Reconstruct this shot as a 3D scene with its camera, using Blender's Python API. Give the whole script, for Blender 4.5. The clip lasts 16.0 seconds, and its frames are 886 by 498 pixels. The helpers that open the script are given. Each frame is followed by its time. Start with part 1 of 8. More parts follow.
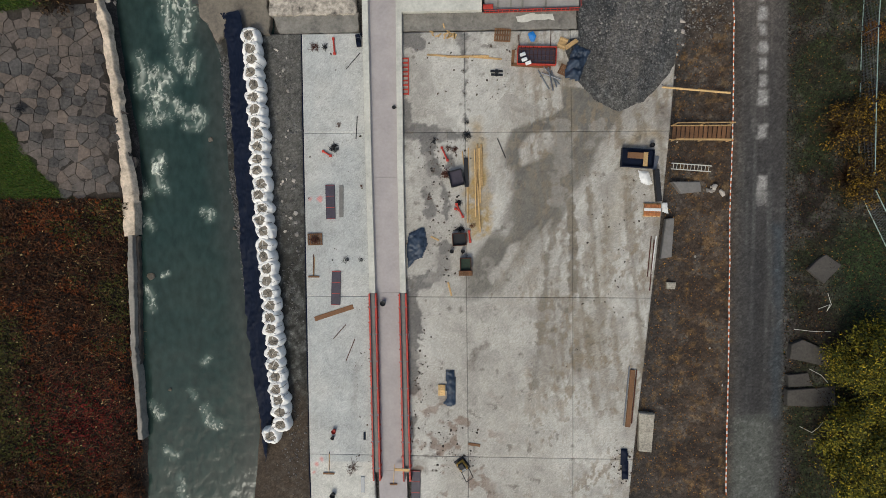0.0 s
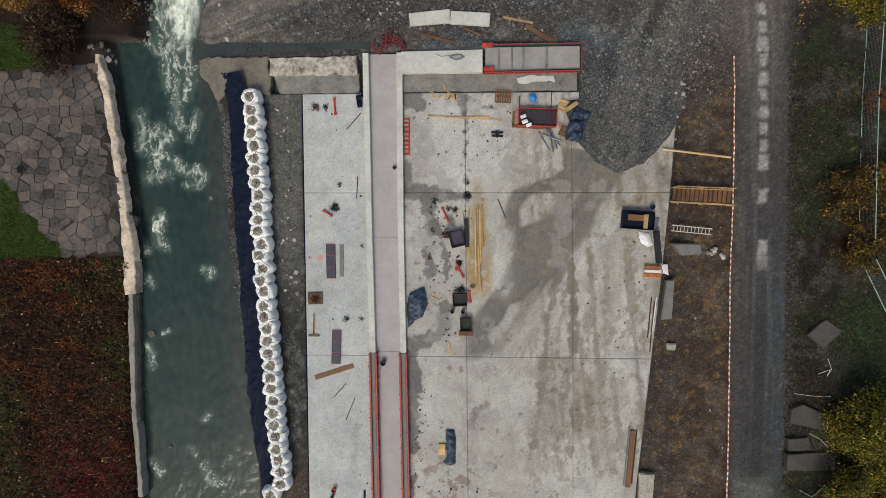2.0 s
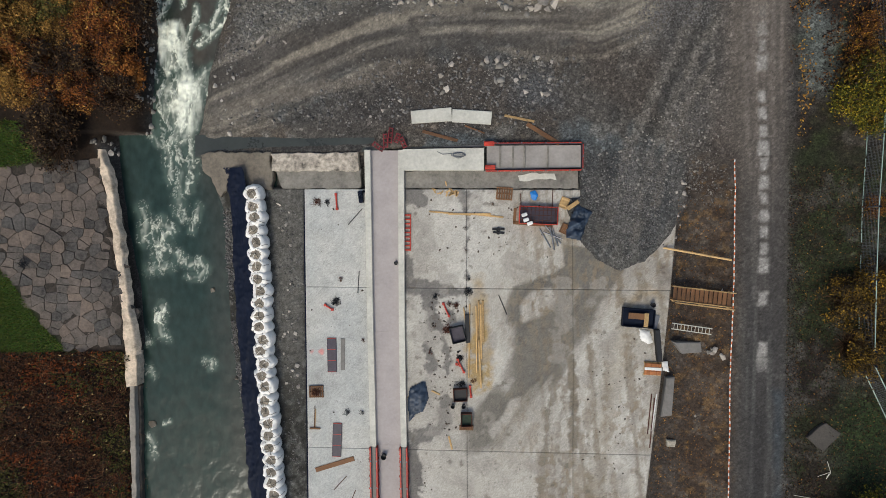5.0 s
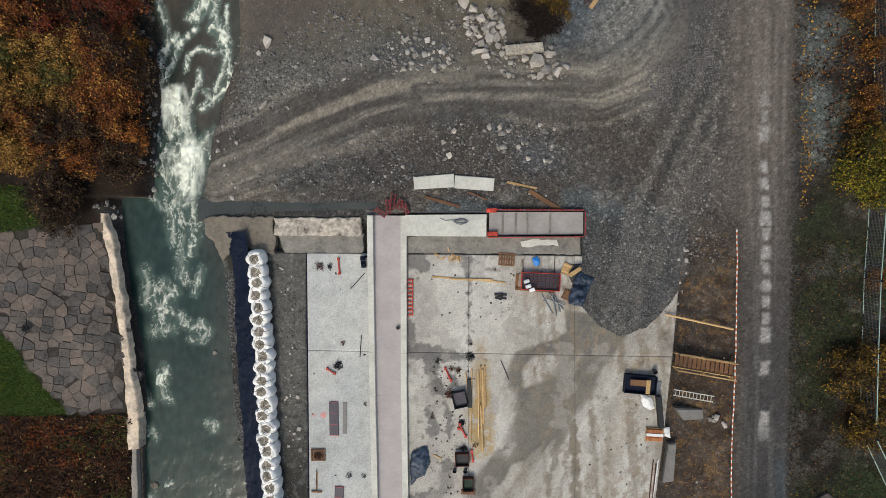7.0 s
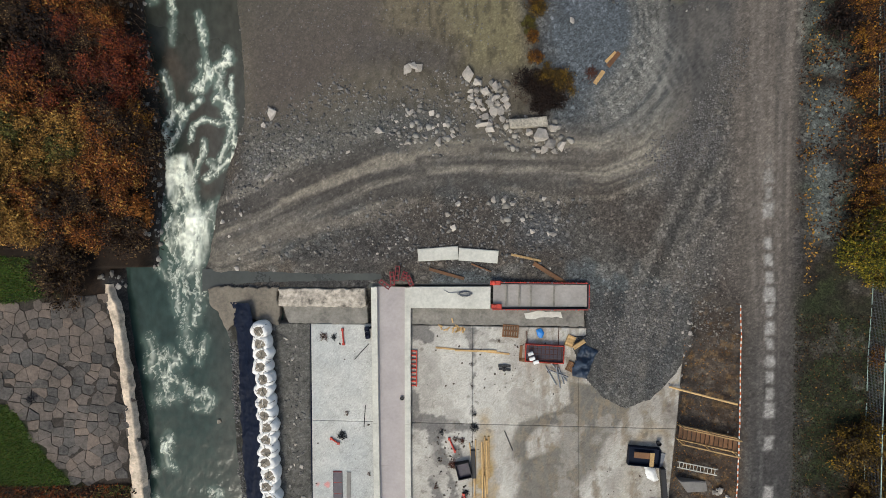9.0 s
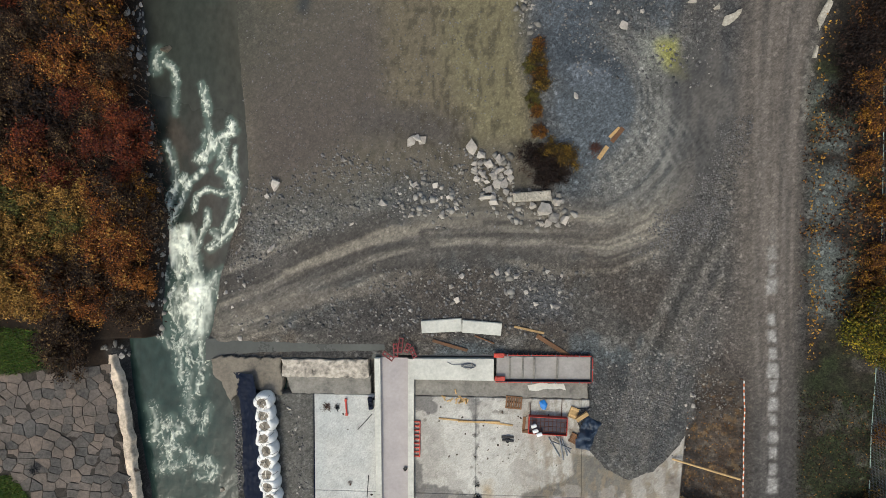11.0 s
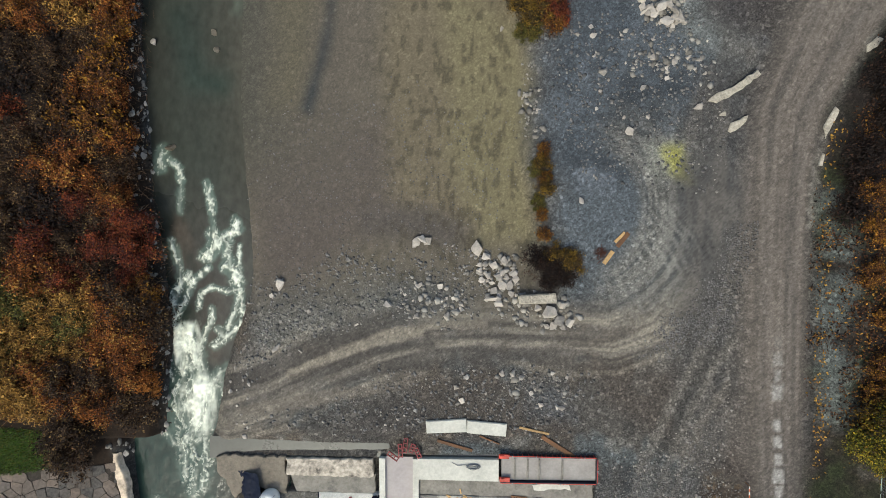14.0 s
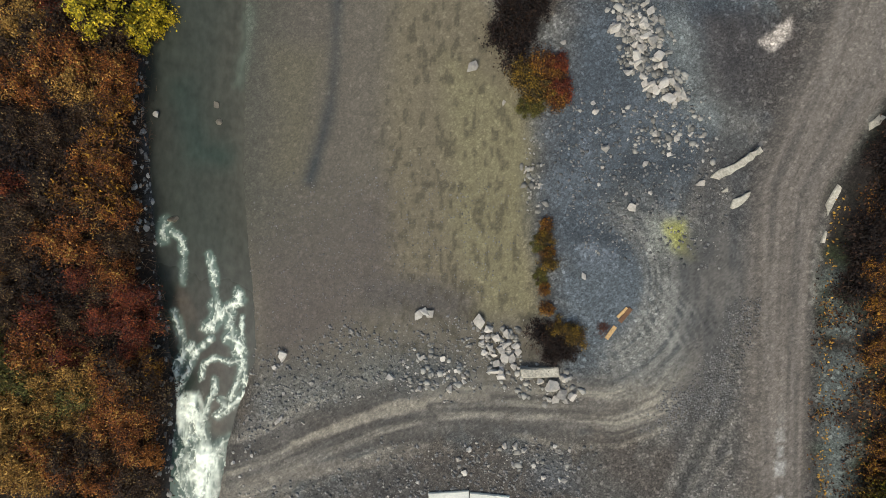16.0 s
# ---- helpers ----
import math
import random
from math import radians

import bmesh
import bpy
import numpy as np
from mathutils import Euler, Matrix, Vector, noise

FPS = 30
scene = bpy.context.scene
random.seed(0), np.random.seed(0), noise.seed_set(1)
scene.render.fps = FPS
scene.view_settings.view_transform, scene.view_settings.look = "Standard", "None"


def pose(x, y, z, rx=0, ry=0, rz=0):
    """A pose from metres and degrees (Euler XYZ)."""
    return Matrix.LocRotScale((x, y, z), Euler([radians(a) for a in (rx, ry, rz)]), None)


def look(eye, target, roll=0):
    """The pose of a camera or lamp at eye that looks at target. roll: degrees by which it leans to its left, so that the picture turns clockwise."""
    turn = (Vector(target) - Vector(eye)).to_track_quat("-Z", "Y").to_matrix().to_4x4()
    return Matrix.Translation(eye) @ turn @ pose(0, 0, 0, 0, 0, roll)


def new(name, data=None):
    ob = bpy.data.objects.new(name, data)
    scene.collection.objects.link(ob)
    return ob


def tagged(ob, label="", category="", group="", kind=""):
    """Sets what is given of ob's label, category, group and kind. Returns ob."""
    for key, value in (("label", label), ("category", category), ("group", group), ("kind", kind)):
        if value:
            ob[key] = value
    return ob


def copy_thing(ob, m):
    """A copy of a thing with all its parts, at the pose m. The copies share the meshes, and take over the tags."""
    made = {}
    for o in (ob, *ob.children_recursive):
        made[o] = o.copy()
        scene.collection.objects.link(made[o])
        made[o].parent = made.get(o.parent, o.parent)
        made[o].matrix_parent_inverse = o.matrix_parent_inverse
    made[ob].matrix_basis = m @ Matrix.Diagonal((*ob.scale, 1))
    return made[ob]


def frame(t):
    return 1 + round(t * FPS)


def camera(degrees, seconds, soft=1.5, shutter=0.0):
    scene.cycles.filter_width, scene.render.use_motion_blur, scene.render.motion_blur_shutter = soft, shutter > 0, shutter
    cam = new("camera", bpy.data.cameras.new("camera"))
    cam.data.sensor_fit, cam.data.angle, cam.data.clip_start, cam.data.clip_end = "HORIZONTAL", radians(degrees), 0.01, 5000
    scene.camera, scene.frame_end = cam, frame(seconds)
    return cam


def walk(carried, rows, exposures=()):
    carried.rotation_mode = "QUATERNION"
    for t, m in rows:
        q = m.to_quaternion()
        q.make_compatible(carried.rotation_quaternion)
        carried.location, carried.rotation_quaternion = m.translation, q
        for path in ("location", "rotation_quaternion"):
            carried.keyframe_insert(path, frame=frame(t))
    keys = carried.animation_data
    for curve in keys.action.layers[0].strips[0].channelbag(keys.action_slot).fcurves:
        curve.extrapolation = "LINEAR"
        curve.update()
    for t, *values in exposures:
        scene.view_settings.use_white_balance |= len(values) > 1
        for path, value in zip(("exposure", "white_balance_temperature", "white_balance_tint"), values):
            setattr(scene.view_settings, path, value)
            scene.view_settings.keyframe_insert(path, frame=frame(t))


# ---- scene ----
cam = camera(75.0, 16.0, soft=0.8)
METRES, EYE, TILT, LEAN, TURN = 37.8, 41.3, -92.5, 2.5, 0.0
ROWS = [
    (0.0, 0.0, 0.0, 0.0, -0.0, 0.0, -0.0),
    (0.5, 0.0008, 0.0004, 0.0275, 0.05, -0.01, -0.03),
    (1.0, 0.0002, 0.0005, 0.0552, 0.04, 0.02, -0.06),
    (1.5, 0.0002, 0.0001, 0.0842, 0.04, -0.01, -0.08),
    (2.0, 0.0, -0.0006, 0.113, 0.04, 0.02, -0.1),
    (2.5, -0.0001, -0.0017, 0.1434, 0.05, -0.01, -0.13),
    (3.0, -0.0004, -0.0026, 0.1719, 0.02, 0.04, -0.18),
    (3.5, -0.0011, -0.0028, 0.2016, 0.01, 0.04, -0.21),
    (4.0, -0.0019, -0.0028, 0.2321, -0.0, 0.04, -0.24),
    (6.5, -0.0067, -0.0054, 0.3816, 0.01, 0.12, -0.44),
    (7.0, -0.0085, -0.0053, 0.4127, -0.0, 0.13, -0.46),
    (7.5, -0.0104, -0.0051, 0.444, 0.02, 0.16, -0.48),
    (8.0, -0.0129, -0.0051, 0.4769, 0.01, 0.16, -0.48),
    (8.5, -0.015, -0.006, 0.5103, 0.01, 0.18, -0.49),
    (9.0, -0.0164, -0.0073, 0.5451, 0.04, 0.19, -0.5),
    (11.5, -0.0267, -0.0075, 0.7109, 0.0, 0.15, -0.6),
    (12.0, -0.0285, -0.0072, 0.7419, 0.01, 0.15, -0.63),
    (12.5, -0.0307, -0.0074, 0.7721, 0.0, 0.17, -0.64),
    (13.0, -0.0323, -0.0072, 0.8039, 0.01, 0.12, -0.63),
    (13.5, -0.0339, -0.0072, 0.8329, 0.02, 0.17, -0.63),
    (14.0, -0.0357, -0.007, 0.865, 0.01, 0.14, -0.61),
    (14.5, -0.0371, -0.0068, 0.8973, 0.01, 0.11, -0.59),
    (15.0, -0.0384, -0.0072, 0.9304, 0.02, 0.11, -0.57),
    (15.5, -0.0394, -0.0075, 0.9646, 0.04, 0.11, -0.54),
    (16.0, -0.0405, -0.0081, 0.9988, 0.06, 0.13, -0.55),
]
walk(cam, [(t, pose(0, 0, EYE, TILT, LEAN, TURN) @ pose(METRES * x, METRES * y, METRES * z, 90 + pitch, roll, yaw)) for t, x, y, z, yaw, pitch, roll in ROWS],
     exposures=[(0, 0.2, 6500, 5), (4, 0.27, 6500, 6), (7, 0.4, 6500, 6), (9, 0.48, 6500, 5), (12.5, 0.64, 6500, 3), (16, 0.8, 6500, 2)])

# ---- light ----
SUN_HEIGHT, SUN_TURN = 52.0, 200.0
world = bpy.data.worlds.new("overcast_sky")
scene.world = world
world.use_nodes = True
wn = world.node_tree
sky = wn.nodes.new("ShaderNodeTexSky")
sky.sky_type, sky.sun_disc = "NISHITA", False
sky.sun_elevation, sky.sun_rotation = radians(SUN_HEIGHT), radians(SUN_TURN)
sky.air_density, sky.dust_density, sky.ozone_density = 1.0, 4.0, 0.6
wn.links.new(sky.outputs[0], wn.nodes["Background"].inputs[0])
wn.nodes["Background"].inputs[1].default_value = 0.12
sun = new("sun", bpy.data.lights.new("sun", "SUN"))
sun.data.energy, sun.data.angle, sun.data.color = 1.2, radians(20), (1.0, 0.96, 0.86)
sun.matrix_world = look((0, 0, 60), (60 * math.sin(radians(SUN_TURN)) * -0.78, -60 * math.cos(radians(SUN_TURN)) * 0.78, 0))
scene.view_settings.exposure = 0.0


# ---- tools ----
def C(code):
    """Linear colour from a hex code."""
    v = [int(code[i:i + 2], 16) / 255 for i in (0, 2, 4)]
    return tuple(c / 12.92 if c < 0.04045 else ((c + 0.055) / 1.055) ** 2.4 for c in v)


rng = np.random.default_rng(7)
LATTICE = rng.random((16, 128, 128))


def vnoise(x, y, seed=0):
    xi, yi = np.floor(x).astype(int), np.floor(y).astype(int)
    u, v = x - xi, y - yi
    u, v = u * u * (3 - 2 * u), v * v * (3 - 2 * v)
    t = LATTICE[seed % 16]
    a, b = t[xi & 127, yi & 127], t[(xi + 1) & 127, yi & 127]
    c, d = t[xi & 127, (yi + 1) & 127], t[(xi + 1) & 127, (yi + 1) & 127]
    return (a * (1 - u) + b * u) * (1 - v) + (c * (1 - u) + d * u) * v


def fbm(x, y, size, seed=0, octaves=4):
    """Fractal noise about 0, roughly -0.5 to 0.5, with the largest features of that size in metres."""
    total, amp, out = 0, 1.0, 0
    for k in range(octaves):
        out = out + amp * (vnoise(x / size + 17.3 * k, y / size + 9.1 * k, seed + k) - 0.5)
        total, amp, size = total + amp, amp * 0.55, size * 0.5
    return out / total * 1.5


def near_line(x, y, pts):
    """Distance to a polyline."""
    best = np.full(np.shape(x), 1e9)
    for (ax, ay), (bx, by) in zip(pts[:-1], pts[1:]):
        dx, dy = bx - ax, by - ay
        s = np.clip(((x - ax) * dx + (y - ay) * dy) / max(dx * dx + dy * dy, 1e-9), 0, 1)
        best = np.minimum(best, np.hypot(x - ax - s * dx, y - ay - s * dy))
    return best


def near_arc(x, y, pts):
    """Signed distance to a polyline and the length along it."""
    best, side, run_at, run = np.full(np.shape(x), 1e9), np.zeros(np.shape(x)), np.zeros(np.shape(x)), 0.0
    for (ax, ay), (bx, by) in zip(pts[:-1], pts[1:]):
        dx, dy = bx - ax, by - ay
        n = math.hypot(dx, dy)
        s = np.clip(((x - ax) * dx + (y - ay) * dy) / (n * n), 0, 1)
        d = np.hypot(x - ax - s * dx, y - ay - s * dy)
        k = d < best
        best = np.where(k, d, best)
        side = np.where(k, np.sign((x - ax) * dy - (y - ay) * dx), side)
        run_at = np.where(k, run + s * n, run_at)
        run += n
    return best * side, run_at


def inside(x, y, pts):
    """Signed distance to a polygon's outline, positive inside."""
    odd = np.zeros(np.shape(x), bool)
    ring = list(pts) + [pts[0]]
    for (ax, ay), (bx, by) in zip(ring[:-1], ring[1:]):
        if ay != by:
            odd ^= ((ay > y) != (by > y)) & (x < (bx - ax) * (y - ay) / (by - ay) + ax)
    return np.where(odd, 1, -1) * near_line(x, y, ring)


def step(d, soft):
    s = np.clip(d / soft * 0.5 + 0.5, 0, 1)
    return s * s * (3 - 2 * s)


def at_y(pts, y):
    """x of a line that runs along y."""
    p = sorted(pts, key=lambda q: q[1])
    return np.interp(y, [q[1] for q in p], [q[0] for q in p])


def link(name, verts, faces, mat, parent=None, label="", smooth=False, colours=None, flat=True):
    me = bpy.data.meshes.new(name)
    verts = np.asarray(verts, float)
    if isinstance(faces, np.ndarray):
        n, k = faces.shape
        me.vertices.add(len(verts))
        me.vertices.foreach_set("co", verts.ravel())
        me.loops.add(n * k)
        me.loops.foreach_set("vertex_index", faces.ravel().astype(np.int32))
        me.polygons.add(n)
        me.polygons.foreach_set("loop_start", np.arange(0, n * k, k, dtype=np.int32))
        me.update(calc_edges=True)
    else:
        me.from_pydata([tuple(v) for v in verts], [], faces)
    if colours is not None:
        att = me.color_attributes.new("tint", "FLOAT_COLOR", "POINT")
        col = np.ones((len(verts), 4))
        col[:, :colours.shape[1]] = colours
        att.data.foreach_set("color", col.ravel())
    if smooth:
        me.polygons.foreach_set("use_smooth", np.ones(len(me.polygons), bool))
    me.materials.append(mat)
    ob = new(name, me)
    if parent:
        ob.parent = parent
    if label:
        ob["label"] = label
    return ob


def part(name, bm, mat, parent=None, label="", smooth=False):
    """Links a bmesh as one mesh object under a thing or a part."""
    me = bpy.data.meshes.new(name)
    bm.to_mesh(me)
    bm.free()
    if smooth:
        for p in me.polygons:
            p.use_smooth = True
    me.materials.append(mat)
    ob = new(name, me)
    if parent:
        ob.parent = parent
    if label:
        ob["label"] = label
    return ob


def grid_faces(nx, ny):
    i = np.arange(nx * ny).reshape(ny, nx)
    return np.stack([i[:-1, :-1], i[:-1, 1:], i[1:, 1:], i[1:, :-1]], -1).reshape(-1, 4)


def box(bm, x0, x1, y0, y1, z0, z1, bevel=0.0, m=None):
    """Adds a box, bevelled on its edges, turned by m."""
    r = bmesh.ops.create_cube(bm, size=1)
    vs = r["verts"]
    for v in vs:
        v.co = Vector(((x0 + x1) / 2 + v.co.x * (x1 - x0), (y0 + y1) / 2 + v.co.y * (y1 - y0), (z0 + z1) / 2 + v.co.z * (z1 - z0)))
    if bevel:
        es = list({e for v in vs for e in v.link_edges})
        r = bmesh.ops.bevel(bm, geom=es, offset=bevel, segments=1, affect="EDGES")
        vs = list({v for f in r["faces"] for v in f.verts} | {v for v in vs if v.is_valid})
    if m is not None:
        bmesh.ops.transform(bm, matrix=m, verts=vs)
    return vs


def tube(bm, a, b, r, n=8, r2=None):
    """Adds a rod from a to b."""
    a, b = Vector(a), Vector(b)
    m = Matrix.Translation((a + b) / 2) @ (b - a).to_track_quat("Z", "Y").to_matrix().to_4x4()
    bmesh.ops.create_cone(bm, cap_ends=True, segments=n, radius1=r, radius2=r if r2 is None else r2, depth=(b - a).length, matrix=m)


def prism(outline, z0, z1, bevel=0.0):
    """A bmesh: an outline raised from z0 to z1."""
    bm = bmesh.new()
    f = bm.faces.new([bm.verts.new((x, y, z0)) for x, y in outline])
    if f.normal.z > 0:
        f.normal_flip()
    f.normal_update()
    if f.normal.z > 0:
        f.normal_flip()
    r = bmesh.ops.extrude_face_region(bm, geom=[f])
    up = [v for v in r["geom"] if isinstance(v, bmesh.types.BMVert)]
    bmesh.ops.translate(bm, verts=up, vec=(0, 0, z1 - z0))
    bmesh.ops.recalc_face_normals(bm, faces=bm.faces)
    if bevel:
        top = [e for e in bm.edges if all(v.co.z > (z0 + z1) / 2 for v in e.verts)]
        bmesh.ops.bevel(bm, geom=top, offset=bevel, segments=2, affect="EDGES")
    return bm


def worn(outline, z0, z1, rough=0.06, bevel=0.03, gap=0.3):
    """A bmesh: an outline with chipped, uneven edges raised from z0 to z1."""
    r = random.Random(len(outline) + int(abs(outline[0][0]) * 100))
    ring = []
    for a, b in zip(outline, list(outline[1:]) + [outline[0]]):
        n = max(1, int(math.dist(a, b) / gap))
        ring += [(a[0] + (b[0] - a[0]) * k / n + r.uniform(-rough, rough), a[1] + (b[1] - a[1]) * k / n + r.uniform(-rough, rough)) for k in range(n)]
    return prism(ring, z0, z1, bevel)


def empty(name, m, label, category, group="", kind=""):
    ob = new(name)
    ob.matrix_world = m
    return tagged(ob, label, category, group, kind)


# ---- materials ----
def material(name, colour=(0.5, 0.5, 0.5), rough=0.8, metal=0.0, grain=0.25, size=8.0, bump=0.3, spread=0.0, tint=False, stain=0.25,
             stain_size=0.7, gloss=0.4, height=0.02, isle=0.0, pebble=0.0, second=None):
    """A surface with grain and stains at two sizes. tint: colour from the mesh's tint. spread: from object to object. isle: from piece to piece."""
    m = bpy.data.materials.new(name)
    m.use_nodes = True
    t, bsdf = m.node_tree, m.node_tree.nodes["Principled BSDF"]
    add = lambda kind: t.nodes.new(kind)
    coord = add("ShaderNodeNewGeometry")
    n1, n2 = add("ShaderNodeTexNoise"), add("ShaderNodeTexNoise")
    for n, s, d in ((n1, size, 6), (n2, stain_size, 5)):
        n.inputs["Scale"].default_value, n.inputs["Detail"].default_value, n.inputs["Roughness"].default_value = s, d, 0.65
        t.links.new(coord.outputs["Position"], n.inputs["Vector"])

    def maths(op, a, b):
        q = add("ShaderNodeMath")
        q.operation = op
        for k, v in enumerate((a, b)):
            if isinstance(v, (int, float)):
                q.inputs[k].default_value = v
            else:
                t.links.new(v, q.inputs[k])
        return q.outputs[0]

    amount = None
    if pebble:
        amount = add("ShaderNodeVertexColor")
        amount.layer_name = "tint"
    g = maths("MULTIPLY", maths("SUBTRACT", n1.outputs[0], 0.5), grain * 4)
    if pebble:
        g = maths("MULTIPLY", g, maths("ADD", maths("MULTIPLY", amount.outputs["Alpha"], 0.8), 0.2))
    f = maths("ADD", g, 1.0)
    f = maths("ADD", f, maths("MULTIPLY", maths("SUBTRACT", n2.outputs[0], 0.5), stain * 4))
    if spread:
        info = add("ShaderNodeObjectInfo")
        f = maths("ADD", f, maths("MULTIPLY", maths("SUBTRACT", info.outputs["Random"], 0.5), spread * 2))
    if isle:
        f = maths("ADD", f, maths("MULTIPLY", maths("SUBTRACT", coord.outputs["Random Per Island"], 0.5), isle * 2))
    if pebble:
        for scale, sharp, mean, share in ((16.0, 1.0, 0.5, 1.0), (9.0, 5.0, 0.17, 1.2), (5.0, 16.0, 0.06, 1.5)):
            vor = add("ShaderNodeTexVoronoi")
            vor.inputs["Scale"].default_value = scale
            t.links.new(coord.outputs["Position"], vor.inputs["Vector"])
            cell = add("ShaderNodeSeparateColor")
            t.links.new(vor.outputs["Color"], cell.inputs[0])
            speck = maths("POWER", cell.outputs[0], sharp)
            f = maths("ADD", f, maths("MULTIPLY", maths("MULTIPLY", maths("SUBTRACT", speck, mean), amount.outputs["Alpha"]), pebble * share))
    f = maths("MAXIMUM", f, 0.12)
    mix = add("ShaderNodeVectorMath")
    mix.operation = "SCALE"
    if tint:
        a = add("ShaderNodeVertexColor")
        a.layer_name = "tint"
        t.links.new(a.outputs[0], mix.inputs[0])
    elif second:
        pair, which = add("ShaderNodeMix"), add("ShaderNodeObjectInfo")
        pair.data_type = "RGBA"
        pair.inputs[6].default_value, pair.inputs[7].default_value = (*colour[:3], 1), (*second[:3], 1)
        t.links.new(which.outputs["Random"], pair.inputs[0])
        t.links.new(pair.outputs[2], mix.inputs[0])
    else:
        mix.inputs[0].default_value = colour[:3]
    t.links.new(f, mix.inputs["Scale"])
    t.links.new(mix.outputs[0], bsdf.inputs["Base Color"])
    t.links.new(maths("MINIMUM", maths("ADD", maths("MULTIPLY", n2.outputs[0], 0.3), rough - 0.15), 1.0), bsdf.inputs["Roughness"])
    bsdf.inputs["Metallic"].default_value = metal
    bsdf.inputs["Specular IOR Level"].default_value = gloss
    if bump:
        b = add("ShaderNodeBump")
        b.inputs["Strength"].default_value, b.inputs["Distance"].default_value = bump, height
        if pebble:
            t.links.new(maths("ADD", maths("MULTIPLY", amount.outputs["Alpha"], bump * 0.85), bump * 0.15), b.inputs["Strength"])
        t.links.new(n1.outputs[0], b.inputs["Height"])
        t.links.new(b.outputs[0], bsdf.inputs["Normal"])
    return m


M_GROUND = material("earth_and_gravel", tint=True, grain=0.36, size=14.0, stain=0.14, stain_size=1.6, bump=0.6, height=0.03, rough=0.9, gloss=0.25, pebble=0.75)
M_SLAB = material("fresh_concrete", tint=True, grain=0.2, size=14.0, stain=0.16, stain_size=0.5, bump=0.2, height=0.006, rough=0.8, gloss=0.3)
M_CONCRETE = material("pale_concrete", C("b9b7ad"), grain=0.16, size=5.0, stain=0.2, stain_size=0.9, bump=0.3, height=0.01)
M_OLDCON = material("old_concrete", C("9d9688"), grain=0.5, size=7.0, stain=0.35, stain_size=0.9, bump=0.6, height=0.03)
M_SILL = material("eroded_pale_concrete", C("a0978a"), grain=0.5, size=3.0, stain=0.8, stain_size=2.2, bump=0.8, height=0.04)
M_BAY = material("setting_concrete", C("8f8a85"), grain=0.12, size=6.0, stain=0.22, stain_size=0.9, bump=0.2, height=0.01)
M_FOOT = material("dirty_footing_concrete", C("76726a"), grain=0.3, size=5.0, stain=0.5, stain_size=0.8, bump=0.4, height=0.02)
M_GREYCON = material("wet_grey_concrete", C("6d6a66"), grain=0.15, size=5.0, stain=0.25, stain_size=1.2, bump=0.3, height=0.01, rough=0.6)
M_PINKCON = material("channel_floor_concrete", C("a29b99"), grain=0.08, size=5.0, stain=0.14, stain_size=0.6, bump=0.2, height=0.005)
M_STONE = material("grey_paving_stone", C("4d4a47"), second=C("564b42"), grain=0.5, size=5.0, stain=0.6, stain_size=0.45, spread=0.36, bump=0.7, height=0.02)
M_WALL = material("weathered_bank_wall", C("bfae99"), grain=0.4, size=4.0, stain=0.45, stain_size=0.9, bump=0.8, height=0.04)
M_WALL2 = material("grey_bank_wall", C("857f76"), grain=0.25, size=4.0, stain=0.3, stain_size=0.7, bump=0.5, height=0.03)
M_BAG = material("white_woven_bag", C("eae7e1"), grain=0.08, size=12.0, stain=0.1, stain_size=2.5, bump=0.4, height=0.01, rough=0.7)
M_SAND = material("bag_sand", C("7f776a"), grain=0.3, size=12.0, stain=0.2, bump=0.6, height=0.02)
M_TARP = material("dark_blue_sheet", C("0b1426"), grain=0.08, size=2.0, stain=0.15, stain_size=1.0, bump=0.3, height=0.03, rough=0.65, gloss=0.15)
M_BLUESHEET = material("slate_blue_sheet", C("2c3848"), grain=0.25, size=4.0, stain=0.4, stain_size=1.6, bump=0.6, height=0.04, rough=0.5)
M_ROCK = material("pale_rock", C("9a938a"), grain=0.25, size=5.0, stain=0.25, stain_size=1.5, spread=0.35, bump=0.7, height=0.04)
M_RUBBLE = material("pale_rubble", C("7a766f"), grain=0.2, size=9.0, stain=0.2, isle=0.5, bump=0.3)
M_CHIP = material("dark_debris", C("4a3f36"), grain=0.2, stain=0.2, isle=0.6, bump=0.2)
M_WETROCK = material("wet_river_rock", C("5a5347"), grain=0.25, size=5.0, stain=0.3, rough=0.35, bump=0.5)
M_PEBBLE = material("grey_pebbles", C("5c5a58"), grain=0.15, size=9.0, stain=0.1, isle=0.5, bump=0.3)
M_RED = material("red_painted_steel", C("a83628"), grain=0.3, size=9.0, stain=0.4, stain_size=1.5, rough=0.5, bump=0.2, height=0.01)
M_DARKRED = material("dark_red_steel", C("6e2428"), grain=0.3, size=9.0, stain=0.4, stain_size=1.5, rough=0.55, bump=0.2, height=0.01)
M_ORANGE = material("orange_plastic", C("b8602e"), grain=0.08, rough=0.5, bump=0.1)
M_RUST = material("rusty_steel", C("4f2f24"), grain=0.3, size=14.0, metal=0.2, stain=0.3, bump=0.4)
M_STEEL = material("grey_steel", C("6d7075"), grain=0.12, metal=0.6, rough=0.45, stain=0.2, bump=0.1)
M_WOOD = material("new_timber", C("b59566"), grain=0.3, size=9.0, stain=0.3, spread=0.35, bump=0.2, height=0.01)
M_BROWNWOOD = material("weathered_timber", C("6b4c33"), grain=0.2, size=9.0, stain=0.3, spread=0.25, bump=0.3, height=0.01)
M_PLY = material("black_faced_plywood", C("3a3540"), grain=0.25, size=6.0, stain=0.35, stain_size=1.6, rough=0.55, bump=0.2, height=0.01)
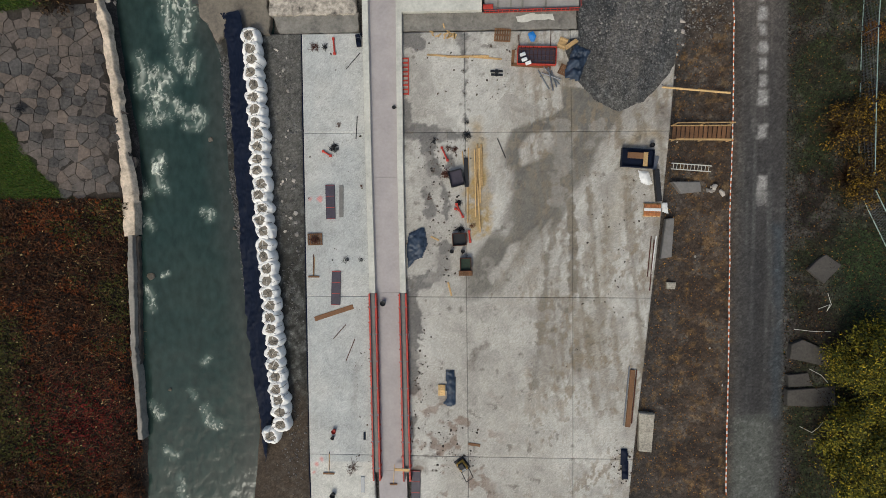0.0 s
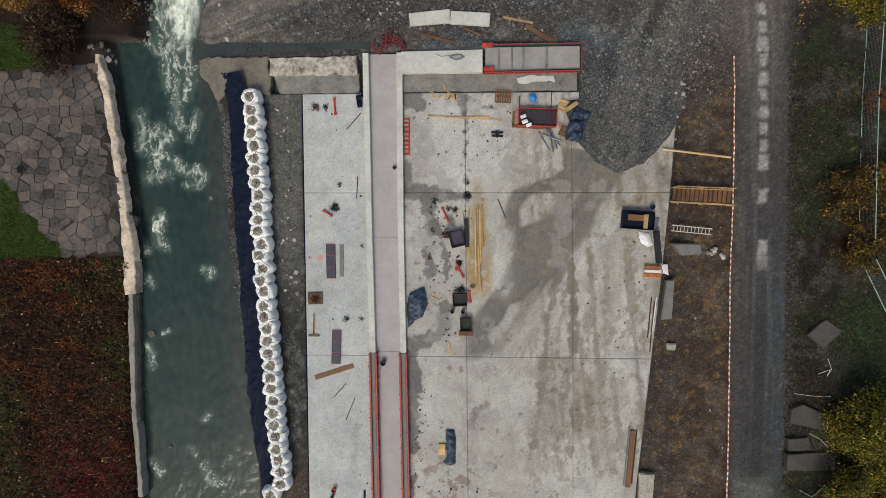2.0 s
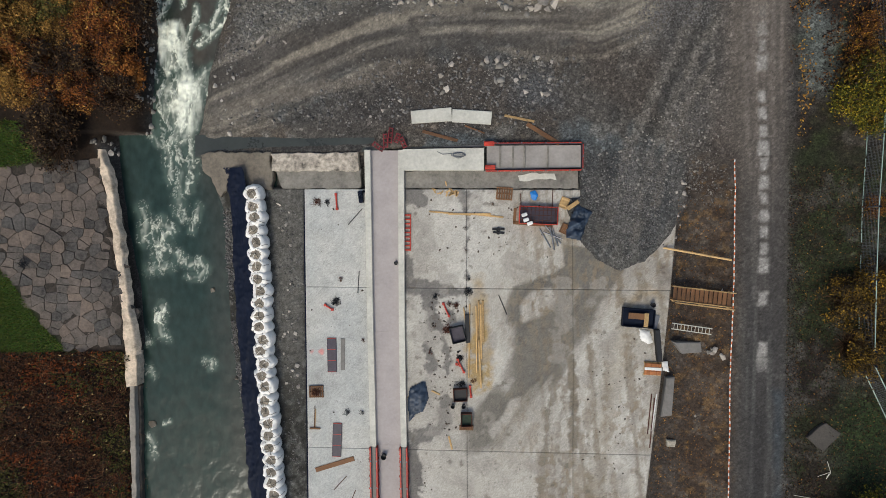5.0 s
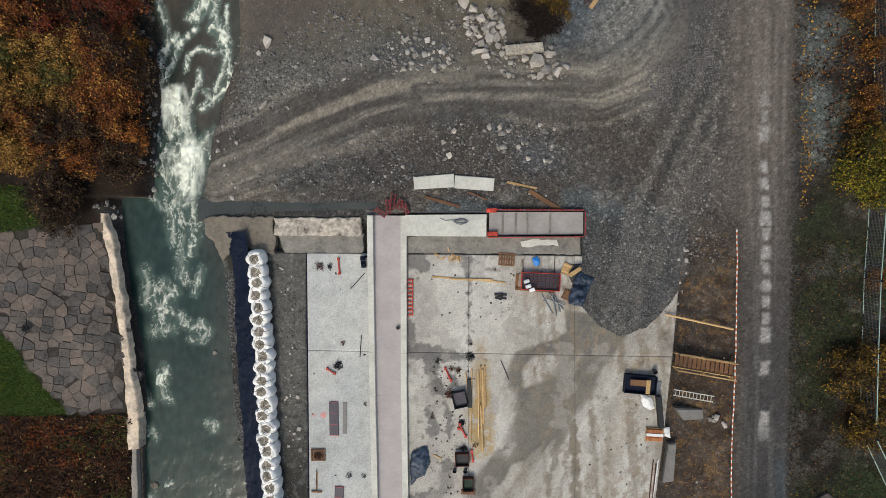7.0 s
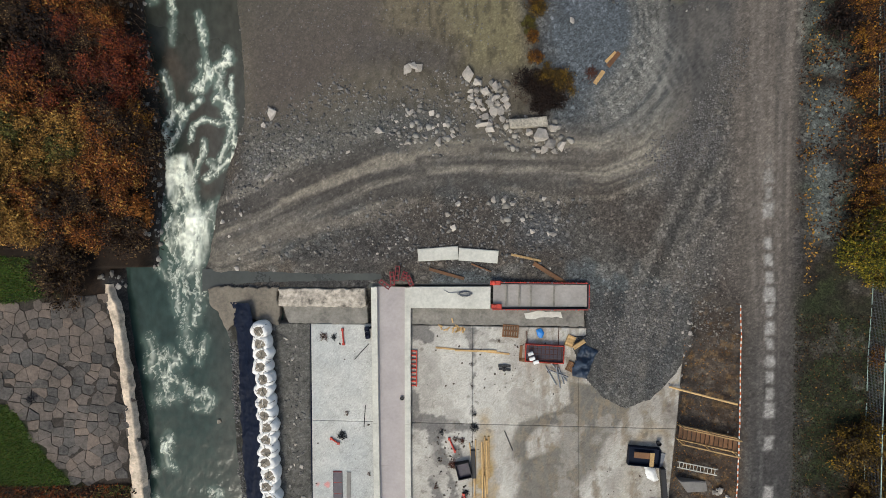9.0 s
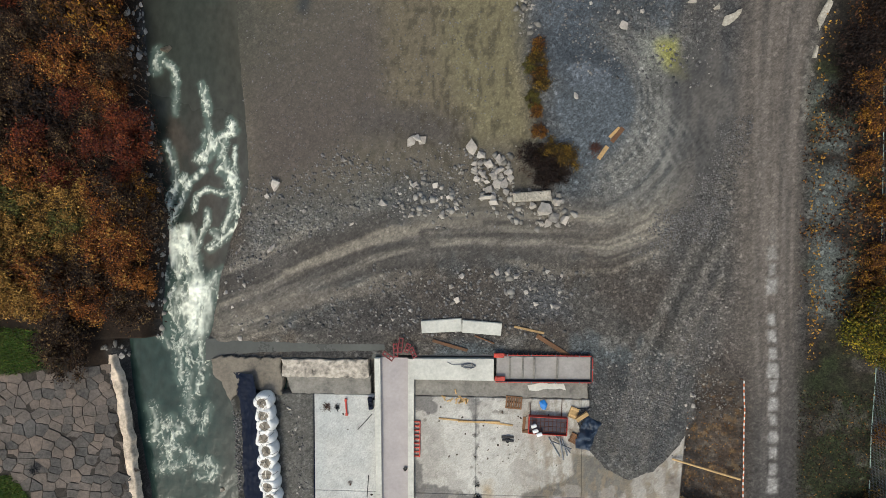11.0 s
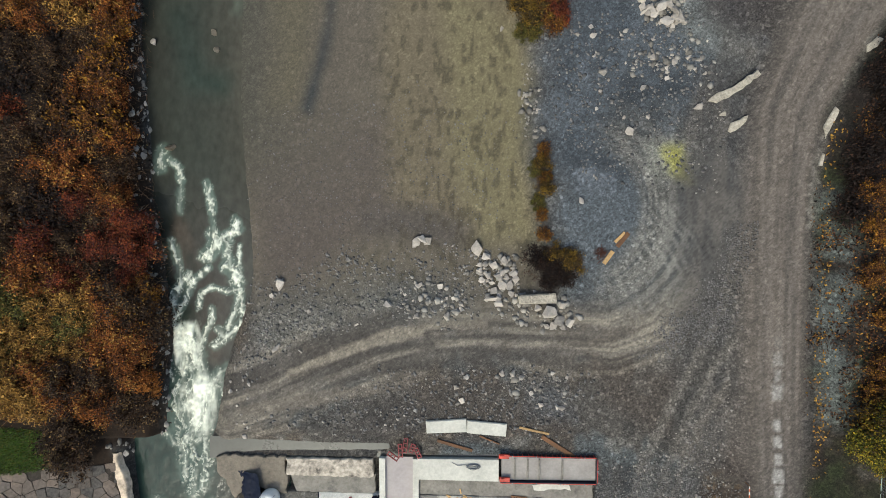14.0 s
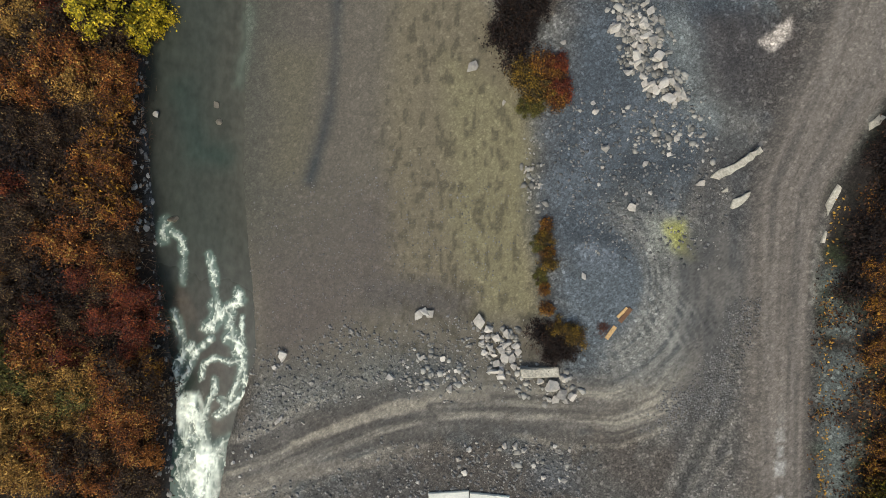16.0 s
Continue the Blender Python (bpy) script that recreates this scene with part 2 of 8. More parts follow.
M_BLACK = material("black_rubber", C("15161a"), grain=0.2, rough=0.6, stain=0.2, bump=0.2)
M_LEAF = material("autumn_leaves", tint=True, grain=0.12, size=5.0, stain=0.1, isle=0.35, bump=0.0, rough=0.8, gloss=0.2)
M_BARK = material("brown_bark", C("3a2c24"), grain=0.25, size=12.0, stain=0.2, bump=0.4)
M_WHITE = material("white_plastic", C("d5d5d2"), grain=0.06, rough=0.5, bump=0.1)
M_BLUE = material("bright_blue_plastic", C("1f6fb5"), grain=0.15, size=6.0, rough=0.5, bump=0.4)


def water_material():
    m = bpy.data.materials.new("river_water")
    m.use_nodes = True
    t, bsdf = m.node_tree, m.node_tree.nodes["Principled BSDF"]
    a = t.nodes.new("ShaderNodeVertexColor")
    a.layer_name = "tint"
    pos = t.nodes.new("ShaderNodeNewGeometry")
    n = t.nodes.new("ShaderNodeTexNoise")
    n.inputs["Scale"].default_value, n.inputs["Detail"].default_value = 2.2, 7
    stretch = t.nodes.new("ShaderNodeVectorMath")
    stretch.operation = "MULTIPLY"
    stretch.inputs[1].default_value = (1.0, 0.6, 1.0)
    t.links.new(pos.outputs["Position"], stretch.inputs[0])
    t.links.new(stretch.outputs[0], n.inputs["Vector"])
    ramp = t.nodes.new("ShaderNodeMapRange")
    ramp.inputs["From Min"].default_value, ramp.inputs["From Max"].default_value = 0.25, 0.75
    ramp.inputs["To Min"].default_value, ramp.inputs["To Max"].default_value = 0.72, 1.28
    t.links.new(n.outputs[0], ramp.inputs[0])
    mix = t.nodes.new("ShaderNodeVectorMath")
    mix.operation = "SCALE"
    t.links.new(a.outputs[0], mix.inputs[0])
    t.links.new(ramp.outputs[0], mix.inputs["Scale"])
    t.links.new(mix.outputs[0], bsdf.inputs["Base Color"])
    t.links.new(a.outputs["Alpha"], bsdf.inputs["Roughness"])
    calm = t.nodes.new("ShaderNodeMapRange")
    calm.inputs["From Min"].default_value, calm.inputs["From Max"].default_value = 0.1, 0.6
    calm.inputs["To Min"].default_value, calm.inputs["To Max"].default_value = 0.5, 0.15
    t.links.new(a.outputs["Alpha"], calm.inputs[0])
    t.links.new(calm.outputs[0], bsdf.inputs["Specular IOR Level"])
    b = t.nodes.new("ShaderNodeBump")
    b.inputs["Strength"].default_value, b.inputs["Distance"].default_value = 0.35, 0.08
    t.links.new(n.outputs[0], b.inputs["Height"])
    t.links.new(b.outputs[0], bsdf.inputs["Normal"])
    bsdf.inputs["IOR"].default_value = 1.33
    return m


M_WATER = water_material()

# ---- plan: the large lines of the site ----
WALL_RIVER = [(-25.67, 15.44), (-25.05, 10.69), (-24.29, 6.30), (-24.0, 2.3)] + [(-24.44, -0.79), (-24.43, -2.86), (-24.43, -4.94), (-24.43, -7.03), (-24.43, -9.13), (-24.30, -11.24), (-24.17, -13.35), (-24.01, -15.90)]
BANK_LEFT = [(-24.42, 53.12), (-24.59, 46.14), (-24.18, 40.24), (-23.92, 34.67), (-23.07, 29.86), (-22.59, 24.60), (-23.00, 21.32), (-23.28, 17.93)]
WATER_EAST = [(-19.47, 14.95), (-18.16, 11.71), (-17.87, 3.97), (-16.93, -3.05), (-16.18, -9.32), (-15.85, -15.24), (-16.35, -20.48)]
BED_EAST = [(-17.86, 50.87), (-18.12, 40.30), (-17.46, 33.53), (-16.96, 27.89), (-18.00, 24.61), (-18.84, 21.72)] + [(-19.65, 17.16)]
SLAB_WEST = [(-11.88, 13.50), (-11.75, -0.96), (-11.62, -17.01), (-11.53, -20.23)]
SLAB_EAST = [(14.41, 12.12), (14.07, 6.76), (13.49, -0.14), (13.04, -4.33), (12.53, -9.79), (12.12, -13.87), (11.60, -19.74)]
FENCE = [(17.57, 15.48)] + [(17.56, 14.48), (17.60, 9.29), (17.59, -0.90), (17.66, -9.37), (17.63, -18.89)]
ROAD_WEST = [(21.55, 52.49), (18.77, 45.25), (17.11, 40.46), (17.08, 33.36), (17.29, 19.54)] + [(17.85, 14.85), (18.02, 3.66), (18.04, -7.82), (17.97, -18.88)]
ROAD_EAST = [(26.32, 48.15), (24.00, 44.16), (21.64, 40.12), (21.07, 36.04), (20.85, 26.63), (20.99, 19.66)] + [(21.00, 14.79), (21.23, 5.52), (21.35, -2.04), (21.44, -11.66), (21.39, -18.81)]
BRUSH_EDGE = [(-24.00, 52.66), (-23.89, 45.88), (-24.36, 40.16), (-23.72, 34.76), (-22.69, 31.27), (-22.15, 25.78), (-22.99, 22.19)]
SILT_EAST = [(-0.45, 52.97), (1.51, 48.81), (2.94, 42.72), (2.46, 36.94), (3.51, 31.50)]

# ---- ground: one sheet of relief, finer where the place lies ----
def axis(lo, hi, fine):
    mid = np.arange(lo, hi, fine)
    out = np.cumsum(fine * 1.22 ** np.arange(1, 44))
    out = out[out < 2500]
    return np.concatenate([lo - out[::-1], mid, hi + out])


gx, gy = axis(-37.5, 33.0, 0.12), axis(-22.5, 57.5, 0.12)
GX, GY = np.meshgrid(gx, gy)
X, Y = GX.ravel(), GY.ravel()
N1, N2, N3 = fbm(X, Y, 6.0, 1), fbm(X, Y, 1.6, 5), fbm(X, Y, 0.45, 9, 3)
WARP = 0.5 * N1 + 0.35 * N2 + 0.18 * N3
colour = np.empty((len(X), 3))
colour[:] = C("4b4946")


def lay(mask, code, strength=1.0):
    """Lays a ground colour over what is there."""
    global colour
    k = np.clip(mask * strength, 0, 1)[:, None]
    colour = colour * (1 - k) + np.array(C(code)) * k


def zone(pts, soft=0.5, warp=1.0):
    return step(inside(X, Y, pts) + warp * WARP, soft)


def band(pts, width, soft=0.3, warp=0.3):
    return step(width / 2 - near_line(X, Y, pts) + warp * WARP, soft)


left_line = np.where(Y > WALL_RIVER[0][1] + 2, at_y(BANK_LEFT, Y), at_y(WALL_RIVER, Y))
east_line = np.where(Y > BED_EAST[-1][1], at_y(BED_EAST, Y), at_y(WATER_EAST, Y))
road_w, road_e = at_y(ROAD_WEST, Y), at_y(ROAD_EAST, Y)
fence_x = at_y(FENCE, Y)
slab_w, slab_e = at_y(SLAB_WEST, Y), at_y(SLAB_EAST, Y)
south = step(15.2 - Y, 1.5)                      # 1 in the stretch of the building site
north = 1 - south

# heights
Z = 0.25 + 0.25 * N1 + 0.06 * N2 + 0.05 * N3
Z += north * 0.35 * step(Y - 26, 10)
river = step(X - left_line + 0.25 * N2, 0.8) * step(east_line - X + 0.4 * WARP, 1.2)
silt = step(X - at_y(BED_EAST, Y) + 0.5, 1.5) * step(at_y(SILT_EAST, Y) - X + WARP, 1.0) * step(Y - 27.5 - 1.4 * N1, 2.5)
Z = Z * (1 - silt) + silt * (-0.02 + 0.03 * N1 + 0.04 * N2)
road_k = step(X - road_w + 0.2 * WARP, 1.0)
Z = Z * (1 - road_k) + road_k * (1.5 - 0.3 * step(Y - 30, 20) + 0.03 * N2)
beyond = step(X - road_e - 0.3 + WARP * 0.5, 0.8)
Z += beyond * (0.05 + 0.12 * np.clip(X - road_e, 0, 30) ** 0.8 + 0.35 * N1 + 0.15 * N2)
trench = south * step(X - slab_e, 0.4) * step(road_w - X, 0.6)
run = np.clip((X - slab_e) / np.maximum(road_w - slab_e, 0.5), 0, 1)
Z = Z * (1 - trench) + trench * (-0.35 + 1.8 * run ** 1.6 + 0.3 * N1 * run + 0.12 * N2 + 0.05 * N3)
shore = south * step(slab_w - X, 0.2) * step(X - east_line, 0.3)
Z = Z * (1 - shore) + shore * (-0.12 + 0.16 * np.clip((X - east_line) / 3.5, 0, 1) + 0.06 * N2 + 0.06 * N3)
slab_top = (-34.14, 13.93)[1] - 0.12
under_slab = step(slab_top - Y, 0.1) * step(X - slab_w, 0.1) * step(slab_e - X, 0.1)
Z = Z * (1 - under_slab) - 0.5 * under_slab
left = step(left_line - X + 0.15 * N2, 0.5)
rise = np.clip(left_line - X, 0, 40)
Z = Z * (1 - left) + left * (0.75 - 0.45 * step(1.5 - Y, 1.0) + 0.12 * rise ** 0.9 + 0.3 * N1 + 0.12 * N2)
yard = zone([(5.98, 52.54), (16.46, 52.45), (17.03, 34.13), (14.26, 28.82), (6.84, 27.90), (3.30, 36.97), (3.16, 45.20)], 2.0)
Z = Z * (1 - yard) + yard * (1.05 + 0.2 * N1 + 0.07 * N2)
SPILL = [(6.69, 15.95), (14.62, 15.82), (14.67, 12.55), (13.74, 10.83), (12.03, 8.82), (10.60, 8.21), (9.11, 8.85), (8.12, 10.11), (7.12, 12.07)]
spill_d = inside(X, Y, SPILL) + 0.35 * WARP + 0.25
spill = step(spill_d, 0.25)
mound = np.clip(spill_d + 0.1, -0.4, 1.8) * 0.22 + 0.03 * N2
Z = np.where(spill_d > -0.3, np.maximum(Z, mound), Z)
Z = Z * (1 - river) - river * 1.0
pool = zone([(-19.65, 17.16), (-17.66, 17.53), (-11.91, 17.42), (-6.64, 17.47), (-6.23, 16.42), (-14.37, 16.13), (-19.65, 15.92)], 1.0, 0.6)
Z = Z * (1 - pool) - 0.12 * pool
works = zone([(-14.27, 16.00), (-7.68, 16.05), (-7.68, 16.36), (7.57, 16.59), (7.62, 12.99), (-7.69, 13.02), (-7.77, 13.66), (-14.29, 13.60)], 0.1, 0.0)
Z = Z * (1 - works) - 0.5 * works
cut = (spill_d < -0.3) * under_slab
Z = np.where(cut > 0.5, -0.5, Z)

# colours: gravel field and tracks to the north
lay(north, "4a4743")
lay(north * step(fbm(X, Y, 3.5, 3, 6) - 0.06, 0.1), "3b3a39", 0.55)
lay(north * step(fbm(X, Y, 4.0, 14, 6) - 0.08, 0.08), "4c5254", 0.65)
lay(north * step(fbm(X, Y, 5.0, 2, 6) - 0.1, 0.08), "514940", 0.65)
lay(north * step(fbm(X, Y, 2.2, 9, 6) - 0.16, 0.06), "686661", 0.65)
lay(north * step(fbm(X, Y, 1.1, 4) - 0.24, 0.08), "343331", 0.6)
lay(zone([(-17.09, 28.18), (-9.48, 31.82), (-1.20, 31.11), (1.59, 26.84), (-6.26, 25.15), (-12.65, 24.65), (-16.30, 22.58)], 0.8, 1.6), "605f5a", 0.75)
lay(zone([(-10.66, 29.90), (-5.47, 30.73), (-2.29, 29.58), (-1.08, 27.22), (-4.64, 26.39), (-8.64, 27.13)], 0.4, 1.4), "666966", 0.7)
lay(zone([(-3.82, 24.41), (-2.24, 25.03), (-1.44, 24.05), (-3.02, 23.43)], 0.35, 1.4), "686661", 0.7)
lay(zone([(-17.15, 24.21), (-13.48, 23.86), (-11.85, 22.28), (-15.52, 19.78), (-17.57, 21.37)], 0.4, 1.2), "5d5a56", 0.7)
lay(zone([(-10.23, 23.11), (-4.62, 24.00), (-3.81, 23.21), (-8.61, 22.13)], 0.3, 1.0), "2f302f", 0.6)
lay(zone([(-7.08, 29.09), (-2.36, 29.54), (-0.36, 26.42), (-6.26, 25.94)], 0.9), "4b5256", 0.7)
haul = [(-18.55, 19.30), (-15.08, 20.59), (-11.84, 22.26), (-7.84, 23.93), (-3.88, 25.19), (0.05, 25.45), (4.72, 25.32), (8.58, 25.19), (11.24, 26.20), (13.08, 28.55), (14.30, 32.01), (14.40, 35.06)]
haul_d, haul_s = near_arc(X, Y, haul)
lay(step(2.2 - np.abs(haul_d) + WARP, 1.2), "55504a", 0.7)
rut = fbm(haul_d * 2.4 + 0.5 * N1 + 0.1 * N3, haul_s * 0.09, 1.0, 5, 6)
haul_k = step(2.5 - np.abs(haul_d) + 0.8 * WARP, 1.0) * np.clip(0.75 + 1.6 * fbm(haul_s * 0.35, haul_d, 1.0, 7, 4), 0.1, 1)
lay(haul_k * step(rut - 0.05, 0.05), "6c675e", 0.75)
lay(haul_k * step(rut - 0.2, 0.06), "857e72", 0.75)
lay(haul_k * step(-rut - 0.08, 0.06), "3b3835", 0.75)
for pts, w, code, k in (([(-13.68, 22.04), (-11.85, 22.88), (-9.43, 23.93), (-6.62, 24.85), (-4.63, 25.20)], 0.7, "7b7468", 0.8), ([(-10.23, 23.91), (-7.02, 25.16), (-3.83, 25.68), (-0.27, 25.85)], 0.45, "756e63", 0.75),
                        ([(-17.16, 19.34), (-14.29, 19.80), (-10.22, 20.69), (-7.00, 21.15), (-4.60, 22.20)], 0.9, "625c54", 0.7), ([(-13.68, 21.76), (-9.43, 23.32), (-6.22, 24.18), (-3.82, 24.41)], 0.35, "3b3835", 0.7),
                        ([(-10.63, 21.49), (-7.01, 22.56), (-3.81, 22.81)], 0.4, "3d3a37", 0.6), ([(1.74, 23.30), (5.67, 22.38), (9.17, 22.64), (12.22, 24.26), (13.35, 25.06)], 0.45, "6f695f", 0.6)):
    lay(step(w / 2 - near_line(X, Y, pts) + 0.25 * N2 + 0.15 * N3 + 0.3 * rut, 0.16), code, k)
lay(zone([(-11.83, 17.43), (-6.23, 21.17), (-0.30, 22.48), (5.57, 21.80), (7.20, 17.88), (1.72, 18.15), (-6.20, 17.56)], 0.8, 1.5), "3f3b38", 0.6)
lay(zone([(2.45, 21.74), (5.57, 21.80), (6.40, 19.05), (2.88, 19.37)], 0.8), "4a4d50", 0.6)
lay(zone([(7.43, 23.05), (13.16, 23.15), (16.65, 20.11), (17.17, 15.44), (13.71, 16.92), (7.87, 20.71)], 0.9), "443d37", 0.6)
lay(zone([(15.47, 21.64), (17.76, 20.91), (18.13, 15.07), (16.77, 16.21)], 0.7), "5a4a40", 0.7)
# silt bed
lay(silt, "595349")
lay(silt * zone([(-6.82, 53.86), (3.17, 53.77), (3.54, 31.47), (-0.37, 31.41), (-2.74, 32.95), (-7.10, 34.47), (-7.55, 45.43)], 1.2), "635b4a", 0.85)
lay(silt * zone([(-3.29, 49.27), (3.31, 45.43), (3.54, 31.47), (-0.37, 31.41), (-2.79, 37.67)], 1.4), "6c664d", 0.7)
lay(silt * zone([(-16.72, 36.74), (-7.53, 40.37), (-6.70, 33.68), (-12.29, 28.80), (-15.94, 27.91)], 1.6), "4f4843", 0.8)
lay(silt * zone([(-9.09, 33.65), (-4.33, 34.11), (-1.17, 32.58), (-1.94, 31.38), (-8.68, 32.06)], 0.8), "4a4541", 0.8)
lay(silt * step(fbm(X, Y * 0.45, 0.32, 11, 2) + 0.3 * N2 - 0.2, 0.12) * step(X - (-8.38, 53.11)[0], 2.0), "3e392e", 0.6)
# flooded part of the bed
DEEP = [(-18.22, 54.24), (-18.46, 47.27), (-18.61, 42.56), (-17.92, 37.01), (-17.13, 33.02)]
SAND_BAR, DARK_RUN = [(-15.02, 49.55), (-11.85, 49.54), (-12.24, 44.12), (-13.04, 40.60), (-15.44, 40.59)], [(-10.79, 53.36), (-10.94, 48.76), (-11.25, 46.06), (-11.85, 43.73), (-12.72, 40.80)]


def shallows(x, y):
    """Colour of the flooded bed upstream, from the deep channel to the dry silt."""
    east = x - at_y(DEEP, y) + 1.6 * fbm(x, y * 0.4, 4.0, 4) + 0.4 * fbm(x, y * 0.6, 0.9, 8)
    stops = (-6.0, -2.5, 0.0, 1.6, 5.0, 10.0)
    codes = [C(c) for c in ("33352f", "32362f", "3e3e37", "48463e", "504b43", "565048")]
    col = np.stack([np.interp(east, stops, [c[k] for c in codes]) for k in range(3)], 1)
    for mask, code in ((step(inside(x, y, SAND_BAR) + 0.9 * fbm(x, y * 0.5, 2.5, 7), 1.4) * 0.75, "575243"), (step(0.34 - near_line(x, y, DARK_RUN) + 0.3 * fbm(x, y, 1.2, 3), 0.5) * 0.8, "282f33"),
                       (step(0.3 - near_line(x, y, [(-16.99, 52.65), (-17.20, 49.95), (-17.82, 47.63)]) + 0.3 * fbm(x, y, 1.2, 3), 0.6) * 0.5, "5a6459"), (step(0.9 - near_line(x, y, [(-21.95, 46.91), (-21.36, 44.55), (-20.77, 42.77), (-19.15, 42.38)]) + 0.5 * fbm(x, y, 1.6, 3), 1.0) * 0.6, "22352f")):
        col = col * (1 - mask[:, None]) + np.array(C(code)) * mask[:, None]
    return col, east


flood, flood_e = shallows(X, Y)
k = (silt * step(9.0 - flood_e, 3.0) * step(Y - 36 + N1, 5.0))[:, None]
colour = colour * (1 - k) + flood * k
# yard
lay(yard, "40454a")
lay(yard * step(fbm(X, Y, 2.5, 8) - 0.1, 0.2), "4f5459", 0.7)
lay(yard * step(fbm(X, Y, 5.0, 13) - 0.04, 0.15), "33373b", 0.75)
for pts, code, k in (([(5.81, 36.44), (8.30, 36.27), (8.14, 34.91), (5.64, 35.08)], "5b6066", 0.75), ([(10.33, 39.18), (12.39, 39.95), (12.23, 39.19), (10.73, 38.60)], "51565b", 0.7), ([(5.07, 34.49), (9.31, 33.76), (10.53, 31.05), (7.50, 28.65), (5.14, 30.97)], "575d62", 0.7), ([(11.53, 51.66), (12.46, 51.65), (13.33, 47.15), (15.08, 44.52), (14.35, 44.14), (12.61, 46.03)], "5e6063", 0.7), ([(5.49, 43.18), (6.24, 43.94), (6.45, 42.61), (5.70, 42.03)], "4f545a", 0.7), ([(16.18, 45.27), (17.84, 45.46), (18.43, 44.33), (16.97, 43.76)], "65676a", 0.7)):
    lay(step(inside(X, Y, pts) + 0.7 * N2 + 0.35 * N3, 0.16), code, k)
lay(zone([(4.83, 35.10), (10.76, 35.55), (12.37, 30.30), (8.71, 27.94), (5.31, 29.40)], 1.2), "4b5054", 0.8)
swirl = (5.97, 33.98)
swirl_d = np.hypot(X - swirl[0], (Y - swirl[1]) * 0.95)
arc = step(X - swirl[0] - 1.5, 1.5) * step(swirl_d - 4.3, 0.8) * step(10.3 - swirl_d, 1.2) * step(5.5 - np.abs(Y - swirl[1] + 0.5), 3.0)
lay(arc, "57554f", 0.7)
ring_n = fbm(swirl_d * 2.6 + 0.3 * N1, np.arctan2(Y - swirl[1], X - swirl[0]) * 1.2, 1.0, 9, 5)
lay(arc * step(ring_n - 0.05, 0.06), "6d6b66", 0.7)
lay(arc * step(-ring_n - 0.08, 0.06), "3e4042", 0.6)
swirl_a = np.arctan2(Y - swirl[1], X - swirl[0]) * swirl_d
tread = np.sin((swirl_a + 1.1 * swirl_d) * 9.0 + 3.0 * N2)
lay(arc * step(fbm(X, Y, 2.2, 6) - 0.02, 0.15) * step(tread - 0.2, 0.3), "7b7973", 0.55)
lay(zone([(10.33, 38.35), (13.62, 38.57), (14.03, 37.08), (12.79, 35.58), (10.74, 36.30)], 0.7), "7b7b72", 0.8)
lay(zone([(11.44, 37.99), (12.72, 38.12), (13.15, 35.77), (12.03, 36.32)], 0.5), "8d8a45", 0.9)
lay(zone([(10.55, 51.78), (12.17, 52.13), (15.21, 46.31), (17.12, 43.02), (15.31, 43.01), (12.71, 45.21)], 0.9), "5f6260", 0.8)
lay(zone([(13.26, 51.76), (19.69, 51.71), (20.54, 47.75), (16.71, 44.48), (13.76, 46.67)], 1.2), "3b3634", 0.8)
lay(zone([(18.48, 50.82), (19.34, 51.53), (19.21, 50.28), (18.17, 49.38), (17.26, 49.93)], 0.3, 0.5), "a89d92", 0.9)
lay(zone([(15.24, 45.58), (17.05, 45.21), (17.26, 44.12), (15.29, 43.93)], 0.8), "77756f", 0.7)
# gravel lane beside the road, then the road
lane = step(X - road_w + 4.2 + 2.5 * WARP + 1.5 * N1, 1.0) * step(Y - 16, 5) * step(46 - Y, 4)
lay(lane, "444240", 0.85)
lay(lane * step(fbm(X * 2.0, Y * 0.35, 2.0, 6, 6) - 0.05, 0.1), "5a5651", 0.6)
across = (X - road_w) / np.maximum(road_e - road_w, 0.5)
road = road_k * step(road_e - X + 0.3 * N2, 0.5)
lay(road, "3a3837")
lay(road * step(Y - 14, 12), "5f5851")
track = np.exp(-((across - 0.25) / 0.09) ** 2) + np.exp(-((across - 0.72) / 0.09) ** 2)
lay(road * np.clip(track, 0, 1) * (0.6 + N2 + 0.5 * N3), "3f3e3d", 0.3)
streak = fbm(across * 14.0, Y * 0.12, 1.0, 4)
lay(road * step(streak - 0.1, 0.1) * step(Y - 8, 10), "7a726a", 0.22)
lay(road * step(streak - 0.12, 0.1) * step(8 - Y, 10), "52524f", 0.5)
lay(road * step(-streak - 0.12, 0.1), "3a3836", 0.3)
cell = np.floor(Y / 1.12).astype(int)
luck, size_k = LATTICE[3][cell & 127, 5], LATTICE[4][cell & 127, 9]
slab_d = np.minimum(0.2 + 0.13 * size_k - np.abs(X - road_w - 0.52 * (road_e - road_w)), 0.36 + 0.12 * size_k - np.abs(Y - (cell + 0.5) * 1.12))
patch_k = step(slab_d + 0.12 * N2 + 0.15 * N3, 0.12) * (luck > 0.22) * step(Y - 1.5, 1.0) * step(24 - Y, 3)
lay(road * patch_k, "8f8c87", 0.85)
lay(road * zone([(18.92, -1.66), (20.04, -1.66), (20.50, -13.24), (18.91, -13.26)], 0.6), "2e2d2d", 0.6)
lay(road * zone([(17.86, -13.47), (20.68, -13.04), (21.03, -19.53), (17.80, -19.60)], 0.6, 0.5), "565852", 0.8)
lay(road * zone([(20.56, -0.14), (21.37, -0.14), (21.48, -13.22), (20.73, -13.23)], 0.4), "3a4146", 0.7)
kerb_line = [(20.95, 32.88), (21.27, 36.22), (21.78, 38.99), (22.93, 41.73), (24.41, 44.64), (25.91, 46.80)]
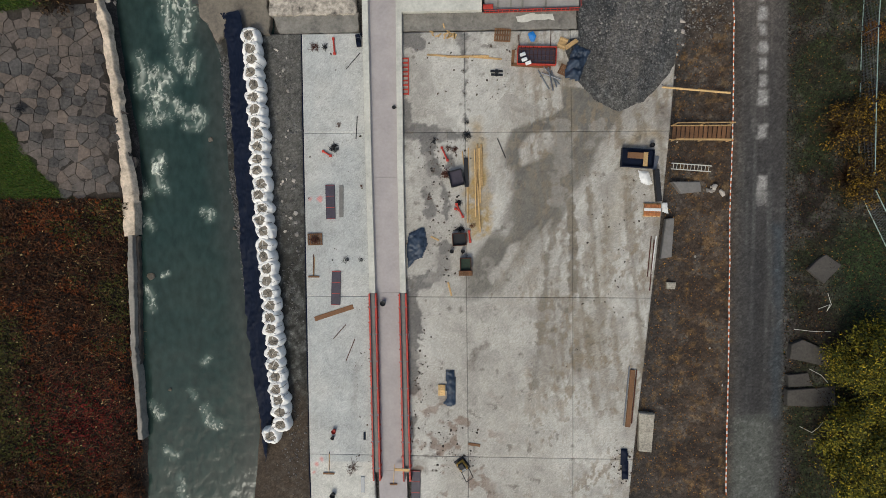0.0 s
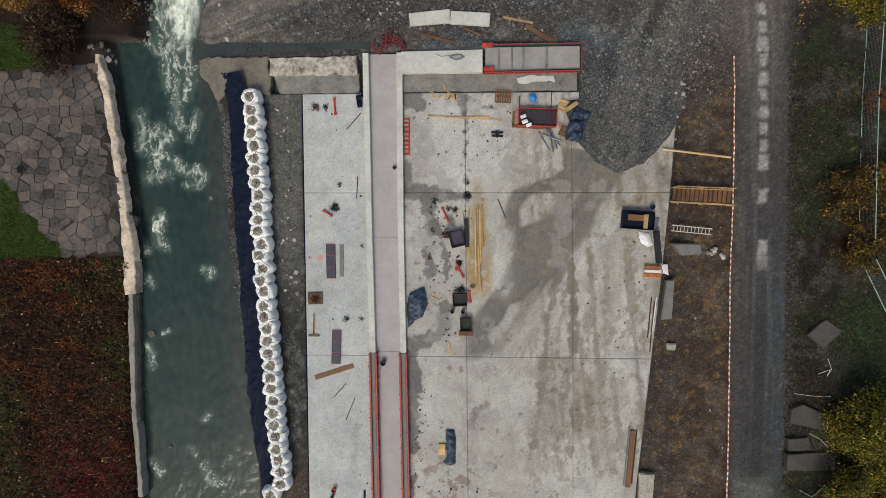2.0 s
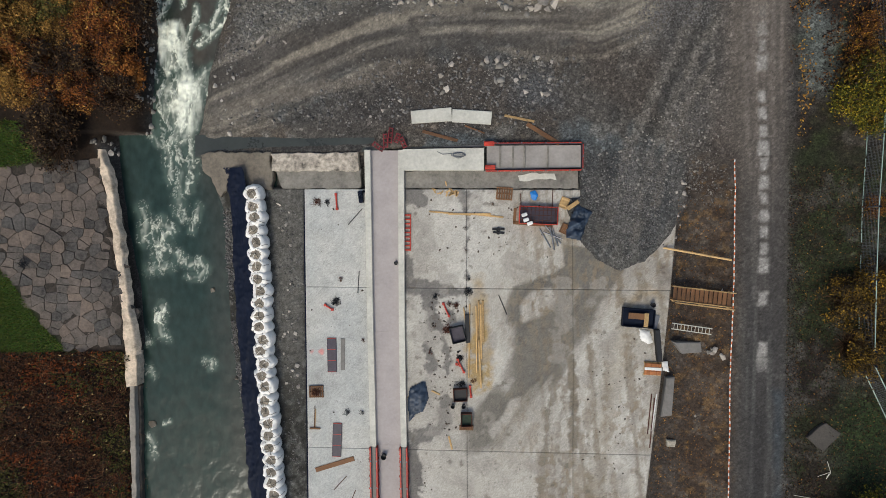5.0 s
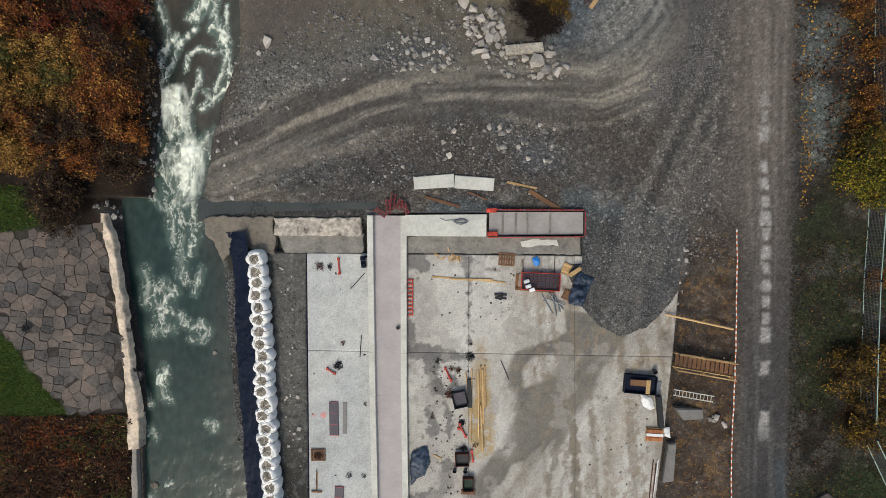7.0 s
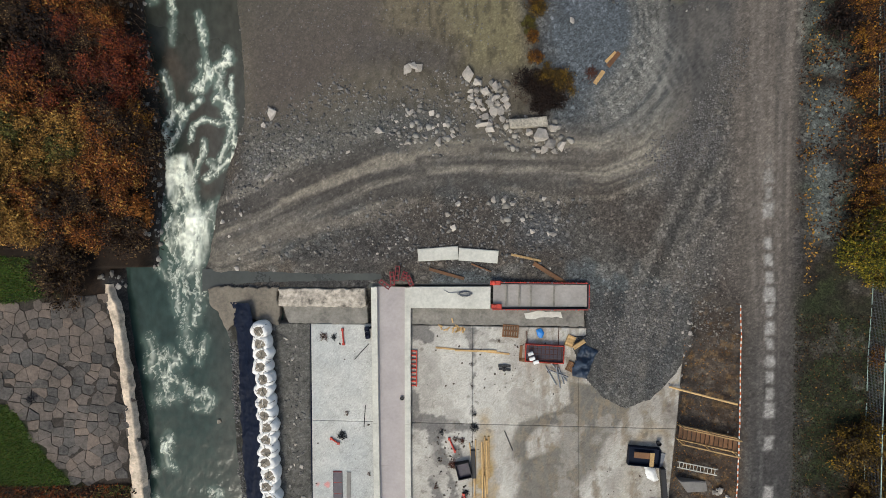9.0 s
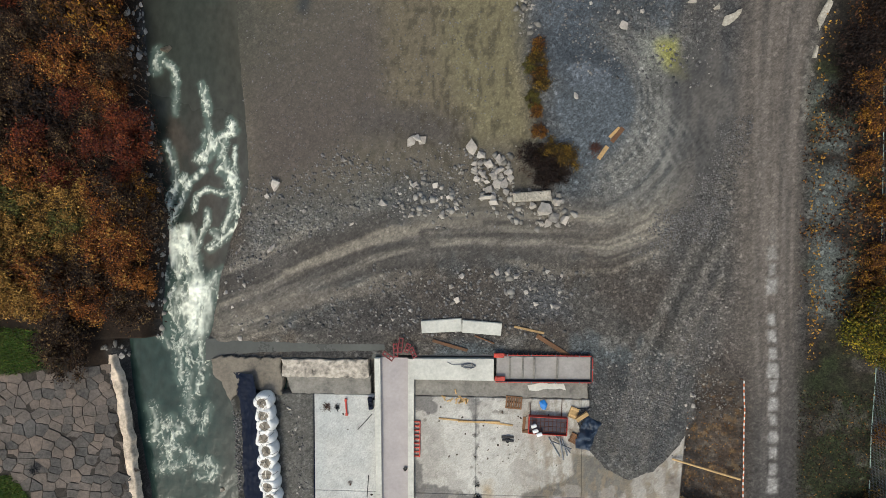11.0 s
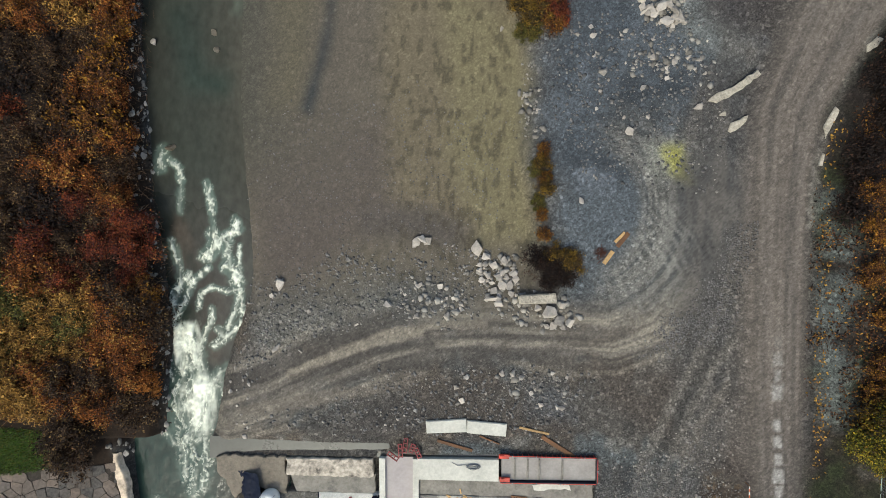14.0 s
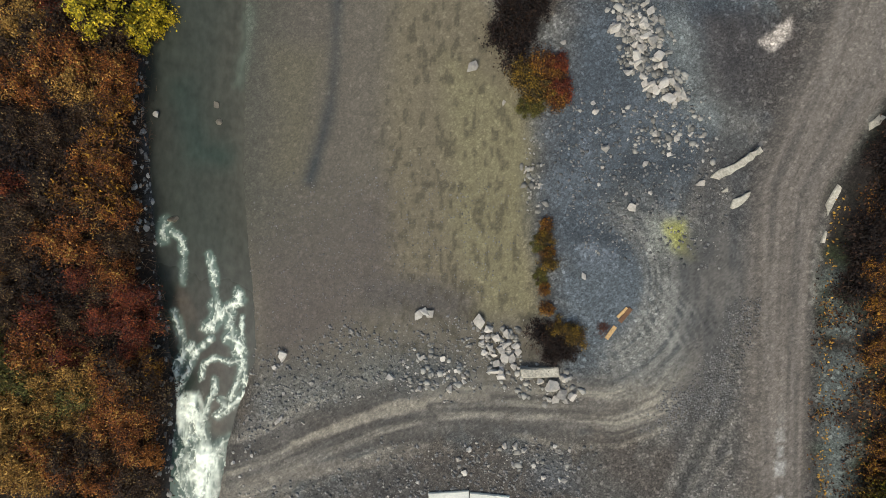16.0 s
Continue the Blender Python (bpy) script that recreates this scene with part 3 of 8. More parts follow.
lay(step(0.22 - near_line(X, Y, kerb_line) + 0.5 * N2 + 0.4 * N3, 0.12), "7d7870", 0.8)
# beyond the road
lay(beyond, "1f1a16")
lay(beyond * step(N1 + 0.5 * N2 - 0.05, 0.3), "2f2922", 0.7)
lay(beyond * step(fbm(X, Y, 2.6, 12) - 0.06, 0.2), "262d18", 0.8)
lay(beyond * step(fbm(X, Y, 1.3, 2) - 0.2, 0.1), "4a4741", 0.6)
lay(beyond * zone([(21.10, 35.31), (23.08, 34.97), (23.73, 32.02), (23.57, 26.78), (23.29, 19.95), (21.83, 19.91), (21.16, 28.61)], 0.9) * step(N2 + 0.18, 0.3), "4f5350", 0.85)
lay(beyond * zone([(24.79, 0.24), (27.71, -0.13), (29.00, -6.15), (25.38, -7.31), (24.18, -3.90)], 1.2), "26331a", 0.8)
lay(beyond * zone([(22.55, 45.88), (26.00, 46.95), (26.50, 35.03), (24.01, 35.37), (21.81, 37.17)], 1.0), "1f1917", 0.8)
# trench and shore
lay(trench, "392f27")
lay(trench * step(fbm(X, Y, 0.8, 3) - 0.2, 0.1), "504a43", 0.7)
lay(trench * step(fbm(X, Y, 1.8, 7) - 0.15, 0.15), "2c2621", 0.7)
lay(trench * step(N2 + 0.5 * N3 - 0.05, 0.3), "5a5046", 0.45)
lay(trench * step(0.35 - run + 0.3 * N2, 0.3), "35322f", 0.7)
lay(trench * step(fbm(X, Y, 0.35, 13, 2) - 0.27, 0.08), "6f5634", 0.45)
lay(shore, "302f2b")
lay(shore * step(fbm(X, Y, 0.4, 10, 3) - 0.12, 0.2), "6a6a66", 0.5)
lay(shore * step(1.2 - np.abs(X - slab_w + 1.25) + 0.7 * WARP, 0.6) * step(Y - 0, 4), "5c5a55", 0.85)
lay(shore * step(-12.5 - Y, 2.0), "43382d", 0.8)
lay(spill, "3e3f3f", 0.9)
lay(spill * step(fbm(X * 2, Y * 0.6, 1.2, 12) - 0.08, 0.2), "565450", 0.7)
for pts, w, code in (([(9.34, 10.09), (10.03, 13.29), (11.10, 16.88), (12.91, 20.83), (15.06, 25.12), (16.43, 29.35)], 0.7, "605c56"), ([(11.27, 10.15), (11.94, 14.14), (13.17, 18.10), (14.78, 21.64), (16.56, 25.14)], 0.6, "5c5852"), ([(10.30, 10.12), (11.00, 13.32), (12.06, 16.90), (13.85, 21.23), (15.62, 25.13)], 0.6, "3b3936"), ([(12.75, 12.58), (13.43, 15.75), (14.67, 18.91), (16.28, 22.05)], 0.5, "625d56")):
    lay(step(w / 2 - near_line(X, Y, pts) + 0.35 * N2 + 0.3 * N3 + 0.3 * fbm(X, Y, 0.5, 5), 0.2), code, 0.7)
lay(spill * band([(11.31, 16.22), (10.97, 13.15), (10.42, 10.84)], 0.9, 0.6, 1.2), "615f5b", 0.7)
lay(spill * band([(9.39, 16.25), (9.04, 13.18), (9.26, 10.46)], 0.7, 0.6, 1.2), "32312f", 0.6)
# left bank: near-black base, deep shade under the scrub put into the earth colour
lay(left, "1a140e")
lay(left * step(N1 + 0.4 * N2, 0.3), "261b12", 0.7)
lay(left * zone([(-35.59, 7.66), (-32.70, 7.24), (-30.73, 4.25), (-28.53, 1.86), (-31.64, 1.78), (-35.79, 2.27)], 0.7), "33441c", 0.95)
lay(left * zone([(-36.14, 17.50), (-31.18, 17.56), (-29.99, 15.58), (-32.89, 14.94), (-36.21, 14.89)], 0.8), "33441c", 0.9)
lay(left * zone([(-36.66, 14.81), (-26.22, 15.23), (-24.9, 9.0), (-24.41, 2.01), (-28.73, 2.02), (-32.70, 7.26), (-36.91, 8.29)], 0.4, 0.3), "35302b", 0.95)
lay(left * zone([(-24.07, -9.88), (-21.84, -12.32), (-22.44, -20.63), (-24.12, -20.67)], 0.6), "3b3025", 0.8)
lay(left * zone([(-26.29, 16.55), (-22.95, 16.49), (-23.41, 14.16), (-25.45, 14.19)], 0.5), "454340", 0.9)
gravel_k = np.clip(1 - 0.3 * yard - silt * 0.7 - road * 0.65 - left * 0.6 - 0.65 * step(2.3 - np.abs(haul_d) + 0.8 * WARP, 1.0) - 0.3 * trench - 0.5 * shore, 0, 1)
fine = 1 + (0.25 - 0.12 * silt) * N3 + (0.14 - 0.07 * silt) * rng.standard_normal(len(X)) * step(60 - np.abs(X), 1)
colour = np.clip(colour * fine[:, None], 0.004, 0.9)
Z += 0.004 * rng.standard_normal(len(X)) * (np.abs(X) < 40) * (1 - 0.8 * silt) * (1 - 0.6 * road)
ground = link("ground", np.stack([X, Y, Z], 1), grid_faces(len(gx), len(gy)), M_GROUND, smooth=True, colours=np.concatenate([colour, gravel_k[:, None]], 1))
tagged(ground, "dark wet gravel and brown earth with tyre tracks", "ground", kind="structure")


def ground_z(x, y):
    i = int(np.clip(np.searchsorted(gx, x), 1, len(gx) - 1))
    j = int(np.clip(np.searchsorted(gy, y), 1, len(gy) - 1))
    return float(Z[j * len(gx) + i])


ZG = Z.reshape(len(gy), len(gx))


def ground_zs(x, y):
    i = np.clip(np.searchsorted(gx, x), 1, len(gx) - 1)
    j = np.clip(np.searchsorted(gy, y), 1, len(gy) - 1)
    return ZG[j, i]


# ---- river ----
wx, wy = np.arange(-28.5, -14.0, 0.07), np.concatenate([np.arange(-120, -22, 4.0), np.arange(-22, 57, 0.07), np.arange(58, 200, 4.0)])
WXG, WYG = np.meshgrid(wx, wy)
wX, wY = WXG.ravel(), WYG.ravel()
n1, n2, n3 = fbm(wX, wY, 3.0, 2), fbm(wX, wY * 0.7, 0.9, 6), fbm(wX, wY, 0.35, 10, 3)
swirlx = 0.6 * n1 + 0.35 * n2
fall_y = (-21.75, 24.88)[1]
level = -0.35 + 0.2 * step(wY - fall_y - 2.5, 9.0)
foam, solid = np.zeros(len(wX)), np.zeros(len(wX))
flow = fbm(wX * 1.6, wY * 0.45, 0.55, 12, 4)


def strand(pts, width, strength):
    """White water along a line: a bright core with feathered sides."""
    global foam, solid
    d = near_line(wX + 0.3 * n2 + 0.15 * n3, wY + 0.4 * n2, pts)
    foam = np.maximum(foam, strength * np.exp(-(d / (1.7 * width)) ** 2))
    solid = np.maximum(solid, strength ** 2 * step(0.3 * width + 0.14 * n3 + 0.12 * flow - d, 0.06 + 0.22 * width) * np.clip(0.75 + 1.3 * flow, 0.15, 1))


def sheet(pts, soft, strength):
    """A broad tongue of falling white water."""
    global foam, solid
    if strength > 0.9:
        solid = np.maximum(solid, step(inside(wX + 0.4 * n2 + 0.25 * n3, wY + 0.5 * n2, pts) + 0.5 * flow, soft) * np.clip(0.72 + 1.7 * flow + 0.5 * n3, 0.2, 1))
    foam = np.maximum(foam, strength * step(inside(wX + 0.4 * n2 + 0.2 * n3, wY + 0.5 * n2, pts), soft))


STRANDS = (
    ([(-22.58, 31.42), (-22.17, 30.01), (-21.85, 28.59), (-22.54, 26.56), (-22.71, 25.41)], 0.16, 0.80),
    ([(-21.35, 29.00), (-22.36, 27.78), (-22.62, 25.66)], 0.18, 0.85),
    ([(-19.90, 29.50), (-21.15, 28.40), (-21.57, 27.38), (-22.29, 25.95)], 0.16, 0.85),
    ([(-20.75, 26.58), (-20.54, 27.60), (-19.50, 28.05), (-18.47, 27.82), (-17.65, 27.91)], 0.14, 0.80),
    ([(-19.56, 31.84), (-19.15, 31.36), (-19.94, 30.43)], 0.30, 0.95),
    ([(-17.96, 32.85), (-17.71, 32.25), (-18.66, 31.85), (-19.28, 31.44)], 0.20, 0.90),
    ([(-18.45, 31.65), (-18.54, 30.64), (-18.26, 29.76)], 0.22, 0.60),
    ([(-17.64, 31.05), (-17.68, 29.93)], 0.12, 0.75),
    ([(-18.55, 29.64), (-17.97, 29.36), (-17.89, 28.43)], 0.28, 0.90),
    ([(-17.85, 27.83), (-17.45, 26.62), (-17.24, 25.89), (-18.07, 24.99), (-18.98, 24.24), (-19.65, 23.74)], 0.20, 0.85),
    ([(-19.71, 26.51), (-19.76, 25.57), (-20.35, 24.55), (-20.56, 23.52), (-20.36, 22.10)], 0.15, 0.80),
    ([(-19.31, 25.05), (-18.90, 24.37)], 0.15, 0.80),
    ([(-17.85, 27.83), (-18.07, 26.21), (-18.73, 25.06)], 0.16, 0.75),
    ([(-20.03, 35.44), (-19.71, 34.44), (-19.59, 33.52)], 0.20, 0.85),
    ([(-19.59, 33.52), (-19.52, 31.84)], 0.20, 0.40),
    ([(-23.14, 37.83), (-23.36, 36.55)], 0.28, 0.70),
    ([(-22.61, 37.23), (-21.95, 36.63), (-21.80, 35.63)], 0.18, 0.70),
    ([(-21.80, 35.63), (-21.98, 33.43)], 0.20, 0.35),
    ([(-23.27, 23.69), (-23.70, 22.45), (-22.66, 21.23)], 0.25, 0.60),
    ([(-21.91, 21.45), (-22.46, 20.62), (-22.68, 19.59)], 0.20, 0.65),
    ([(-22.76, 19.38), (-22.18, 18.85), (-21.52, 17.75)], 0.30, 0.65),
    ([(-23.12, 17.30), (-22.49, 16.69)], 0.30, 0.50),
    ([(-19.54, 21.62), (-18.83, 22.04), (-18.16, 22.30)], 0.25, 0.75),
    ([(-19.66, 20.67), (-18.71, 20.07)], 0.20, 0.65),
    ([(-20.78, 22.09), (-20.57, 22.91), (-20.77, 23.73)], 0.20, 0.70),
    ([(-21.43, 17.96), (-21.95, 16.29), (-21.80, 14.21)], 0.35, 0.60),
    ([(-20.39, 17.57), (-20.20, 15.50), (-20.63, 13.41)], 0.35, 0.60),
    ([(-21.04, 14.65), (-21.26, 12.56), (-20.85, 11.32)], 0.40, 0.42),
    ([(-23.98, 11.95), (-23.66, 11.13), (-23.94, 9.68)], 0.40, 0.55),
    ([(-23.16, 10.80), (-22.52, 11.04), (-21.90, 10.63), (-22.33, 10.10)], 0.38, 0.66),
    ([(-23.10, 9.48), (-22.55, 9.27), (-22.86, 8.45)], 0.40, 0.70),
    ([(-22.09, 9.15), (-21.29, 8.74), (-20.75, 8.33)], 0.30, 0.55),
    ([(-23.43, 7.62), (-21.94, 8.04)], 0.40, 0.42),
    ([(-19.77, 12.23), (-19.99, 11.33), (-20.30, 10.51)], 0.25, 0.55),
    ([(-20.33, 8.08), (-19.74, 8.33), (-19.33, 7.76), (-19.84, 7.01), (-20.48, 7.09)], 0.28, 0.58),
    ([(-22.68, 4.67), (-22.82, 3.88)], 0.30, 0.90),
    ([(-22.87, 3.67), (-22.80, 2.75), (-22.25, 2.63)], 0.30, 0.50),
    ([(-24.15, 3.24), (-23.66, 2.20)], 0.25, 0.40),
    ([(-19.43, 0.86), (-18.88, 0.78), (-19.10, 0.28)], 0.22, 0.55),
    ([(-23.75, -4.85), (-23.46, -5.61), (-23.56, -6.38)], 0.25, 0.55),
    ([(-22.48, -3.77), (-22.14, -3.64)], 0.12, 0.70),
    ([(-23.95, 0.31), (-23.36, -0.32)], 0.25, 0.38),
    ([(-19.68, -10.44), (-19.33, -10.01)], 0.20, 0.40),
    ([(-19.48, -13.82), (-19.19, -14.67), (-18.64, -14.88)], 0.30, 0.50),
    ([(-23.56, -13.45), (-22.93, -14.30)], 0.25, 0.50),
    ([(-22.43, -16.87), (-21.91, -17.29)], 0.25, 0.45),
    ([(-21.61, -19.23), (-21.46, -20.52)], 0.30, 0.40),
    ([(-20.52, -12.34), (-20.27, -12.77)], 0.20, 0.40),
)
for pts, width, strength in STRANDS:
    strand(pts, width, strength)
sheet([(-22.54, 25.46), (-20.96, 25.44), (-20.77, 23.73), (-20.90, 22.29), (-21.91, 21.66), (-22.65, 22.47), (-22.81, 23.70)], 0.35, 1.0)
sheet([(-21.92, 20.63), (-21.41, 21.42), (-20.57, 21.77), (-19.41, 21.46), (-19.25, 20.68), (-19.76, 19.44), (-20.26, 17.98), (-21.02, 17.14), (-21.43, 17.96), (-21.93, 19.39)], 0.7, 1.0)
sheet([(-21.76, 19.60), (-19.54, 20.06), (-19.85, 17.17), (-20.12, 14.67), (-21.05, 12.77), (-21.80, 14.21), (-21.94, 17.12)], 1.6, 0.62)
sheet([(-23.07, 22.87), (-21.82, 22.07), (-21.84, 19.60), (-21.44, 17.13), (-22.29, 15.87), (-23.03, 17.93), (-22.88, 20.00), (-23.50, 21.84)], 1.2, 0.5)
tint = np.empty((len(wX), 4))
deep, shallow = np.array(C("253632")), np.array(C("3a4138"))
up = step(wY - fall_y - 1.0, 5.0)[:, None]
tint[:, :3] = deep * (1 - up) + np.array(C("32322c")) * up
k = step(fbm(wX, wY, 5.0, 7) - 0.02, 0.5)[:, None]
tint[:, :3] = tint[:, :3] * (1 - 0.5 * k * (0.4 + 0.6 * up)) + shallow * 0.5 * k * (0.4 + 0.6 * up)
for pts, w in (([(-18.27, 28.96), (-18.69, 27.35), (-18.29, 25.73), (-18.91, 23.29)], 1.6), ([(-22.15, 32.95), (-21.98, 28.92)], 0.5), ([(-18.04, 35.96), (-17.65, 32.18)], 0.35), ([(-19.09, 27.41), (-18.68, 26.20), (-19.11, 24.57), (-19.65, 22.93)], 0.9), ([(-18.35, 35.65), (-18.03, 34.25), (-17.71, 33.25)], 0.45), ([(-21.82, 32.23), (-21.42, 31.02)], 0.7)):
    k = step(w / 2 - near_line(wX + 0.4 * n2, wY, pts) + 0.3 * n2, 0.6)[:, None] * 0.75
    tint[:, :3] = tint[:, :3] * (1 - k) + np.array(C("5d5145")) * k
ledge = (step(inside(wX, wY, [(-20.69, 35.44), (-17.62, 35.25), (-16.62, 28.65), (-16.63, 25.01), (-18.50, 22.33), (-20.57, 22.50), (-20.75, 26.58), (-20.92, 31.83)]) + 0.8 * n1 + 0.5 * n2, 1.2) * 0.7)[:, None]
tint[:, :3] = tint[:, :3] * (1 - ledge) + np.array(C("473f37")) * ledge
edge = step(0.9 + 2.2 * up[:, 0] - np.abs(wX - np.where(wY > BED_EAST[-1][1], at_y(BED_EAST, wY), at_y(WATER_EAST, wY))) + 0.6 * n2, 1.2)[:, None] * 0.75
tint[:, :3] = tint[:, :3] * (1 - edge) + (np.array(C("3a3e3a")) * (1 - up) + np.array(C("454540")) * up) * edge
flood, flood_e = shallows(wX, wY)
k = (step(wY - 32 + 2 * n1, 5.0) * (0.35 + 0.65 * step(flood_e + 3.0, 4.0)))[:, None]
tint[:, :3] = tint[:, :3] * (1 - k) + flood * k
thread = np.clip(1 - 6.5 * np.abs(fbm(wX * 1.5 + 0.8 * n2, wY * 0.62 + 0.8 * n1, 0.5, 12, 5)), 0, 1)
fizz = step(foam - 0.22, 0.2)[:, None] * (0.35 + 0.25 * up)
tint[:, :3] = tint[:, :3] * (1 - fizz) + np.array(C("66776d")) * fizz
f = np.clip(np.maximum(1.5 * foam - 1.15 * (1 - thread) - 0.12 + 0.4 * n3 * foam, solid), 0, 1)[:, None]
tint[:, :3] = tint[:, :3] * (1 - f) + np.array(C("dfe2d2")) * f
tint[:, 3] = np.maximum(0.12 + 0.6 * f[:, 0], step(wY - 33 + 2 * n1, 6.0) * (0.42 + 0.18 * step(flood_e + 1.5, 3.0)))
wz = level + 0.03 * n2 + 0.04 * n1 + f[:, 0] * (0.12 + 0.16 * n3 + 0.1 * n2)
water = link("water", np.stack([wX, wY, wz], 1), grid_faces(len(wx), len(wy)), M_WATER, smooth=True, colours=tint)
tagged(water, "green grey river with white foaming rapids", "river", kind="structure")

# standing water behind the sill
pool_water = link("puddle", [(*p, -0.02) for p in [(-19.81, 17.32), (-11.91, 17.59), (-6.24, 17.64), (-6.02, 16.18), (-14.37, 15.89), (-19.82, 15.75)]], [(0, 1, 2, 3, 4, 5)],
                  material("muddy_water", C("343834"), rough=0.3, grain=0.2, size=3.0, bump=0.05, stain=0.35, stain_size=0.5, gloss=0.5))
tagged(pool_water, "shallow muddy water behind the concrete sill", "puddle", kind="structure")

# ---- concrete apron: panels with recessed joints ----
ROWS_Y = [p[1] for p in [(-5.17, 13.52), (-5.19, 6.50), (-5.23, -5.24), (-5.27, -16.89), (-5.30, -24.68)]]
CHAN_W, CHAN_E = [(-7.49, 15.76), (-7.28, 3.88), (-7.05, -5.22), (-6.83, -17.85), (-6.75, -20.03)], [(-4.69, 15.72), (-4.61, 3.87), (-4.43, -5.21), (-4.18, -17.80), (-4.10, -19.97)]
JOINT_A, JOINT_B = [(-0.29, 13.37), (-0.19, 3.87), (-0.10, -5.21), (0.05, -16.80), (0.10, -23.27)], [(7.13, 13.27), (7.41, -0.14), (7.58, -16.67), (7.60, -23.09)]
MUD = [(6.72, 9.51), (8.10, 9.44), (9.88, 8.41), (10.67, 7.94), (9.60, 6.54), (8.98, 5.54), (8.57, 4.14), (7.99, 3.14), (7.13, 2.13), (6.84, 0.31), (5.85, -0.51), (4.87, -2.15), (3.87, -2.78), (2.88, -4.22), (2.28, -5.14), (-0.03, -5.22), (-0.04, -3.25), (0.52, -2.01), (1.24, -0.90), (2.56, -0.56), (2.91, 1.07), (3.02, 2.29), (3.01, 3.90), (2.53, 4.02), (2.79, 5.43), (3.26, 6.51), (4.37, 7.04), (5.75, 7.52), (6.74, 8.12)]
PALE = [(4.38, 6.24), (5.77, 6.41), (6.17, 5.93), (5.38, 5.32), (4.99, 4.72), (3.80, 4.31), (3.79, 5.31)]
NOTCH = [(2.46, -2.59), (3.05, -1.36), (3.85, -1.15), (2.87, -3.00), (1.75, -4.24), (1.50, -3.63)]
apron = empty("floor", pose(0, 0, 0), "pale grey concrete apron cast in large panels, stained with mud", "concrete slab", kind="structure")


def slab_colour(x, y):
    a, b, c = fbm(x, y, 4.0, 2), fbm(x, y, 1.1, 6), fbm(x, y, 0.4, 11, 5)
    warp = 0.5 * a + 0.45 * b + 0.25 * c
    col = np.empty((len(x), 3))
    col[:] = C("b0aca3")

    def lay_on(mask, code, strength=1.0):
        k = np.clip(mask * strength, 0, 1)[:, None]
        col[:] = col * (1 - k) + np.array(C(code)) * k

    west = step(at_y(CHAN_W, y) - x, 0.2)
    lay_on(west, "a7aaa8")
    lay_on(step(a + 0.4 * c - 0.02, 0.4) * (1 - 0.6 * west), "98938a", 0.7)
    lay_on(step(-a - 0.05, 0.3), "b3b0a8", 0.6)
    lay_on(west * step((-35.23, -17.43)[1] - y, 0.1), "bdbab0", 0.8)
    streaks = fbm((0.85 * x - 0.53 * y) * 1.5, (0.53 * x + 0.85 * y) * 0.16, 1.0, 3)
    lay_on(step(streaks - 0.08, 0.25) * step(x - (2.00, 15.68)[0], 3.0) * step(y - (-35.05, -12.43)[1], 4.0) * step((-34.23, 11.41)[1] - y, 2), "7d756a", 0.35)
    low = step(4.0 - y, 5.0)
    mud = step(inside(x, y, MUD) + 0.4 * warp + (0.15 + 0.45 * low) * streaks + 0.1 - 0.25 * low, 0.1 + 0.6 * low)
    lay_on(mud, "5d5a54", 0.95)
    lay_on(mud * step(streaks - 0.05, 0.2), "726d64", 0.6)
    lay_on(mud * step(-streaks - 0.14, 0.12) * step(1.0 - y, 3.0), "918b80", 0.7)
    lay_on(step(inside(x, y, PALE) + 0.3 * warp + 0.12, 0.2), "a6a198", 0.95)
    lay_on(step(inside(x, y, NOTCH) + 0.5 * warp, 0.2), "a29d94", 0.85)
    for pts, w, code, k in (([(6.35, 0.71), (5.67, -2.14), (5.50, -4.59), (5.13, -8.29), (4.76, -11.61)], 0.5, "6a645a", 0.75), ([(6.85, -0.50), (6.30, -4.58), (5.94, -8.69)], 0.35, "746d62", 0.6), ([(7.33, 1.93), (7.38, -2.12), (7.38, -4.56)], 0.45, "5f594f", 0.75), ([(1.29, -8.70), (0.68, -9.01), (0.16, -10.47)], 0.4, "69625a", 0.7),
                            ([(8.59, 2.74), (8.46, -2.10), (8.75, -8.63)], 0.3, "786f62", 0.55), ([(9.77, 2.75), (9.69, -4.52), (9.39, -11.08)], 0.3, "786f62", 0.6), ([(7.11, -5.38), (6.94, -8.25), (8.19, -11.53)], 0.3, "6f675b", 0.6)):
        lay_on(step(w / 2 - near_line(x, y, pts) + 0.4 * b + 0.5 * c, 0.14), code, k)
    for pts, w in (([(-4.30, 6.61), (-2.37, 6.36), (-0.56, 6.27)], 0.9), ([(-2.97, 5.88), (-2.57, 3.88)], 1.0), ([(-4.09, -5.23), (-3.81, -8.31), (-4.10, -12.03)], 0.9), ([(-3.80, -4.21), (-2.17, -3.79)], 1.0),
                   ([(-3.60, -6.66), (-3.52, -8.31)], 0.5), ([(-1.97, -3.39), (-1.56, -1.96)], 0.8), ([(-4.03, -14.11), (-3.95, -16.20)], 0.5), ([(-0.29, 12.98), (-0.20, 6.86)], 0.28),
                   ([(-4.56, 13.43), (-3.56, 12.83)], 1.2), ([(-0.37, 13.30), (-0.29, 12.20)], 0.9), ([(-4.24, -16.88), (-2.38, -16.93)], 0.3), ([(-2.77, 5.48), (-1.56, 1.87), (-1.56, 0.26)], 0.35),
                   ([(-2.98, 2.28), (-2.57, 0.66)], 0.35), ([(-4.38, 8.68), (-4.30, 6.69)], 0.4), ([(-1.16, 5.47), (-1.36, 4.28)], 0.4)):
        lay_on(step(w / 2 - near_line(x, y, pts) + 0.8 * warp + 0.4 * c, 0.1), "625f5c", 0.85)
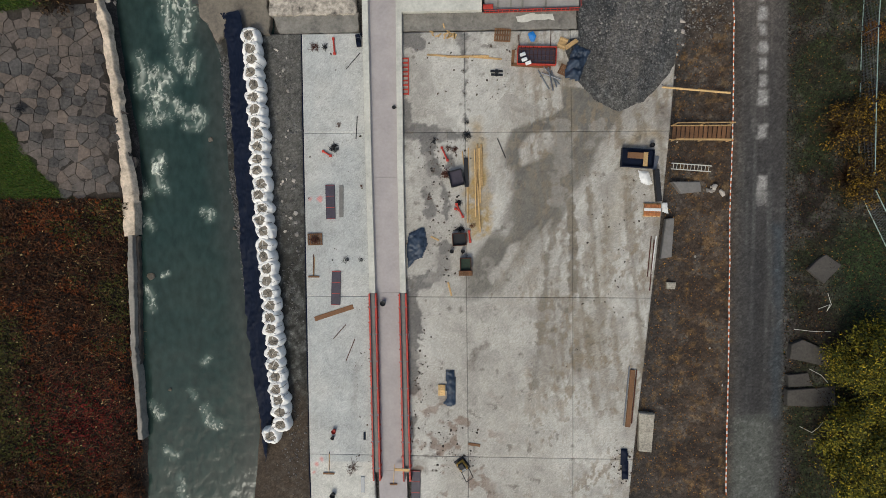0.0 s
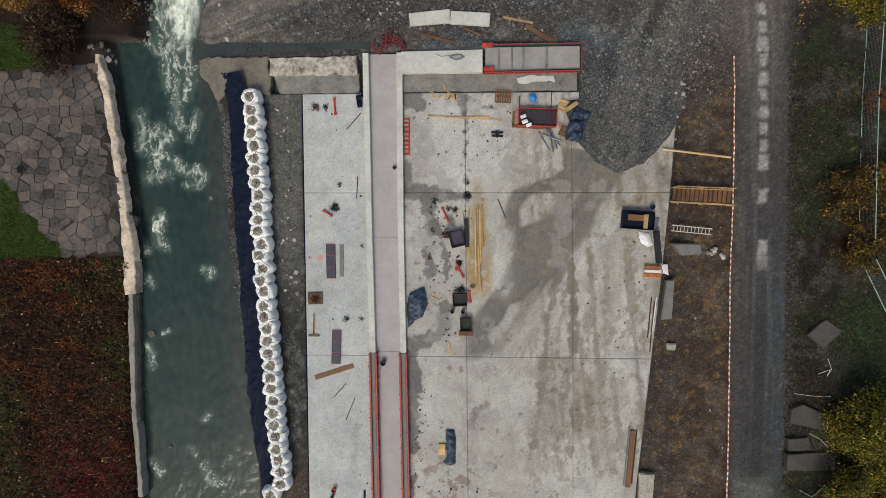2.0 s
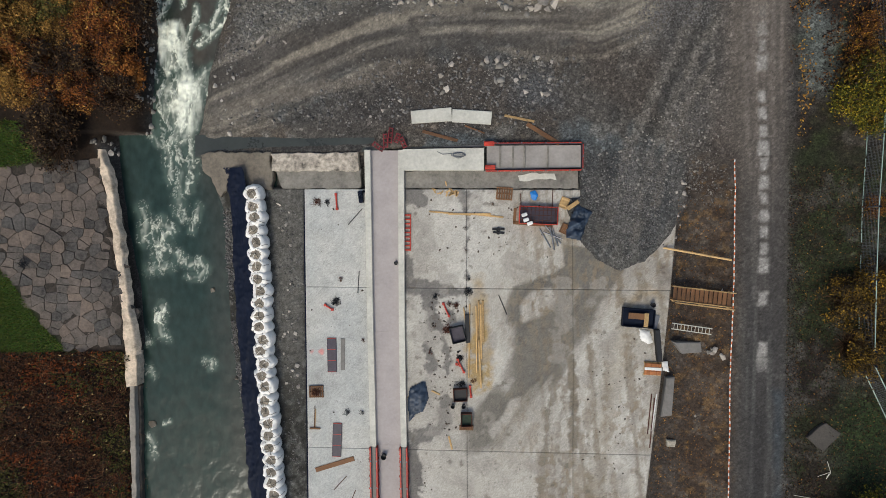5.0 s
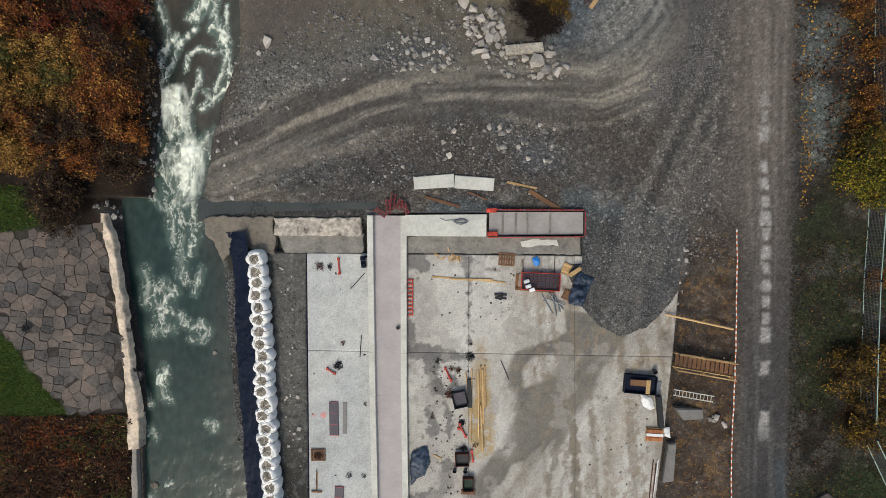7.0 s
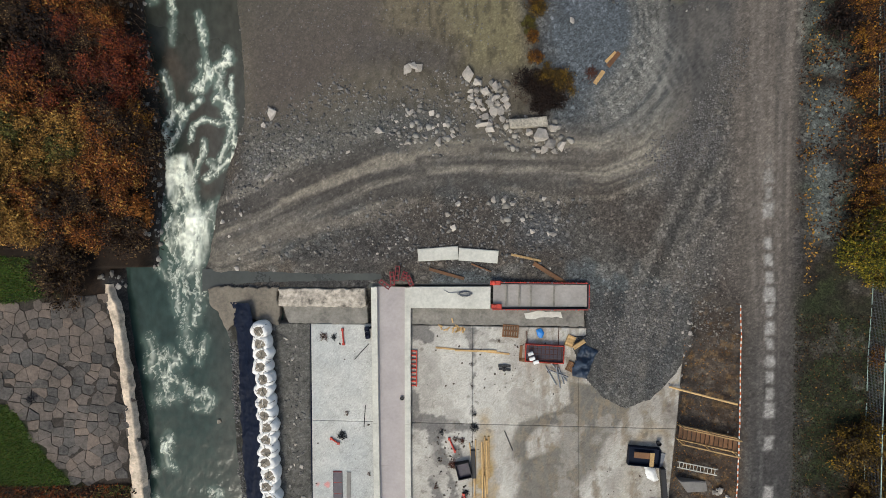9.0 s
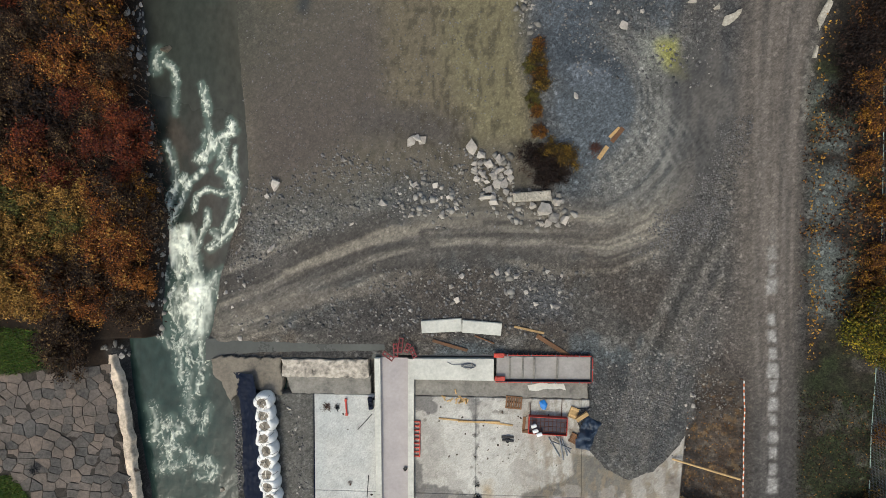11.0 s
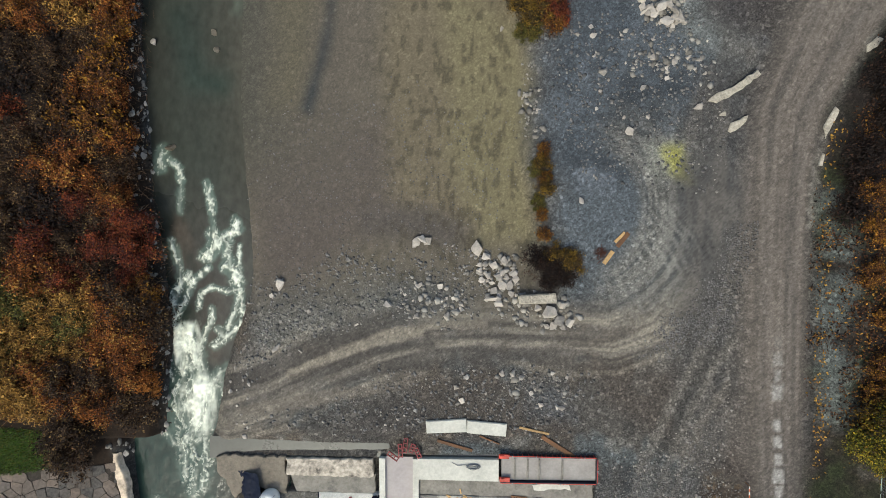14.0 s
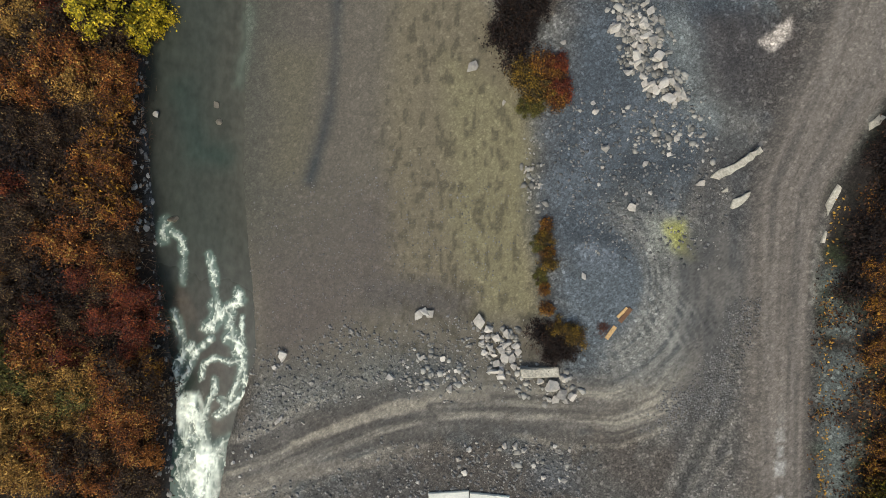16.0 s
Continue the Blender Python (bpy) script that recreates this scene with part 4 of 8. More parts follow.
    lay_on(step(0.55 - near_line(x, y, [(0.56, 6.86), (0.45, 5.46), (0.77, 3.07)]) + 1.2 * warp, 0.4), "95805a", 0.75)
    lay_on(step(0.85 - near_line(x, y, [(0.85, 2.67), (0.78, -0.14)]) + 1.0 * warp, 0.3) * np.clip(0.8 + 2.0 * c, 0, 1), "967d4c", 0.85)
    lay_on(step(0.25 - near_line(x, y, [(13.26, 6.37), (11.90, 6.18), (11.13, 5.33)]) + 0.7 * warp, 0.6), "8c7650", 0.7)
    lay_on(step(0.35 - near_line(x, y, [(13.51, 8.05), (13.83, 7.27)]) + 0.5 * warp, 0.4), "3b2a26", 0.9)
    lay_on(step(0.5 - near_line(x, y, [(11.15, 3.83), (10.03, -0.14), (9.29, -4.96), (8.95, -9.83)]) + 1.2 * warp, 1.0), "8d8474", 0.6)
    lay_on(step(0.12 - near_line(x, y, [(-7.92, -8.35), (-8.24, -12.09), (-8.09, -14.17)]) + 0.9 * b, 0.3), "87857f", 0.5)
    lay_on(step(0.3 - near_line(x, y, [(-11.12, -17.17), (-8.41, -19.65)]) + 0.8 * warp, 0.4) * west, "c2bfb6", 0.5)
    tyre = fbm((x + 0.12 * y) * 2.2, y * 0.12, 1.0, 9, 4)
    lay_on(step(tyre + 0.6 * c - 0.14, 0.2) * step(x - (3.97, 15.65)[0], 3.0) * step(y - (-35.10, -13.71)[1], 5.0) * (1 - west), "6f6556", 0.65)
    for px, py in [(-11.47, 1.77), (-10.69, 1.81), (-11.12, -17.68), (-11.30, -18.27), (-10.70, -17.24)]:
        lay_on(step(0.1 - np.hypot(x - px, y - py) + 0.4 * c, 0.1), "c0706a", 0.7)
    lay_on(step(fbm(x, y, 0.5, 13, 5) - 0.36, 0.05) * (1 - 0.8 * west), "5d574e", 0.6)
    grit = step(fbm(x, y, 3.0, 15) - 0.02, 0.3) * step(x - 3.0, 3.0) * (1 - west)
    lay_on(grit * step(fbm(x * 1.6, y * 0.8, 0.45, 10, 4) - 0.12, 0.06), "7a6d5b", 0.7)
    lay_on(step(fbm(x, y, 1.6, 8, 4) - 0.2, 0.05) * (1 - west), "8f8a82", 0.5)
    lay_on(step(fbm(x, y, 0.9, 4, 4) - 0.22, 0.06) * step((-35.05, -12.43)[1] - y, 2.0) * step((2.00, 15.68)[0] - x, 1.5) * (1 - west), "6b5140", 0.6)
    return np.clip(col * (1 + 0.22 * c + 0.09 * rng.standard_normal(len(x)))[:, None], 0.01, 0.9)


def panel(w0, w1, y0, y1):
    """One cast panel between two lines, from y0 up to y1."""
    gap = 0.009
    ny = max(2, int((y1 - y0) / 0.075))
    nx = max(2, int(abs(at_y(w1, y0) - at_y(w0, y0)) / 0.075))
    ys = np.linspace(y0 + gap, y1 - gap, ny)
    u = np.linspace(0, 1, nx)
    l, r = at_y(w0, ys) + gap, at_y(w1, ys) - gap
    px = (l[:, None] + (r - l)[:, None] * u).ravel()
    py = np.repeat(ys, nx)
    pz = 0.004 * fbm(px, py, 1.0, 3)
    top = np.stack([px, py, pz], 1)
    faces = grid_faces(nx, ny)
    ring = list(range(nx)) + [k * nx + nx - 1 for k in range(1, ny)] + list(range(ny * nx - 2, (ny - 1) * nx - 1, -1)) + [k * nx for k in range(ny - 2, 0, -1)]
    low = top[ring] - (0, 0, 0.42)
    n = len(ring)
    sides = np.array([(ring[k], nx * ny + k, nx * ny + (k + 1) % n, ring[(k + 1) % n]) for k in range(n)])
    verts = np.concatenate([top, low])
    return link("panel", verts, np.concatenate([faces, sides]), M_SLAB, apron, colours=slab_colour(verts[:, 0], verts[:, 1]))


for y1, y0 in zip(ROWS_Y[:-1], ROWS_Y[1:]):
    panel(SLAB_WEST + [(SLAB_WEST[-1][0] + 0.2, -40)], CHAN_W, y0, y1)
    panel(CHAN_E, JOINT_A, y0, y1)
    panel(JOINT_A, JOINT_B, y0, y1)
    panel(JOINT_B, SLAB_EAST, y0, y1)

# dark steel edge strip along the west side
bm = bmesh.new()
for (x0, y0), (x1, y1) in zip(SLAB_WEST[:-1], SLAB_WEST[1:]):
    tube(bm, (x0 - 0.06, y0, -0.06), (x1 - 0.06, y1, -0.06), 0.07, 6)
tagged(part("trim", bm, M_TARP), "dark blue sealing strip along the apron edge", "trim", kind="structure")

# ---- channel across the apron: floor and side walls ----
CH_TOP = (-7.68, 16.24)[1]
CH_FORM = ROWS_Y[2] + 0.3
CH_END = (-6.94, -18.02)[1]
SOUTH = -27.0


def strip(line_a, off_a, line_b, off_b, y0, y1, z0, z1, bevel=0.02):
    a = [(float(at_y(line_a, y)) + off_a, y) for y in np.linspace(y0, y1, 9)]
    b = [(float(at_y(line_b, y)) + off_b, y) for y in np.linspace(y1, y0, 9)]
    return prism(b + a, z0, z1, bevel)


channel = empty("channel", pose(0, 0, 0), "pale concrete channel with low side walls", "channel", kind="structure")
for k, (y0, y1) in enumerate(((SOUTH, CH_END), (CH_END + 0.01, CH_FORM), (CH_FORM + 0.01, ROWS_Y[1] - 3.2), (ROWS_Y[1] - 3.19, CH_TOP))):
    part("channel_floor", strip(CHAN_W, 0.3, CHAN_E, -0.3, y0, y1, -0.5, 0.03, 0.005), M_PINKCON, channel)
WALL_H = 0.42
for y0, y1 in ((CH_FORM, ROWS_Y[1]), (ROWS_Y[1] + 0.008, CH_TOP)):
    part("side_wall", strip(CHAN_W, 0.0, CHAN_W, 0.42, y0, y1, -0.45, WALL_H), M_CONCRETE, channel)
    part("side_wall", strip(CHAN_E, -0.42, CHAN_E, 0.0, y0, y1, -0.45, WALL_H), M_CONCRETE, channel)
for off0, off1 in ((0.08, 0.38),):
    part("fresh_wall", strip(CHAN_W, off0, CHAN_W, off1, CH_END, CH_FORM - 0.01, -0.45, WALL_H - 0.03, 0.005), M_GREYCON, channel, "wet grey concrete between the shuttering")
    part("fresh_wall", strip(CHAN_E, -off1, CHAN_E, -off0, CH_END, CH_FORM - 0.01, -0.45, WALL_H - 0.03, 0.005), M_GREYCON, channel, "wet grey concrete between the shuttering")

# ---- cross wall at the north end ----
deck = empty("cross_wall", pose(0, 0, 0), "white concrete cross wall, its far part still in shuttering", "concrete wall", kind="structure")
part("cast_wall", prism([(-4.77, 16.29), (0.91, 16.38), (0.92, 14.82), (-4.77, 14.80)], -0.45, 0.45, 0.02), M_CONCRETE, deck)
part("fresh_bay", prism([(1.11, 16.54), (7.61, 16.58), (7.63, 15.03), (1.12, 14.90)], -0.45, 0.3, 0.01), M_BAY, deck, "grey concrete setting in the shuttering")
part("footing", worn([(-4.81, 14.78), (7.49, 14.89), (7.51, 13.60), (-4.81, 13.60)], -0.45, 0.06, 0.04, 0.02), M_FOOT, deck, "grey concrete footing")
part("footing_north", prism([(-4.81, 16.72), (1.11, 16.76), (1.11, 16.49), (-4.81, 16.41)], -0.45, 0.12, 0.02), M_GREYCON, deck)

part("mortar_patch", worn([(3.37, 14.47), (4.24, 14.62), (5.82, 14.58), (5.94, 14.22), (3.46, 14.11)], 0.0, 0.085, 0.08, 0.01), M_CONCRETE, deck, "pale spilt mortar on the footing")

# ---- old sill to the west ----
sill = empty("old_sill", pose(0, 0, 0), "weathered concrete sill with worn edges", "concrete sill", kind="structure")
part("sill_top", worn([(-14.16, 16.03), (-7.96, 16.07), (-7.92, 15.60), (-7.92, 14.77), (-14.14, 14.72)], -0.4, 0.28, 0.07, 0.05), M_SILL, sill, "pale eroded concrete top")
part("sill_step", worn([(-13.98, 14.9), (-7.79, 14.9), (-7.79, 13.58), (-13.5, 13.5)], -0.4, 0.1, 0.05, 0.03), M_FOOT, sill)
part("sill_end", worn([(-19.35, 15.99), (-18.86, 16.10), (-14.22, 16.04), (-14.1, 13.46), (-17.13, 13.94), (-17.96, 12.99), (-18.64, 14.27), (-19.29, 14.99)], -0.6, 0.26, 0.12, 0.05), material("brown_old_concrete", C("6f675b"), grain=0.3, size=4.0, stain=0.4, stain_size=0.8, bump=0.7, height=0.04), sill, "brown eroded concrete end")

# ---- bank wall and stone paving ----
bank = empty("bank_wall", pose(0, 0, 0), "weathered buff stone bank wall along the river", "retaining wall", kind="structure")
CAP_W, CAP_E = [(-26.84, 15.78), (-26.19, 14.20), (-25.71, 10.65), (-25.23, 6.68), (-24.77, 2.03)], [(-25.98, 15.77), (-25.37, 14.19), (-24.89, 10.64), (-24.33, 6.67), (-23.74, 2.03)]


def rough_cap():
    """The worn top and face of the wall."""
    ys = np.arange(CAP_W[-1][1] - 0.5, CAP_W[0][1] + 0.5, 0.1)
    u = np.linspace(0, 1, 16)
    l = at_y(CAP_W, ys) + 0.3 * fbm(ys * 0, ys, 1.6, 3) + 0.1 * fbm(ys * 0, ys, 0.5, 8)
    e = at_y(CAP_E, ys) + 0.35 * fbm(ys * 0 + 9, ys, 2.3, 5) + 0.14 * fbm(ys * 0 + 9, ys, 0.6, 2)
    x = l[:, None] + (e - l)[:, None] * u
    y = np.repeat(ys[:, None], 16, 1)
    z = 0.95 + 0.12 * fbm(x, y, 1.7, 4) + 0.1 * fbm(x, y, 0.5, 7, 4) - 0.5 * np.clip(u - 0.8, 0, 1)[None] / 0.2 - 0.6 * np.clip(0.1 - u, 0, 1)[None] / 0.1
    v = np.stack([x.ravel(), y.ravel(), z.ravel()], 1)
    skirt = v.copy()
    skirt[:, 2] = -1.0
    f = grid_faces(16, len(ys))
    link("wall_cap", np.concatenate([v, skirt]), np.concatenate([f, f[:, ::-1] + len(v)]), M_WALL, bank)
rough_cap()
LOW_W, LOW_E = [(-24.66, -0.80), (-24.71, -2.87), (-24.71, -4.95), (-24.66, -7.04), (-24.62, -9.14), (-24.49, -11.24), (-24.36, -13.36), (-24.20, -15.91)], [(-24.29, -0.79), (-24.28, -2.86), (-24.28, -4.94), (-24.28, -7.03), (-24.28, -9.13), (-24.15, -11.24), (-24.02, -13.35), (-23.86, -15.90)]
part("wall_cap", worn(LOW_W + LOW_E[::-1], -1.0, 0.5, 0.05, 0.03), M_WALL2, bank, "narrow pale concrete wall cap")
part("wall_pier", worn([(-25.05, 1.61), (-24.04, 1.62), (-24.05, -0.85), (-24.84, -0.86)], -1.0, 0.62, 0.06, 0.04), M_WALL, bank, "buff stone pier at the end of the high wall")
part("wall_step", worn([(-24.51, -0.88), (-24.13, -0.96), (-24.12, -5.08), (-24.18, -10.38), (-24.61, -10.38), (-24.68, -5.09)], -1.0, 0.05, 0.05, 0.03), material("dark_wall_step", C("4a443d"), grain=0.25, stain=0.4, bump=0.5), bank, "dark lower wall step")

# ---- stone paving on the west bank ----
PAVING = [(-36.66, 14.81), (-32.52, 14.86), (-28.01, 15.10), (-26.22, 15.23), (-25.71, 13.28), (-25.14, 10.15), (-24.70, 6.61), (-24.41, 2.01), (-28.73, 2.02), (-30.81, 4.26), (-32.70, 7.26), (-34.42, 7.87), (-36.91, 8.29)]
paving = empty("pavement", pose(0, 0, 0), "cracked grey stone paving on the sloping bank", "stone paving", kind="structure")


def paving_stones():
    """Crazy paving: each stone is the ground nearest to its middle, cut back for the joint."""
    r = random.Random(5)
    mids = []
    for j in range(32):
        shift = r.uniform(0, 0.8)
        for i in range(20):
            if r.random() < 0.1:
                continue
            mids.append(Vector((-39 + shift + i * 0.8 + r.uniform(-0.2, 0.2), -1.0 + j * 0.6 + 0.12 * math.sin(i * 0.7 + j) + r.uniform(-0.12, 0.12))))
    for c in mids:
        if inside(np.array([c.x]), np.array([c.y]), PAVING)[0] < -0.05 or r.random() < 0.02:
            continue
        ring = [c + Vector(q) for q in ((-1.3, -1.3), (1.3, -1.3), (1.3, 1.3), (-1.3, 1.3))]
        joint = r.uniform(0.004, 0.022)
        for o in mids:
            d = o - c
            if o is c or d.length > 2.6:
                continue
            n, limit = d.normalized(), d.length / 2 - joint
            cut_ring = []
            for p, q in zip(ring, ring[1:] + ring[:1]):
                u, v = (p - c).dot(n) - limit, (q - c).dot(n) - limit
                if u <= 0:
                    cut_ring.append(p)
                if u * v < 0:
                    cut_ring.append(p.lerp(q, u / (u - v)))
            ring = cut_ring
        if len(ring) < 3:
            continue
        z = ground_z(c.x, c.y) + 0.035
        bm = worn([(p.x, p.y) for p in ring], z - 0.3, z + r.uniform(0, 0.03), 0.025, 0.015, 0.28)
        sx, sy = -0.11 + r.uniform(-0.02, 0.02), r.uniform(-0.02, 0.02)
        for v in bm.verts:
            v.co.z += sx * (v.co.x - c.x) + sy * (v.co.y - c.y)
        part("stone", bm, M_STONE, paving)


paving_stones()

# ---- sand-filled bulk bags along the river ----
def bag_meshes(seed):
    r = np.random.default_rng(seed)
    n, rings = 28, [(0.43, 0.0), (0.52, 0.12), (0.56, 0.45), (0.53, 0.85), (0.5, 1.0), (0.45, 1.12), (0.36, 1.19), (0.3, 1.2), (0.26, 1.14)]
    ang = np.linspace(0, 2 * np.pi, n, endpoint=False)
    sq = (np.abs(np.cos(ang)) ** 4 + np.abs(np.sin(ang)) ** 4) ** -0.25 * 0.35 + 0.65
    wob = 1 + 0.05 * np.sin(3 * ang + r.random() * 6) + 0.04 * np.sin(5 * ang + r.random() * 6)
    verts = []
    for k, (rad, z) in enumerate(rings):
        fold = 1 + 0.035 * r.standard_normal(n) * (k > 2)
        lift = (0.05 * np.sin(2 * ang + r.random() * 6) + 0.03 * r.standard_normal(n)) * (k > 3)
        verts += [(rad * s * math.cos(a), rad * s * math.sin(a), z + l) for a, s, l in zip(ang, sq * wob * fold, lift)]
    faces = [(k * n + i, k * n + (i + 1) % n, (k + 1) * n + (i + 1) % n, (k + 1) * n + i) for k in range(len(rings) - 1) for i in range(n)]
    faces.append(tuple(range(n - 1, -1, -1)))
    sand = [(0, 0, 1.2)] + [(0.12 * s * math.cos(a), 0.12 * s * math.sin(a), 1.19 + 0.015 * r.standard_normal()) for a, s in zip(ang, wob)]
    sand += [(0.29 * s * math.cos(a), 0.385 * s * math.sin(a), 1.15 + 0.015 * r.standard_normal()) for a, s in zip(ang, sq * wob)]
    sf = [(0, 1 + i, 1 + (i + 1) % n) for i in range(n)] + [(1 + i, 1 + n + i, 1 + n + (i + 1) % n, 1 + (i + 1) % n) for i in range(n)]
    return verts, faces, sand, sf, r


def bulk_bag(seed):
    verts, faces, sand, sf, r = bag_meshes(seed)
    ob = empty("bulk_bag", pose(0, 0, 0), "white woven bulk bag filled with sand, top tied with dark straps", "bulk bag", "row of bags along the river")
    sack = link("sack", verts, faces, M_BAG, ob, smooth=True)
    link("sand", sand, sf, M_SAND, ob, "brown sand", smooth=True)
    turn = r.random() * 6.28
    for k in range(4):
        a = turn + k * 1.57 + r.uniform(-0.35, 0.35)
        bm = bmesh.new()
        c, s = math.cos(a), math.sin(a)
        q = r.uniform(-0.08, 0.08)
        p = [Vector((0.57 * c, 0.57 * s, 0.7)), Vector((0.54 * c, 0.54 * s, 1.03)), Vector((0.4 * c - q * s, 0.4 * s + q * c, 1.22)), Vector((r.uniform(-0.08, 0.1), r.uniform(-0.1, 0.1), 1.25))]
        for u, v in zip(p[:-1], p[1:]):
            tube(bm, u, v, 0.012, 5)
        part("strap", bm, M_BLACK if k < 3 else M_BAG, sack, "dark lifting strap" if k < 3 else "")
    return ob


def along(pts, gap):
    """Points at even steps along a line, with the heading."""
    out, left_over = [], 0.0
    for a, b in zip(pts[:-1], pts[1:]):
        a, b = Vector(a), Vector(b)
        n = (b - a).length
        s = left_over
        while s < n:
            out.append((a + (b - a) * s / n, math.degrees(math.atan2(b.y - a.y, b.x - a.x))))
            s += gap
        left_over = s - n
    return out


BAGS = [(-15.25, 13.13), (-15.12, 11.27), (-14.96, 8.54), (-14.73, 5.01), (-14.54, 1.05), (-14.38, -1.74), (-14.22, -4.94), (-13.97, -7.76), (-13.80, -10.20), (-13.62, -12.23), (-13.43, -13.66), (-13.52, -14.36)]
r = random.Random(3)
protos = []
spots = [(p.x, p.y) for p, _ in along(BAGS, 0.86)] + [(-14.15, -15.19)]
for k, (x, y) in enumerate(spots):
    m = pose(x + r.uniform(-0.07, 0.07), y + r.uniform(-0.04, 0.04), ground_z(x, y) - 0.04, r.uniform(-4, 4), r.uniform(-4, 4), r.uniform(0, 360)) @ Matrix.Diagonal((1.2, 1.2, 1.05, 1))
    if k < 7:
        b = bulk_bag(40 + k)
        b.matrix_world = m
        protos.append(b)
    else:
        copy_thing(protos[k % 7], m).matrix_world = m


# ---- dark blue sheet along the bags ----
def draped(name, left_pts, right_pts, zl, zr, mat, label, n_across=14, gap=0.12, wrinkle=0.07, seed=3):
    """A wrinkled sheet between two lines."""
    def resample(pts, n):
        p = np.array(pts, float)
        d = np.concatenate([[0], np.cumsum(np.hypot(*np.diff(p, axis=0).T))])
        s = np.linspace(0, d[-1], n)
        return np.stack([np.interp(s, d, p[:, 0]), np.interp(s, d, p[:, 1])], 1)
    n = max(4, int(sum(math.dist(a, b) for a, b in zip(left_pts[:-1], left_pts[1:])) / gap))
    a, b = resample(left_pts, n), resample(right_pts, n)
    u = np.linspace(0, 1, n_across)
    xy = a[:, None, :] + (b - a)[:, None, :] * u[None, :, None]
    x, y = xy[..., 0].ravel(), xy[..., 1].ravel()
    x = x + 0.22 * fbm(x, y, 0.8, seed)
    y = y + 0.15 * fbm(x, y, 0.8, seed + 2)
    z = np.tile(zl + (zr - zl) * u ** 1.3, n) + wrinkle * 3 * fbm(x, y * 0.6, 0.9, seed + 4) + wrinkle * 2 * np.abs(fbm(x, y, 0.3, seed + 1, 2))
    top = np.stack([x, y, z], 1)
    faces = grid_faces(n_across, n)
    both = np.concatenate([top, top - (0, 0, 0.015)])
    ob = link(name, both, np.concatenate([faces, faces[:, ::-1] + len(top)]), mat, smooth=True)
    return tagged(ob, label, "plastic sheet")


draped("plastic_sheet", [(-18.02, 15.02), (-17.75, 13.90), (-17.26, 13.01), (-17.13, 10.27), (-16.98, 6.22), (-16.69, 2.13), (-16.45, -1.99), (-16.24, -5.73), (-15.99, -9.07), (-15.71, -11.17), (-15.56, -12.44), (-15.16, -14.97), (-14.85, -17.51)],
       [(-16.12, 14.97), (-15.82, 13.40), (-15.61, 11.43), (-15.41, 8.26), (-15.17, 5.08), (-14.98, 1.47), (-14.75, -2.57), (-14.56, -6.64), (-14.31, -9.93), (-13.98, -12.81), (-14.43, -15.64)], 0.1, 0.75, M_TARP,
       "dark blue plastic sheet draped against the bags", 22, 0.11, 0.08)


# ---- pieces of timber, steel and board ----
def board(name, p, q, width, height, z, mat, label, category, group="", tilt=0.0, parent=None):
    """A squared length from p to q lying at height z."""
    p, q = Vector((*p, 0)), Vector((*q, 0))
    n = (q - p).length
    bm = bmesh.new()
    box(bm, -n / 2, n / 2, -width / 2, width / 2, 0, height, min(0.012, height * 0.2))
    ob = part(name, bm, mat, parent)
    ob.matrix_world = pose((p.x + q.x) / 2, (p.y + q.y) / 2, z, 0, tilt, math.degrees(math.atan2(q.y - p.y, q.x - p.x)))
    return ob if parent else tagged(ob, label, category, group)


def rod(name, p, q, radius, z, mat, label, category, group="", dz=0.0):
    bm = bmesh.new()
    tube(bm, (*p, z), (*q, z + dz), radius, 8)
    return tagged(part(name, bm, mat, smooth=False), label, category, group)


def formwork_panel(length, width=0.6, lying=True, label="black-faced shuttering panel with red steel edges lying on the concrete"):
    """A shuttering panel: plywood face in a red steel frame."""
    ob = empty("shuttering_panel", pose(0, 0, 0), label, "shuttering panel", "shuttering panels")
    bm = bmesh.new()
    box(bm, -width / 2 + 0.03, width / 2 - 0.03, -length / 2 + 0.03, length / 2 - 0.03, 0.05, 0.075, 0.004)
    part("plywood_face", bm, M_PLY, ob)
    for x in (-width / 2, width / 2 - 0.03):
        bm = bmesh.new()
        box(bm, x, x + 0.03, -length / 2, length / 2, 0, 0.09, 0.005)
        part("side_rail", bm, M_PLY, ob)
    for y in (-length / 2, -length / 6, length / 6, length / 2 - 0.03):
        bm = bmesh.new()
        box(bm, -width / 2 + 0.032, width / 2 - 0.032, y, y + 0.03, 0.0, 0.088, 0.004)
        part("cross_rail", bm, M_RED, ob, "red steel rail")
    return ob


base_panel = formwork_panel(2.45, 0.66)
base_panel.matrix_world = pose(*(-9.91, 1.56), 0.01, 0, 0, 1)
copy_thing(base_panel, pose(*(-9.55, -4.65), 0.01, 0, 0, -2))
copy_thing(base_panel, pose(*(-3.79, -19.22), 0.01, 0, 0, -1))


